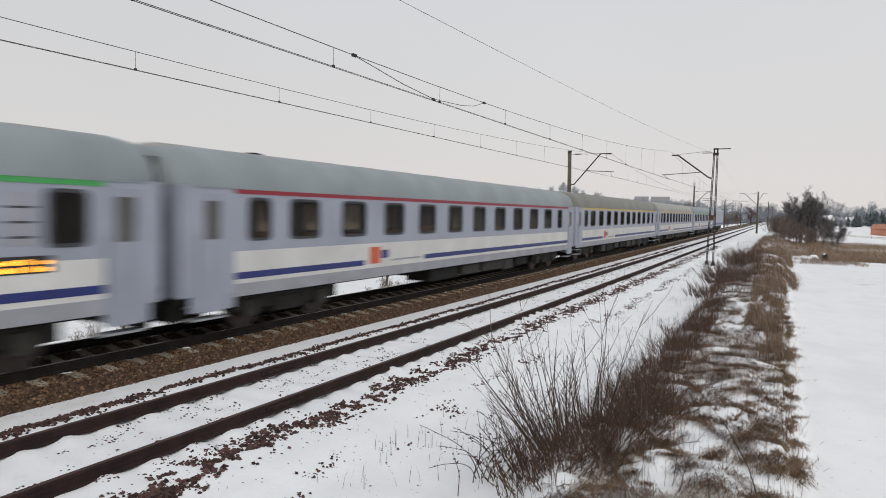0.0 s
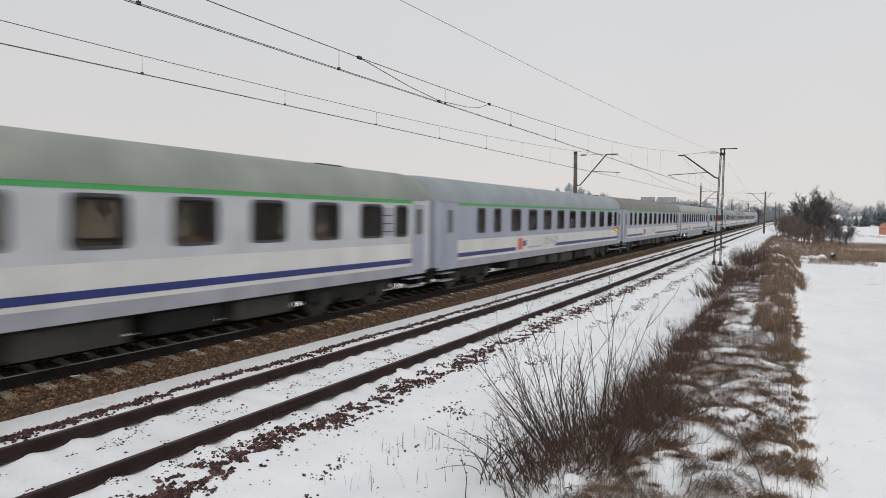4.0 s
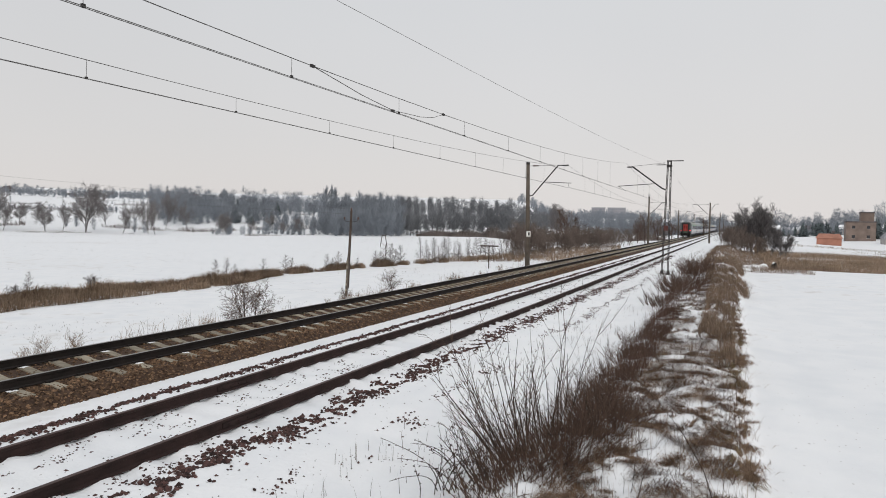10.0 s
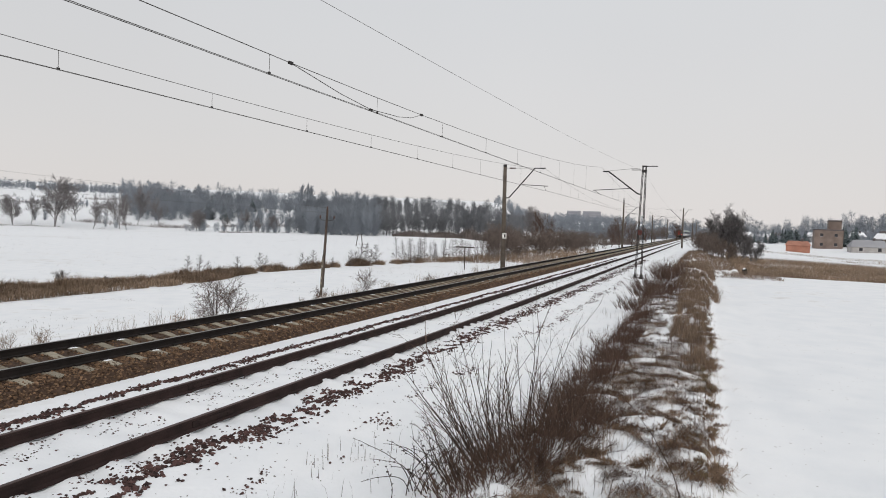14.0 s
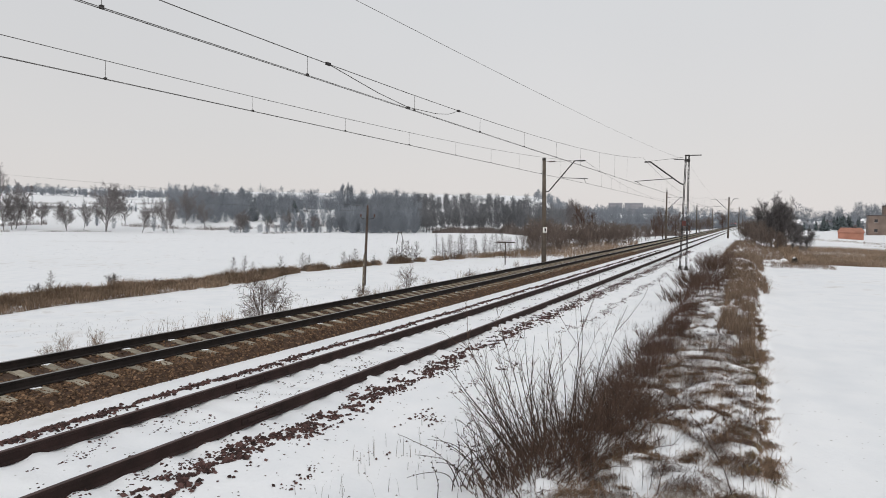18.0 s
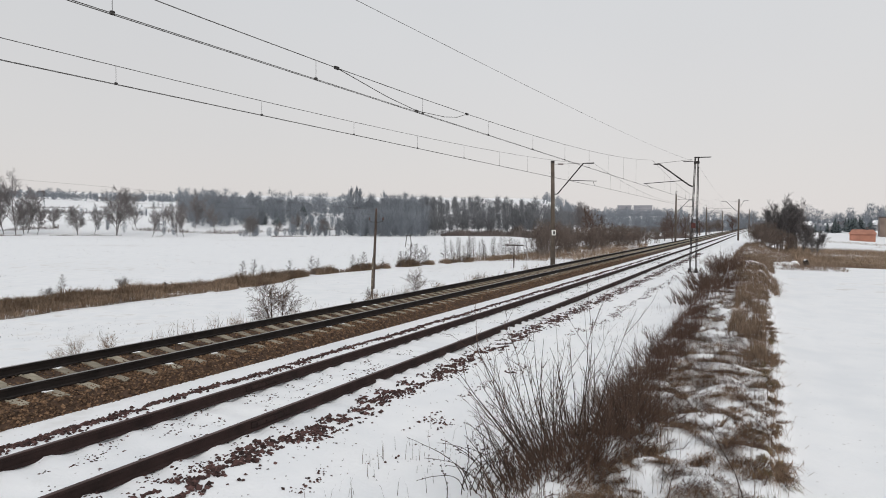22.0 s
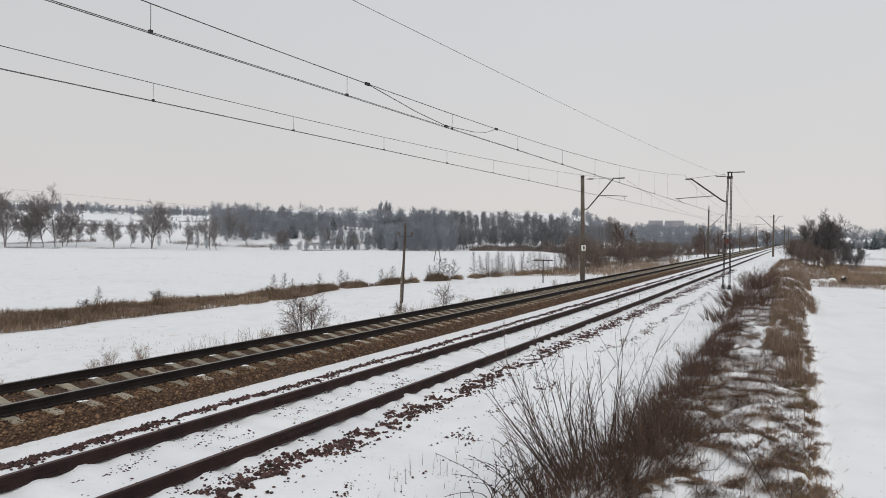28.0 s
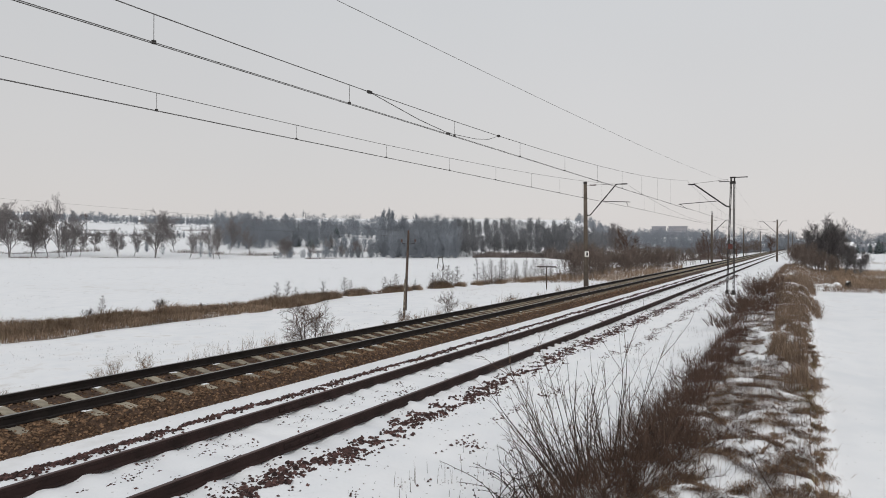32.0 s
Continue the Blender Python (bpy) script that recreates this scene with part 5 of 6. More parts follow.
# bushes on the slope just across the track
slope_bush = bare_tree("shrub", "leafless bush on the far embankment slope", 2.0, 61, 0.95, 0.2, (0, 3, 4, 7), 0.016, 0.0050, stems=4, category="shrub")
put(slope_bush, [(-15.3, 18.6, 0, 1.0), (-15.2, 19.0, 120, 0.8), (-15.5, 29.6, 80, 0.8), (-15.6, 25.6, 10, 0.45), (-16.2, 19.0, 170, 0.5), (-16.4, 40.0, 220, 0.45)])
weed_bush = bare_tree("weed_bush", "pale dry weed bush on the embankment shoulder", 1.0, 67, 0.7, 0.45, (0, 3, 4, 6), 0.006, 0.0030, M_REED, stems=4, category="weed")
put(weed_bush, [(-15.0 + rnd.uniform(-1.3, 0.55), 7.0 + 0.95 * k + rnd.uniform(-0.9, 0.9), rnd.uniform(0, 360), rnd.uniform(0.25, 0.75) ** 1.3) for k in range(40)])


# far woods, one object each
def blades(seed, n, height, width, crown, low=0.04):
    """A far tree as slivers: trunk, rising limbs and twigs."""
    rs_ = np.random.RandomState(seed)
    tris = [[(-0.15, 0, 0), (0.15, 0, 0), (0, 0, height)], [(0, -0.15, 0), (0, 0.15, 0), (0, 0, height)]]
    for _ in range(n):
        h = height * rs_.uniform(low, 0.93)
        a = rs_.uniform(0, 6.283)
        span = crown * (1 - abs(h / height - 0.55) ** 1.5 * 1.3)
        out = span * rs_.uniform(0.25, 1.0)
        c = np.array([math.cos(a) * out * 0.45, math.sin(a) * out * 0.45, h])
        d = np.array([math.cos(a) * out * 0.6 + rs_.normal(0, 0.3), math.sin(a) * out * 0.6 + rs_.normal(0, 0.3), rs_.uniform(0.5, 2.6)])
        s = np.cross(d, rs_.normal(0, 1, 3))
        s = s / (np.linalg.norm(s) + 1e-6) * width * rs_.uniform(0.6, 1.4)
        tris.append([c - s, c + s, c + d])
    return np.array(tris)


def cones(seed, height, width):
    rs_ = np.random.RandomState(seed)
    tris = []
    for k in range(70):
        h = height * (0.08 + 0.9 * rs_.rand())
        a = rs_.uniform(0, 6.283)
        out = width * (1 - h / height) * rs_.uniform(0.75, 1.15) + 0.15
        tris.append([(math.cos(a - 0.35) * out, math.sin(a - 0.35) * out, h - 0.5), (math.cos(a + 0.35) * out, math.sin(a + 0.35) * out, h - 0.5), (0, 0, h + 0.9)])
    return np.array(tris)


def woods(name, label, spots, kinds, mat):
    rs_ = np.random.RandomState(len(spots))
    all_v = []
    for i, (x, y, size) in enumerate(spots):
        t = kinds[i % len(kinds)] * size
        a = rs_.uniform(0, 6.283)
        r = np.array([[math.cos(a), -math.sin(a), 0], [math.sin(a), math.cos(a), 0], [0, 0, 1]])
        all_v.append(t @ r.T + np.array([x, y, ground_z(x, y) - 0.3]))
    v = np.concatenate(all_v).reshape(-1, 3)
    f = np.arange(len(v)).reshape(-1, 3)
    return tagged(new(name, mesh_of(name, v.tolist(), f.tolist(), mat)), label, "woods", kind="stuff")


KINDS = [blades(k, 430, 10 + k % 4 * 1.5, 0.066, 4.0) for k in range(6)]
TALL_KINDS = [blades(k + 40, 300, 11.5 + k % 3 * 1.3, 0.066, 3.4, 0.26) for k in range(5)]
FAR_KINDS = [blades(k + 20, 150, 11 + k % 4 * 1.8, 0.15, 4.2) for k in range(5)]
FIR = [cones(k, 9.5, 3.4) for k in range(3)]


def belt(n, az0, az1, r0, r1, size0, size1, keep=None):
    out = []
    while len(out) < n:
        az, r = rnd.uniform(az0, az1), rnd.uniform(r0, r1)
        x, y = spot(az, r)
        if keep is not None and vnoise(np.array([x / 28]), np.array([y / 28]), 31)[0] < keep:
            continue
        out.append((x, y, rnd.uniform(size0, size1)))
    return out


woods("hillside_woods", "dense grey leafless woods on the valley side", belt(330, -33.3, -26.5, 283, 410, 0.45, 1.05) + belt(46, -46.0, -43.0, 335, 390, 0.4, 1.05) + belt(80, -43.0, -37.0, 345, 400, 0.35, 1.0), KINDS, M_HAZE_TWIG)
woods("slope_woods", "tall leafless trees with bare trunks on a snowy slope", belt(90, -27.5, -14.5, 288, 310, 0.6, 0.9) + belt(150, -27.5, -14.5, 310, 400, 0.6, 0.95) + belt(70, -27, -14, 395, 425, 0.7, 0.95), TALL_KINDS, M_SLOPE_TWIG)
woods("sparse_woods", "scattered leafless trees between snowy slopes", belt(42, -38, -33.3, 305, 400, 0.4, 0.8, 0.0) + belt(14, -38, -33.3, 287, 296, 0.35, 0.6) + belt(30, -42, -33.5, 286, 300, 0.2, 0.45) + belt(9, -55, -46.5, 300, 345, 0.25, 0.5), KINDS, M_HAZE_TWIG)
woods("upland_woods", "leafless trees and hedges up on the snowy slope", belt(260, -46.5, -33, 400, 560, 0.55, 0.95, -0.1) + belt(900, -70, -44, 620, 690, 0.28, 0.55) + belt(110, -70, -46, 386, 400, 0.10, 0.28, -0.1) + belt(130, -70, -46, 515, 535, 0.12, 0.34, -0.1), FAR_KINDS, M_HAZE_TWIG)
woods("valley_woods", "hazy leafless woods at the end of the valley", belt(620, -15.5, -0.5, 470, 640, 0.45, 0.85) + belt(420, -17, 0, 640, 930, 0.5, 0.85) + belt(90, -12.5, -6.5, 900, 960, 0.45, 0.7) + belt(500, -1.5, 14.5, 430, 600, 0.22, 0.5, -0.1) + belt(1700, 0.0, 15.5, 590, 960, 0.25, 0.6, -0.2) + belt(420, -1.5, 16, 760, 1000, 0.4, 0.8) + belt(190, 2.5, 17, 880, 985, 1.1, 1.8) + belt(300, 2.5, 17, 620, 860, 0.4, 0.8) + belt(200, 13, 40, 470, 980, 0.55, 0.95, -0.06) + belt(60, 1.5, 16, 400, 520, 0.25, 0.5, 0.05), FAR_KINDS, M_HAZE_TWIG)
woods("conifers", "dark green conifers among the houses", belt(34, -45, -33, 340, 460, 0.5, 0.9, 0.05) + belt(16, 4.2, 7.0, 430, 460, 0.7, 1.0) + belt(12, 8.3, 10.5, 355, 375, 0.7, 1.1) + belt(60, -0.5, 20, 440, 620, 0.35, 0.7), FIR, M_HAZE_GREEN)


# grass, reeds and dead stems as slender bent blades
def blade_field(name, label, P, H, W, lean, mat, parent=None, seed=0, droop=0.5):
    """P: feet (n,3); H heights; W widths; lean: how far the tips bend over."""
    n = len(P)
    rs_ = np.random.RandomState(seed)
    a = rs_.uniform(0, 6.283, n)
    dirv = np.stack([np.cos(a), np.sin(a), np.zeros(n)], 1)
    side = np.stack([-np.sin(a), np.cos(a), np.zeros(n)], 1) * W[:, None]
    k = (lean * rs_.uniform(0.3, 1.3, n))[:, None]
    up = np.array([[0, 0, 1.0]])
    h = H[:, None]
    mid = P + up * h * 0.6 + dirv * h * k * 0.35
    tip = P + up * h * (1 - droop * np.minimum(k, 1.4) ** 1.3 * 0.75) + dirv * h * k
    v = np.stack([P - side, P + side, mid + side * 0.7, mid - side * 0.7, tip], 1).reshape(-1, 3)
    b = (np.arange(n) * 5)[:, None]
    quads = (b + np.array([[0, 1, 2, 3]])).tolist()
    tris = (b + np.array([[3, 2, 4]])).tolist()
    ob = new(name, mesh_of(name, v.tolist(), quads + tris, mat))
    if parent is not None:
        ob.parent = parent
    return tagged(ob, label, "" if parent is not None else "grass", kind="stuff")


rs = np.random.RandomState(91)
# reed belt along the stream
n = 105000
ry = 8 + 82 * rs.rand(n)
cx = np.interp(ry, [8, 18, 23, 28.5, 35, 40, 44, 48, 52, 57, 63, 70, 77, 87], [-34.5, -36.3, -36.9, -37.4, -37.1, -36.4, -36.6, -37.2, -37.9, -37.3, -36.5, -35.4, -34.2, -31.5])
wid = np.interp(ry, [8, 38, 43, 47, 60, 90], [1.5, 1.5, 0.9, 0.35, 0.4, 0.7]) * (1.0 + 0.5 * vnoise(ry / 3.0, ry * 0 + 3.0, 40))
off_ = np.clip(rs.normal(0, 1, n), -1.7, 1.7)
rx = cx + off_ * wid
clump_ = vnoise(rx / 1.1, ry / 1.1, 41) + 0.6 * vnoise(rx / 3.5, ry / 3.5, 42)
keep = (clump_ > np.interp(ry, [8, 40, 46], [-0.36, -0.34, -0.05])) & (rs.rand(n) < np.interp(ry, [8, 42, 50], [1.0, 1.0, 0.45]))
rx, ry, clump_ = rx[keep], ry[keep], clump_[keep]
P = np.stack([rx, ry, land(rx, ry) - 0.02], 1)
hh = (0.80 + 1.05 * clump_) * rs.uniform(0.45, 1.15, len(rx)) * (1 - 0.25 * np.abs(off_[keep]))
blade_field("reed_belt", "belt of dry brown reeds along the stream", P, np.maximum(hh, 0.12), np.full(len(rx), 0.014), np.full(len(rx), 0.95), M_REED, seed=3)
# tan grass and scrub between the saplings and the line
n = 26000
rr2, aa = 86 + 74 * rs.rand(n), np.radians(-24.5 + 16 * rs.rand(n))
rx, ry = rr2 * np.sin(aa), rr2 * np.cos(aa)
far_edge = np.interp(np.degrees(aa), [-24.5, -19.5, -17, -13, -8.5], [90, 98, 122, 150, 165])
keep = (rr2 < far_edge) & (rx < -16.5) & (vnoise(rx / 3.0, ry / 5.0, 44) > -0.12)
rx, ry = rx[keep], ry[keep]
P = np.stack([rx, ry, land(rx, ry) - 0.02], 1)
blade_field("stream_grass", "tan dry grass under the saplings by the line", P, rs.uniform(0.35, 1.15, len(rx)), np.full(len(rx), 0.016), np.full(len(rx), 0.6), M_REED, seed=14)
# brown scrub along the far side of the field
n = 36000
aa = -25.5 + 23 * rs.rand(n)
rr2 = np.interp(aa, [-25.5, -20, -12, -2.5], [282, 276, 225, 240]) + 16 * rs.rand(n)
rx, ry = rr2 * np.sin(np.radians(aa)), rr2 * np.cos(np.radians(aa))
tall = np.interp(aa, [-25.5, -22, -17, -12.5, -10, -2.5], [0.35, 1.2, 1.7, 1.8, 0.8, 0.8]) * (0.7 + 1.5 * vnoise(rx / 7.0, ry / 7.0, 46))
keep = (vnoise(rx / 9.0, ry / 9.0, 45) > np.interp(aa, [-14, -10], [-0.35, 0.0])) & (rx < -17)
rx, ry, tall = rx[keep], ry[keep], tall[keep]
P = np.stack([rx, ry, land(rx, ry) - 0.05], 1)
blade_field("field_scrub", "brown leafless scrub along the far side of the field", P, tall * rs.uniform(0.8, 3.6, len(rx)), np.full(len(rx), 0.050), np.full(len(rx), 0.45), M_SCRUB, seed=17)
n = 30000
aa = -67 + 52 * rs.rand(n)
which = rs.randint(0, 4, n)
rr2 = np.array([284.0, 318.0, 392.0, 505.0])[which] + rs.normal(0, 2.0, n) + 8 * np.sin(aa * 0.35 + which)
rx, ry = rr2 * np.sin(np.radians(aa)), rr2 * np.cos(np.radians(aa))
keep = vnoise(aa / 1.6 + 40 * which, which * 7.3, 48) > np.where(aa > -33, 0.05, -0.12)
rx, ry, rr2 = rx[keep], ry[keep], rr2[keep]
P = np.stack([rx, ry, land(rx, ry) - 0.05], 1)
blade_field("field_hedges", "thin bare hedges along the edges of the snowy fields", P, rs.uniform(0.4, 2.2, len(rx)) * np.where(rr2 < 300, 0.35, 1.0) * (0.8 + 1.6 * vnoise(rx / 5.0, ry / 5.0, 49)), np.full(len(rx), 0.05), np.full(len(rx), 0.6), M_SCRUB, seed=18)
n = 14000
aa = 1.5 + 15 * rs.rand(n)
rr2 = 140 + 75 * rs.rand(n)
rx, ry = rr2 * np.sin(np.radians(aa)), rr2 * np.cos(np.radians(aa))
keep = vnoise(rx / 14.0, ry / 8.0, 50) + 0.5 * vnoise(rx / 2.0, ry / 2.0, 51) > 0.16
rx, ry = rx[keep], ry[keep]
P = np.stack([rx, ry, land(rx, ry) - 0.05], 1)
blade_field("meadow_strips", "thin strips of dead grass between snowy fields", P, rs.uniform(0.15, 0.6, len(rx)), np.full(len(rx), 0.022), np.full(len(rx), 0.7), M_REED, seed=19)
# stubble that pokes through the snow of the fields
n = 26000
aa = np.radians(-62 + 52 * rs.rand(n))
rr2 = 19 + 250 * rs.rand(n) ** 1.7
rx, ry = rr2 * np.sin(aa), rr2 * np.cos(aa)
keep = (rx < -17) & (vnoise(rx / 6.0 + ry / 9.0, ry / 2.2, 47) + 0.5 * vnoise(rx / 1.3, ry / 0.7, 52) > 0.22)
rx, ry, rr2 = rx[keep], ry[keep], rr2[keep]
P = np.stack([rx, ry, land(rx, ry) - 0.02], 1)
blade_field("field_stubble", "sparse stubble tips poking through field snow", P, rs.uniform(0.05, 0.13, len(rx)), 0.006 + 0.00010 * rr2, np.full(len(rx), 0.8), M_SCRUB, seed=20)
# wet meadow of reeds past the field
n = 85000
ry = 66 + 62 * rs.rand(n)
rx = 3 + (ry * 0.30 + 16) * rs.rand(n)
keep = (vnoise(rx / 6.0, ry / 9.0, 43) + 0.56) > rs.rand(n) * 0.4
rx, ry = rx[keep], ry[keep]
P = np.stack([rx, ry, land(rx, ry) - 0.02], 1)
blade_field("reed_meadow", "brown reed meadow beyond the snowy field", P, rs.uniform(0.35, 0.95, len(rx)), np.full(len(rx), 0.013), np.full(len(rx), 0.8), M_REED, seed=4)

# the bank: matted brown grass, with snow lying in between
def bank_spots(n, y0, y1, x0, x1, power, thr, sx, sy, sd):
    y = y0 + (y1 - y0) * rs.rand(n) ** power
    x = rs.uniform(x0, x1, n)
    u, w = 0.82 * x / sx + 0.57 * y / sy, 0.82 * y / sy - 0.57 * x / sx
    ok = vnoise(u, w, sd) + 0.7 * vnoise(2.7 * u + 3.1 * w, 2.3 * w - 1.9 * u, sd + 1) > thr
    x, y = x[ok], y[ok]
    return np.stack([x, y, land(x, y) - 0.015], 1)


def tufts(name, label, feet, per, size, mat, seed, width=0.004):
    """Clumps of blades that spread and hang over on all sides."""
    rs_ = np.random.RandomState(seed)
    k = rs_.randint(per // 2, per + per // 2, len(feet))
    idx = np.repeat(np.arange(len(feet)), k)
    n_ = len(idx)
    big = rs_.uniform(0.6, 1.4, len(feet))[idx] * size
    a = rs_.uniform(0, 6.283, n_)
    wind = rs_.uniform(0, 6.283, len(feet))[idx]
    foot = feet[idx] + np.stack([np.cos(a), np.sin(a), np.zeros(n_)], 1) * (rs_.rand(n_) * 0.28 * big)[:, None]
    out = np.stack([np.cos(a) + 0.7 * np.cos(wind), np.sin(a) + 0.7 * np.sin(wind), np.zeros(n_)], 1)
    ln = (big * rs_.uniform(0.5, 1.2, n_))[:, None]
    lift = rs_.uniform(0.08, 0.55, n_)[:, None]
    up = np.array([[0, 0, 1.0]])
    side = np.stack([-out[:, 1], out[:, 0], np.zeros(n_)], 1) * width
    mid = foot + out * ln * 0.35 + up * ln * lift
    tip = foot + out * ln * rs_.uniform(0.6, 1.0, n_)[:, None] + up * ln * (lift * rs_.uniform(-0.1, 1.1, n_)[:, None])
    v = np.stack([foot - side, foot + side, mid + side * 0.8, mid - side * 0.8, tip], 1).reshape(-1, 3)
    b = (np.arange(n_) * 5)[:, None]
    ob = new(name, mesh_of(name, v.tolist(), (b + np.array([[0, 1, 2, 3]])).tolist() + (b + np.array([[3, 2, 4]])).tolist(), mat))
    return tagged(ob, label, "grass", kind="stuff")


def lying_stems(name, label, n, y0, y1, x0, x1, mat, seed, thr):
    """Fallen stalks that lie across the bank in ragged rows, with snow between the rows."""
    rs_ = np.random.RandomState(seed)
    y = y0 + (y1 - y0) * rs_.rand(n) ** 1.7
    x = rs_.uniform(x0, x1, n)
    row_ = vnoise(x / 0.27, (y + 0.16 * np.sin(x * 4.0 + y)) / (0.055 + 0.006 * y), seed) + 0.55 * vnoise(x / 0.5, y / 0.5, seed + 1)
    ok = row_ > thr - 0.07 * smooth(10.0, 18.0, y)
    x, y = x[ok], y[ok]
    m = len(x)
    a = np.where(rs_.rand(m) < 0.5, 0.0, math.pi) + rs_.normal(0.25, 0.5, m)
    ln = rs_.uniform(0.04, 0.17, m)
    ez = np.sin(a) * ln
    ex = np.cos(a) * ln
    foot = np.stack([x, y, land(x, y) + 0.004], 1)
    tip = np.stack([x + ex, y + ez, land(x + ex, y + ez) + rs_.uniform(-0.005, 0.05, m)], 1)
    mid = (foot + tip) * 0.5 + np.stack([np.zeros(m), np.zeros(m), rs_.uniform(0.01, 0.07, m)], 1)
    side = np.stack([-np.sin(a), np.cos(a), np.zeros(m)], 1) * 0.0026
    v = np.stack([foot - side, foot + side, mid + side, mid - side, tip], 1).reshape(-1, 3)
    b = (np.arange(m) * 5)[:, None]
    ob = new(name, mesh_of(name, v.tolist(), (b + np.array([[0, 1, 2, 3]])).tolist() + (b + np.array([[3, 2, 4]])).tolist(), mat))
    return tagged(ob, label, "grass", kind="stuff")


lying_stems("fallen_stalks", "fallen brown stalks lying across the snowy bank", 80000, 4.6, 34, -1.75, 0.24, M_GRASS, 71, 0.09)
lying_stems("matted_weeds", "dark matted weeds lying across the snowy bank", 66000, 4.6, 34, -2.0, 0.1, M_GRASS_DARK, 73, 0.11)
P = bank_spots(1500, 9.0, 62, -2.2, 0.25, 1.4, 0.02, 0.50, 0.42, 51)
tufts("grass_tufts", "small brown grass tufts lying in the bank snow", P, 30, 0.12, M_GRASS, 5, 0.003)
P = bank_spots(900, 9.0, 50, -2.4, 0.20, 1.5, 0.08, 0.40, 0.36, 63)
tufts("dark_tufts", "dark flattened weeds lying in the bank snow", P, 24, 0.13, M_GRASS_DARK, 15, 0.003)
P = bank_spots(3600, 4.6, 45, -2.3, 0.4, 1.8, 0.06, 0.7, 0.5, 52)
blade_field("dead_stems", "dark dead weed stems on the snowy bank", P, rs.uniform(0.06, 0.30, len(P)), np.full(len(P), 0.0022), np.full(len(P), 0.6), M_GRASS_DARK, seed=6, droop=0.4)
# tufts that hang over the edge to the field
P = bank_spots(230, 4.6, 45, -0.05, 0.28, 1.6, 0.02, 0.6, 0.35, 53)
tufts("edge_tufts", "yellowish grass tufts along the edge of the field", P, 48, 0.15, M_OLIVE, 7)
# stands of tall brown grass
P = np.concatenate([bank_spots(9000, 14, 26, -0.75, 0.10, 1.0, -0.08, 0.5, 1.6, 54), bank_spots(5000, 26, 36, -0.9, 0.2, 1.0, 0.02, 0.5, 1.6, 55)])
blade_field("tall_dry_grass", "stand of tall dry tan grass on the bank", P, rs.uniform(0.12, 0.50, len(P)) * (1.0 + 0.6 * vnoise(P[:, 0] / 0.4, P[:, 1] / 0.8, 59)), np.full(len(P), 0.004), np.full(len(P), 0.55), M_STRAW, seed=8)
P = np.concatenate([bank_spots(15000, 33, 60, -1.2, 0.7, 1.0, -0.08, 0.8, 2.0, 55), bank_spots(30000, 54, 108, -2.4, 5.4, 1.0, -0.3, 0.8, 4.0, 56)])
blade_field("hump_grass", "thick dry brown grass over the hump beside the mast", P, rs.uniform(0.12, 0.60, len(P)) * (0.9 + 0.9 * vnoise(P[:, 0] / 0.5, P[:, 1] / 0.9, 79)), np.full(len(P), 0.007), np.full(len(P), 1.15), M_STRAW, seed=22)
P = np.concatenate([bank_spots(6000, 12, 24, -2.15, -1.45, 1.0, 0.0, 0.5, 0.9, 57), bank_spots(9000, 28, 52, -2.6, -0.9, 1.0, -0.05, 0.6, 1.4, 58), bank_spots(2500, 52, 100, -2.7, -1.4, 1.0, 0.08, 0.7, 2.0, 60)])
blade_field("brushwood", "brown leafless brushwood along the ditch", P, rs.uniform(0.15, 0.55, len(P)), np.full(len(P), 0.0034), np.full(len(P), 0.5), M_GRASS_DARK, seed=9)
P = bank_spots(900, 5.2, 16, -2.2, 0.25, 1.5, -0.2, 0.7, 0.7, 66)
blade_field("straw_stems", "thin upright straws standing in the bank snow", P, rs.uniform(0.2, 0.65, len(P)), np.full(len(P), 0.0020), np.full(len(P), 0.22), M_STRAW, seed=16)
P = bank_spots(70, 5.5, 30, 0.12, 0.34, 1.4, -0.3, 0.7, 0.7, 68)
blade_field("bent_stalks", "long bent grass stalks leaning over the field edge", P, rs.uniform(0.4, 0.9, len(P)), np.full(len(P), 0.0028), np.full(len(P), 0.75), M_GRASS, seed=21)
# sparse weeds on the far shoulder and in the ditch
n = 2600
ry = 5 + 55 * rs.rand(n) ** 1.5
rx = np.where(rs.rand(n) < 0.8, rs.normal(-14.6, 0.9, n), rs.normal(-17.5, 1.5, n))
keep = vnoise(rx / 1.2, ry / 1.6, 61) > 0.12
rx, ry = rx[keep], ry[keep]
P = np.stack([rx, ry, land(rx, ry) - 0.02], 1)
blade_field("shoulder_weeds", "sparse dead weeds on the embankment shoulder", P, rs.uniform(0.2, 0.75, len(P)), np.full(len(P), 0.0045), np.full(len(P), 0.7), M_GRASS, seed=10)
P = bank_spots(1100, 5, 45, -4.6, -2.3, 1.5, 0.12, 0.8, 1.1, 62)
blade_field("ditch_weeds", "few dead weeds poking through ditch snow", P, rs.uniform(0.06, 0.35, len(P)), np.full(len(P), 0.0032), np.full(len(P), 0.4), M_GRASS_DARK, seed=11)


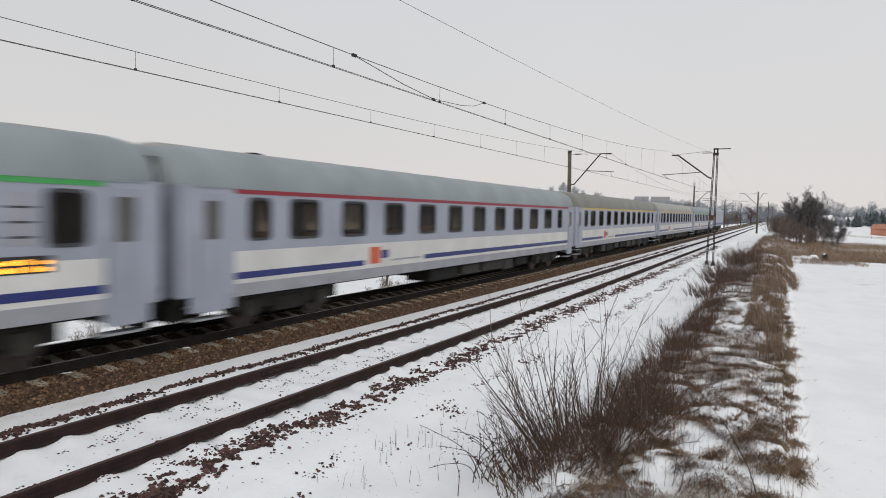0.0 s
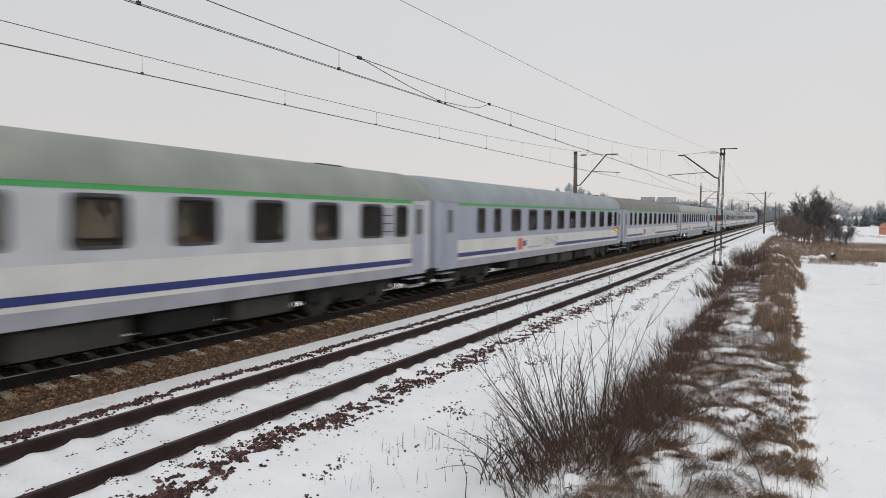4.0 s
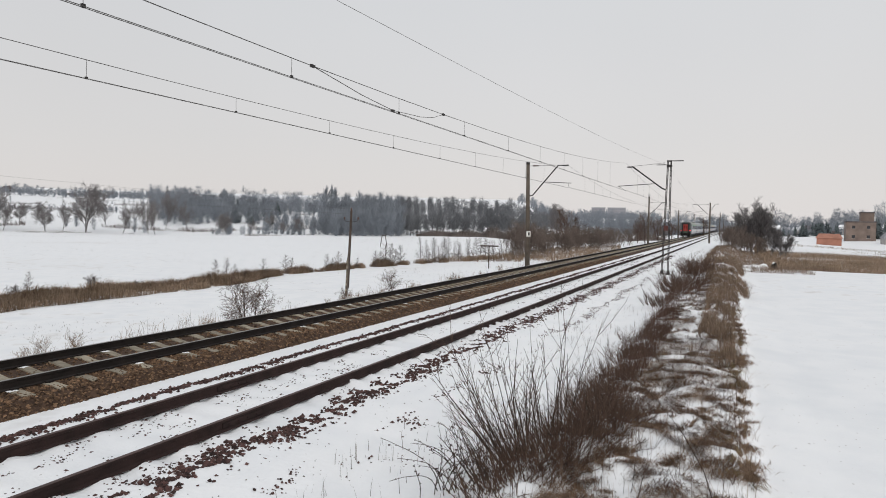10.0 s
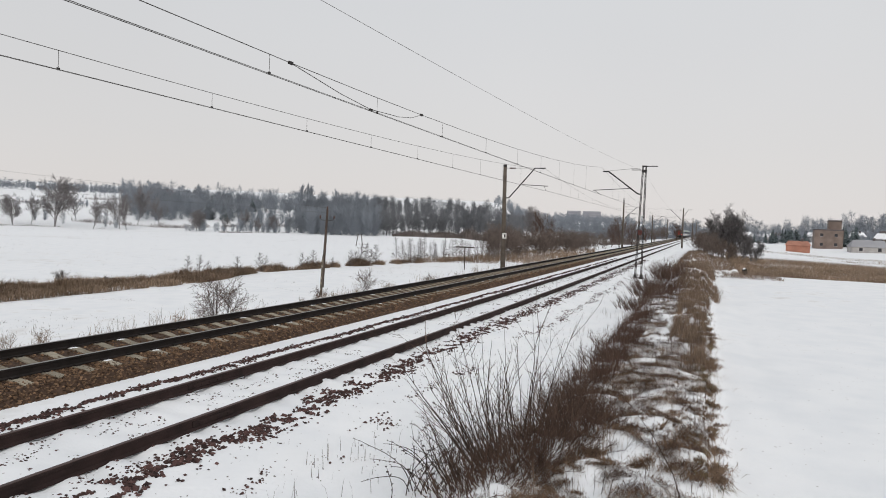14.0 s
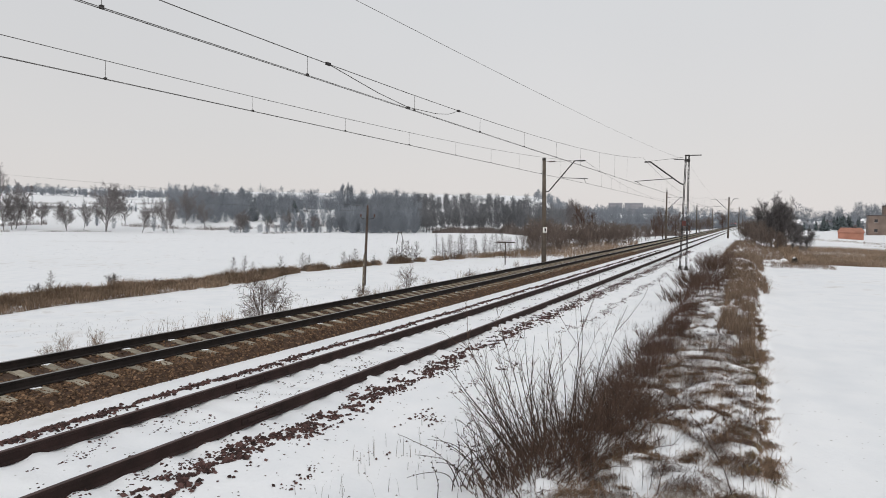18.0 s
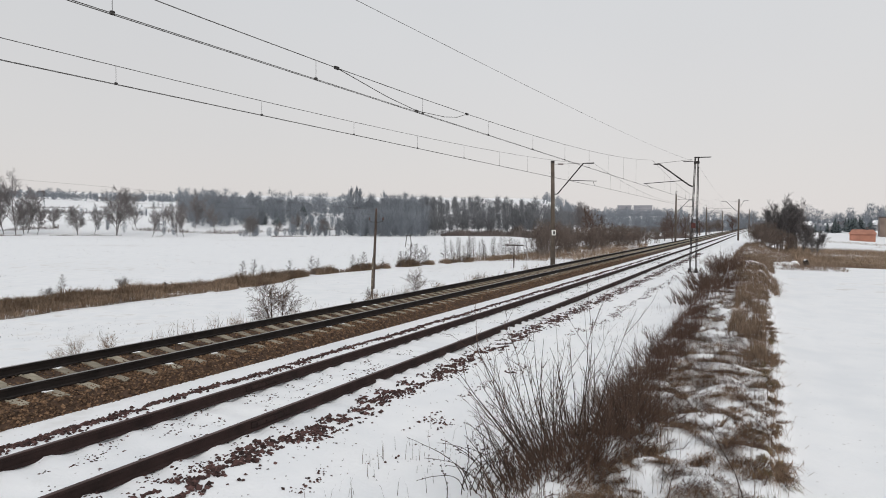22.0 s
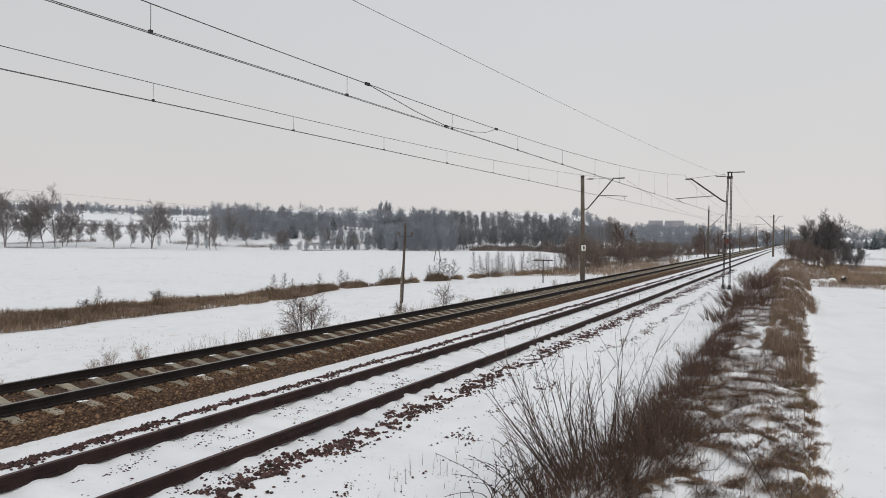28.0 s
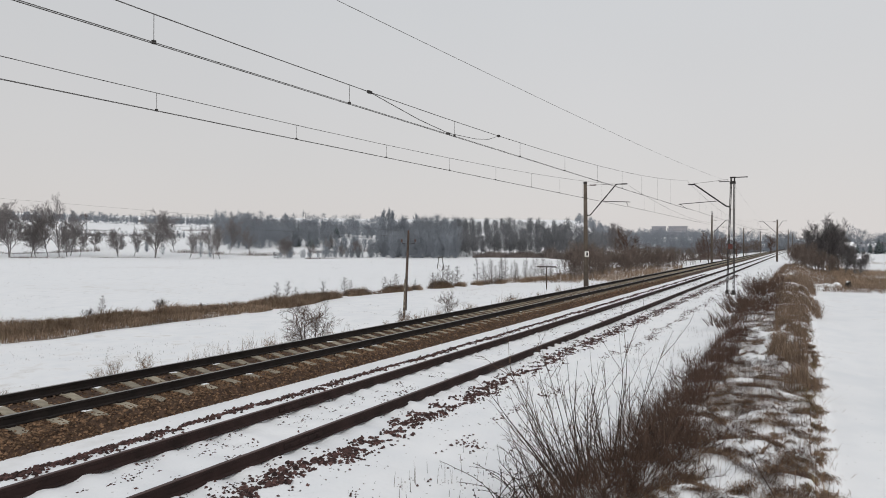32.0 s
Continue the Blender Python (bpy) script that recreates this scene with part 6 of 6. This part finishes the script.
# the big leafless bush at the foot of the bank, and its smaller neighbours
def fan_bush(label, x, y, stems, height, reach, seed, base=0.45, lean=(-0.15, 0.0), thick=1.0, wander=0.08):
    r_ = random.Random(seed)
    bush = thing("bush", label, "bush", (x, y, ground_z(x, y)), "bushes on the bank")
    fine = Sticks()
    for _ in range(stems):
        main = Sticks() if stems < 45 else fine
        a, o = r_.uniform(0, 6.283), r_.random() ** 0.6
        p = Vector((math.cos(a) * base * r_.random(), math.sin(a) * base * 1.5 * r_.random(), -0.05))
        d = Vector((math.cos(a) * o * reach + lean[0], math.sin(a) * o * reach + lean[1], 1.0)).normalized()
        length = height * r_.uniform(0.45, 1.08)
        pts, e = [p.copy()], d.copy()
        for _k in range(6):
            e = (e + Vector((r_.gauss(0, wander), r_.gauss(0, wander), 0.03))).normalized()
            p = p + e * length / 6
            pts.append(p.copy())
        main.twig(pts, r_.uniform(0.0050, 0.0105) * thick, 0.0018 * thick, 4)
        if stems < 45:
            part("stem", main.mesh("stem", M_BARK), None, bush)
        for _k in range(r_.randint(2, 6)):
            i = r_.randint(1, 5)
            q = pts[i].lerp(pts[i + 1], r_.random())
            g = ((pts[i + 1] - pts[i]).normalized() + Vector((r_.gauss(0, 0.42), r_.gauss(0, 0.42), r_.gauss(0.1, 0.25)))).normalized()
            ll = length * r_.uniform(0.12, 0.38)
            tw = [q, q + g * ll * 0.5 + Vector((0, 0, 0.01)), q + g * ll + Vector((0, 0, ll * 0.12))]
            fine.twig(tw, 0.0034 * thick, 0.0012 * thick, 3)
            for _j in range(2):
                s = tw[1].lerp(tw[2], r_.random())
                g2 = (g + Vector((r_.gauss(0, 0.6), r_.gauss(0, 0.6), r_.gauss(0.1, 0.3)))).normalized()
                fine.twig([s, s + g2 * ll * 0.35], 0.0021 * thick, 0.0009 * thick, 3)
    part("crown", fine.mesh("crown", M_TWIG), None, bush)
    return bush


fan_bush("big leafless bush with stems fanning from the bank", -2.45, 8.2, 30, 1.62, 0.50, 1, 0.28, (-0.42, 0.0), 1.3)
fan_bush("leafless bush with tall upright dark stems", -2.18, 8.7, 13, 1.68, 0.32, 2, 0.22, (-0.05, 0.0), 1.25)
fan_bush("leafless bush with a few long slender stems", -2.50, 7.4, 14, 1.00, 0.80, 3, 0.30, (-0.30, 0.0), 1.1)
fan_bush("sparse leafless shoots standing in the snowy bank", -1.25, 7.0, 9, 0.95, 0.30, 23, 0.45, (-0.05, 0.0), 0.55)
fan_bush("sparse leafless shoots standing in the snowy bank", -1.55, 9.6, 10, 1.0, 0.30, 24, 0.5, (0.0, 0.0), 0.55)
BRUSH = ((-2.30, 6.9, 0.30), (-2.18, 7.4, 0.42), (-1.95, 10.7, 0.46), (-1.90, 11.7, 0.44), (-2.05, 7.9, 0.52), (-1.90, 8.4, 0.58), (-1.72, 8.9, 0.56), (-1.62, 9.5, 0.50), (-1.60, 10.3, 0.44), (-1.72, 11.4, 0.36), (-1.80, 12.6, 0.38), (-1.88, 13.9, 0.36), (-1.80, 15.2, 0.40), (-1.98, 16.8, 0.30))
for k, (x, y, h) in enumerate(BRUSH):
    near_ = y < 10.8
    fan_bush("dense low brown brush along the foot of the bank", x, y, (105 if k % 3 else 150) if near_ else 100, h * (1.12 if k % 2 else 0.86), 1.05, 40 + k, 0.40 + 0.010 * y, (-0.06, 0.0), 0.75, 0.17)
for k, (x, y) in enumerate(((-2.05, 7.1), (-1.85, 7.6), (-1.65, 8.1), (-1.45, 8.7), (-1.35, 9.4), (-1.30, 10.2), (-1.85, 10.2), (-1.75, 11.2))):
    fan_bush("low dark tangle of twigs under the bushes", x, y, 120, 0.34, 1.6, 100 + k, 0.50, (0.05, 0.0), 0.75, 0.26)
for k, (x, y, h, n_) in enumerate(((-2.3, 27.0, 0.55, 110), (-2.1, 30.5, 0.70, 130), (-2.2, 34.5, 0.80, 140), (-1.7, 38.0, 0.80, 140), (-1.9, 42.0, 0.80, 130))):
    fan_bush("brown leafless bush near the mast", x, y, n_ + 40, h, 0.95, 60 + k, 0.9, (-0.1, 0.0), 1.7, 0.16)
fan_bush("brown leafless bush past the mast", -2.2, 62.0, 80, 0.9, 0.7, 12, 2.0)


# the dark bramble whose canes arch over the ditch snow, a few curled leaves still on them
M_LEAF = material("withered_dark_leaf", (0.045, 0.028, 0.026), 0.8, 0, 0.35, 6, 40, 0.1, per_island=0.4)


def bramble(label, x, y, canes, seed):
    r_ = random.Random(seed)
    bush = thing("bramble", label, "bramble", (x, y, ground_z(x, y)), "bushes on the bank")
    leaf = Soup()
    for _ in range(canes):
        a = r_.uniform(0, 6.283)
        p = Vector((r_.gauss(0, 0.16), r_.gauss(0, 0.22), -0.04))
        e = Vector((math.cos(a) * 0.30, math.sin(a) * 0.30, 1.0)).normalized()
        length = r_.uniform(0.45, 1.0)
        pts = [p.copy()]
        for _k in range(9):
            e = (e + Vector((math.cos(a) * 0.09 + r_.gauss(0, 0.13), math.sin(a) * 0.09 + r_.gauss(0, 0.13), -0.08))).normalized()
            p = p + e * length / 9
            pts.append(p.copy())
        cane = Sticks()
        cane.twig(pts, 0.0062, 0.0028, 4)
        part("cane", cane.mesh("cane", M_BARK), None, bush)
        for _k in range(r_.randint(2, 6)):
            q = pts[r_.randint(3, 9)]
            u = Vector((r_.gauss(0, 1), r_.gauss(0, 1), r_.gauss(-0.2, 0.6))).normalized() * r_.uniform(0.02, 0.045)
            w = u.orthogonal().normalized() * r_.uniform(0.008, 0.016)
            up_ = u.cross(w).normalized() * 0.008
            leaf.add([tuple(q), tuple(q + u * 0.5 + w + up_), tuple(q + u), tuple(q + u * 0.5 - w + up_), tuple(q + u * 0.5 - up_)], [(0, 1, 4), (1, 2, 4), (2, 3, 4), (3, 0, 4)])
    part("leaves", leaf, M_LEAF, bush, "withered dark leaves")
    return bush


bramble("dark bramble canes arching over the ditch snow", -2.98, 7.75, 22, 81)
bramble("dark bramble canes arching over the ditch snow", -2.80, 7.1, 20, 82)
bramble("dark bramble canes tangled in the brush", -2.60, 8.3, 14, 83)

# one long bare stalk that leans over the bank
stalk = thing("bare_stalk", "long bare stalk leaning over the snowy bank", "stalk", (-0.08, 7.1, ground_z(-0.08, 7.1)))
st = Sticks()
st.twig([Vector((0, 0, -0.05)), Vector((-0.12, 0.05, 0.30)), Vector((-0.32, 0.12, 0.62)), Vector((-0.55, 0.2, 0.88)), Vector((-0.74, 0.25, 1.04))], 0.0055, 0.0025, 5)
part("stem", st.mesh("stem", M_BARK), None, stalk)
st = Sticks()
for k, (bx_, bz_) in enumerate(((-0.32, 0.62), (-0.55, 0.88), (-0.74, 1.04))):
    st.twig([Vector((bx_, 0.12 + 0.06 * k, bz_)), Vector((bx_ - 0.02 - 0.05 * k, 0.12 + 0.06 * k, bz_ + 0.12))], 0.0026, 0.0012, 3)
part("side_twigs", st.mesh("side_twigs", M_BARK), None, stalk)


# single large tufts on the near bank
def grass_tuft(seed):
    r_ = random.Random(seed)
    tuft = thing("grass_tuft", "shaggy brown grass tuft on the snowy bank", "grass tuft", group="tufts on the bank")
    v, f = [], []
    lean = r_.uniform(0, 6.283)
    for _ in range(260):
        a, o = lean + r_.gauss(0, 1.1), r_.random()
        ca, sa = math.cos(a), math.sin(a)
        b0 = Vector((r_.gauss(0, 0.10), r_.gauss(0, 0.05), -0.02))
        ln, w = r_.uniform(0.06, 0.19), 0.0028
        side = Vector((-sa, ca, 0)) * w
        mid_ = b0 + Vector((ca * ln * 0.38, sa * ln * 0.38, ln * r_.uniform(0.15, 0.5)))
        tip = b0 + Vector((ca * ln * r_.uniform(0.6, 0.95), sa * ln * r_.uniform(0.6, 0.95), ln * r_.uniform(-0.15, 0.3)))
        k = len(v)
        v += [b0 - side, b0 + side, mid_ + side, mid_ - side, tip]
        f += [(k, k + 1, k + 2, k + 3), (k + 3, k + 2, k + 4)]
    tagged(part("blade_mass", mesh_of("blade_mass", v, f, M_GRASS), None, tuft), kind="stuff")
    return tuft


r_ = random.Random(404)
tuft_a, tuft_b = grass_tuft(1), grass_tuft(2)
for i in range(124):
    x, y = r_.uniform(-1.5, -0.10), 5.4 + 9 * r_.random() ** 1.6
    if i > 62:
        x, y = r_.uniform(0.04, 0.24), 5.0 + 17 * r_.random() ** 1.3
    m = pose(x, y, ground_z(x, y), r_.uniform(-8, 8), r_.uniform(-8, 8), r_.uniform(0, 360))
    src = tuft_a if i % 2 else tuft_b
    ob = src if i < 2 else copy_thing(src, m)
    if i < 2:
        src.matrix_basis = m
    k = r_.uniform(0.6, 1.25)
    ob.scale = (k, k, k * r_.uniform(0.6, 1.0))


# ---- buildings ----
M_ORANGE = material("orange_brick_render", (0.39, 0.185, 0.130), 0.9, 0, 0.15, 0.5, 8, 0.2)
M_PLASTER = material("brownish_plaster", (0.215, 0.165, 0.140), 0.9, 0, 0.2, 0.4, 8, 0.2, per_object=0.25)
M_PALE = material("pale_plaster", (0.42, 0.40, 0.385), 0.9, 0, 0.2, 0.4, 8, 0.2, per_object=0.2)
M_TILE = material("brown_roof_tiles", (0.105, 0.088, 0.087), 0.9, 0, 0.3, 0.5, 8, 0.3)
M_HOLE = material("dark_window", (0.03, 0.03, 0.035), 0.3, 0, 0.2, 1, 8, 0)
# windows of the far blocks: haze painted in as a pale grey
M_SLAB_DARK = material("hazy_grey_window", (0.27, 0.27, 0.30), 0.6, 0, 0.1, 0.1, 3, 0.0)
M_SLAB = material("grey_panel_block", (0.34, 0.34, 0.36), 0.9, 0, 0.15, 0.1, 3, 0.1)


def house(label, az, r, w, d, h, rise, wall, roof, turn=0.0, storeys=2, bays=3, flat=False):
    x, y = spot(az, r)
    hs = thing("house", label, "house", (x, y, ground_z(x, y) - 0.4), "houses in the valley")
    hs.rotation_euler = (0, 0, radians(-az + turn))
    part("wall", Soup().box(-w / 2, w / 2, -d / 2, d / 2, 0, h), wall, hs)
    if flat:
        part("roof", Soup().bevel_box(-w / 2 - 0.2, w / 2 + 0.2, -d / 2 - 0.2, d / 2 + 0.2, h, h + rise, 0.15), roof, hs)
    else:
        o = 0.5
        s = Soup()
        s.add([(-w / 2 - o, -d / 2 - o, h - 0.2), (w / 2 + o, -d / 2 - o, h - 0.2), (w / 2 + o, d / 2 + o, h - 0.2), (-w / 2 - o, d / 2 + o, h - 0.2), (-w / 2 - o * 0.2 + w * 0.1, 0, h + rise), (w / 2 + o * 0.2 - w * 0.1, 0, h + rise)], [(0, 1, 5, 4), (2, 3, 4, 5), (1, 2, 5), (3, 0, 4), (3, 2, 1, 0)])
        rf = part("roof", s, roof, hs)
        part("chimney", Soup().box(w * 0.12, w * 0.12 + 0.8, -0.4, 0.4, h + rise * 0.3, h + rise + 0.9), M_TILE, rf)
    for k in range(storeys):
        for j in range(bays):
            px = -w / 2 + w * (j + 0.5) / bays
            z0 = h * (k + 0.35) / storeys
            wn_ = part("window", Soup().box(px - 0.6, px + 0.6, -d / 2 - 0.03, -d / 2 + 0.02, z0, z0 + 1.3), M_HOLE, hs)
            part("sill", Soup().box(px - 0.7, px + 0.7, -d / 2 - 0.1, -d / 2, z0 - 0.1, z0), M_PALE, wn_)
    return hs


house("low orange building with a shallow roof in the snow", 6.45, 285, 7.9, 7, 3.1, 1.5, M_ORANGE, M_ORANGE, 0, 1, 0)
house("brown plastered house with a tower-like upper floor", 8.35, 345, 11.0, 9, 8.2, 0.5, M_PLASTER, M_TILE, 6, 2, 2, True)
house("square upper storey of a brown plastered house", 8.75, 352, 5.0, 6, 12.0, 0.6, M_PLASTER, M_TILE, 6, 1, 1, True)
house("grey-roofed shed beside the brown house", 10.9, 320, 13, 8, 2.8, 2.6, M_PALE, M_SLAB, 12, 1, 2)
house("pale house with a snowy roof", 7.5, 470, 8, 8, 4.0, 2.4, M_PALE, M_SNOW, -10, 2, 2)
house("house with an ochre wall and snowy roof", 3.6, 720, 9, 8, 3.4, 2.0, M_PLASTER, M_SNOW, 14, 2, 3)
rnd = random.Random(8)
for az, r, wall, roof in ((10.2, 470, M_PALE, M_SNOW), (11.8, 430, M_PLASTER, M_SNOW), (4.8, 600, M_PALE, M_SNOW), (6.2, 640, M_PLASTER, M_SNOW), (9.2, 620, M_PALE, M_SNOW), (2.2, 560, M_PLASTER, M_TILE), (-1.2, 620, M_PALE, M_SNOW), (-3.0, 560, M_PALE, M_SNOW), (-4.0, 640, M_PLASTER, M_SNOW), (-5.6, 590, M_PALE, M_TILE), (0.4, 600, M_PALE, M_SNOW), (1.1, 640, M_PLASTER, M_SNOW),
                          (12.6, 520, M_PALE, M_SNOW), (14.0, 480, M_PLASTER, M_SNOW)):
    house("village house on the far slope", az, r, rnd.uniform(7, 10), 7, rnd.uniform(3.0, 4.5), rnd.uniform(2.2, 3.0), wall, roof, rnd.uniform(-25, 25), 2, 3)
for k in range(34):
    az = -2.0 + 16.5 * (k + rnd.random()) / 34
    house("village house among trees on the far slope", az, rnd.uniform(560, 860), rnd.uniform(7, 11), 8, rnd.uniform(3.0, 4.6), rnd.uniform(2.4, 3.6), (M_PALE, M_PLASTER, M_SLAB)[k % 3], (M_TILE, M_SNOW, M_TILE, M_SLAB)[k % 4], rnd.uniform(-30, 30), 2, 3)
house("large house with a faded red hipped roof on the crest", -43.6, 470, 12, 10, 5.2, 4.6, M_PLASTER, material("faded_red_tiles", (0.20, 0.125, 0.125), 0.9, 0, 0.25, 0.5, 8, 0.3), 5, 2, 4)
for az, r in ((-59.5, 640), (-57.6, 660), (-55.9, 650), (-53.8, 655), (-52.0, 640), (-50.0, 650), (-61.5, 650), (-39.5, 470), (-36.6, 460), (-34.2, 470), (-42.1, 520), (-37.8, 520)):
    house("house with a dark roof on the hill crest", az, r + 30, rnd.uniform(6, 8), 7, rnd.uniform(2.2, 3.0), rnd.uniform(1.8, 2.6), M_PALE if rnd.random() < 0.6 else M_SLAB, M_TILE if rnd.random() < 0.75 else M_SNOW, rnd.uniform(-25, 25), 1, 3)


def block(az, r, w, h):
    x, y = spot(az, r)
    b = thing("apartment_block", "long grey panel-built apartment block far away", "apartment block", (x, y, ground_z(x, y) - 2), "apartment blocks")
    b.rotation_euler = (0, 0, radians(-az))
    part("wall", Soup().box(-w / 2, w / 2, -6, 6, 0, h), M_SLAB, b)
    part("roof", Soup().box(-w / 2 - 0.3, w / 2 + 0.3, -6.3, 6.3, h, h + 0.8), M_SLAB, b)
    for k in range(5):
        for j in range(9):
            px = -w / 2 + w * (j + 0.5) / 9
            part("window", Soup().box(px - 1.1, px + 1.1, -6.06, -5.95, h * (k + 0.3) / 5, h * (k + 0.3) / 5 + 1.6), M_SLAB_DARK, b)


block(-10.35, 1000, 19, 34.5 - ground_z(*spot(-10.35, 1000)))
block(-8.9, 1000, 25, 34.5 - ground_z(*spot(-8.9, 1000)))

# snow heap and dark stump at the end of the field
M_STUMP = material("black_rotten_stump", (0.03, 0.026, 0.024), 0.9, 0, 0.3, 4, 30, 0.4)
x0, y0 = spot(2.9, 60)
stump = thing("stump", "dark rotten stump with a snow cap", "stump", (x0, y0, ground_z(x0, y0)))
s = Soup()
for k in range(9):
    a = k * 0.7
    s.rod((math.cos(a) * 0.2, math.sin(a) * 0.16, -0.2), (math.cos(a) * 0.12, math.sin(a) * 0.1, 0.4 + 0.16 * math.sin(k * 2.1)), 0.11, 0.07, 6)
part("wood", s, M_STUMP, stump)
part("snow_cap", Soup().bevel_box(-0.15, 0.08, -0.14, 0.1, 0.46, 0.57, 0.04), M_SNOW, stump)
for k, (az, r, w, h) in enumerate(((1.5, 61, 0.6, 0.30), (2.15, 62, 0.5, 0.38), (0.9, 60, 0.5, 0.22), (1.85, 60.5, 0.4, 0.25))):
    x, y = spot(az, r)
    rr_ = random.Random(k)
    v = [(0, 0, h)]
    f = []
    for ring, (q, z) in enumerate(((0.45, h * 0.8), (0.8, h * 0.35), (1.0, -0.15))):
        for i in range(10):
            a = i * 0.628
            v.append((math.cos(a) * w * q * rr_.uniform(0.85, 1.15), math.sin(a) * w * 0.7 * q, z * rr_.uniform(0.8, 1.1)))
    f += [(0, 1 + i, 1 + (i + 1) % 10) for i in range(10)]
    for ring in (0, 1):
        f += [(1 + ring * 10 + i, 11 + ring * 10 + i, 11 + ring * 10 + (i + 1) % 10, 1 + ring * 10 + (i + 1) % 10) for i in range(10)]
    heap = new("snow_mound", mesh_of("snow_mound", v, f, M_SNOW, True))
    heap.location = (x, y, ground_z(x, y))
    tagged(heap, "heap of pushed-up snow at the field's end", "snow mound", "snow mounds")

# twin-legged frame out in the snowy field
fx, fy = spot(-28.2, 150)
frame_pole = thing("field_frame", "thin dark A-frame of two poles in the snowy field", "pole frame", (fx, fy, ground_z(fx, fy)))
part("pole", Soup().path([(-0.9, 0, -0.3), (-0.35, 0, 2.7)], 0.09, 6), M_WOOD_POLE, frame_pole)
part("pole", Soup().path([(0.9, 0, -0.3), (0.35, 0, 2.7)], 0.09, 6), M_WOOD_POLE, frame_pole)
part("crossbar", Soup().path([(-0.5, 0, 2.5), (0.5, 0, 2.5)], 0.05, 6), M_WOOD_POLE, frame_pole)

# T-shaped post by the stream
tx, ty = spot(-19.3, 72)
t_post = thing("t_post", "dark T-shaped wooden post in the snow by the stream", "post", (tx, ty, ground_z(tx, ty)))
part("post", Soup().path([(0, 0, -0.3), (0, 0, 2.4)], 0.06, 6), M_WOOD_POLE, t_post)
part("crossbar", Soup().bevel_box(-1.05, 1.05, -0.06, 0.06, 2.34, 2.48, 0.02), M_WOOD_POLE, t_post)


# ---- what moves ----
LINE_Y = np.arange(-420.0, 1500.0, 2.0)
LINE_S = np.concatenate([[0.0], np.cumsum(np.hypot(np.diff(LINE_Y), np.diff(bend(LINE_Y))))]) - 420.0


def on_line(s):
    """The pose of a vehicle whose middle has come s metres along the far track."""
    y = float(np.interp(s, LINE_S, LINE_Y))
    turn = -math.degrees(math.atan(max(y - BEND, 0.0) / RADIUS))
    return pose(T2 + float(bend(y)), y, T2_Z + float(rise(y)), math.degrees(math.atan(0.0052)) * float(smooth(5, 35, y)), 0, turn)


def run(t):
    """The joint between the last coach and the one before it, metres along the line."""
    return -96.8 + 27.7 * t + 0.27 * t * t + float(np.interp(t, [0, 1, 2, 3], [-0.1, 0.1, -0.2, 0.15]))


def motions():
    times = [0.0, 0.5, 1.0, 1.5, 2.0, 2.5, 3.0, 3.5, 4.0, 5.0, 6.0, 7.0, 8.0, 9.0, 10.0, 11.0, 12.0, 13.0, 14.0, 15.0, 16.0, 17.0, 18.0, 20.0, 22.0, 24.0, 26.0, 28.0, 30.0, 32.0]
    for k, car in enumerate(COACHES):
        walk(car, [(t, on_line(run(t) + (k - 0.5) * CAR_PITCH)) for t in times])
    walk(ENGINE, [(t, on_line(run(t) + 8.0 * CAR_PITCH + 10.6)) for t in times])


motions()
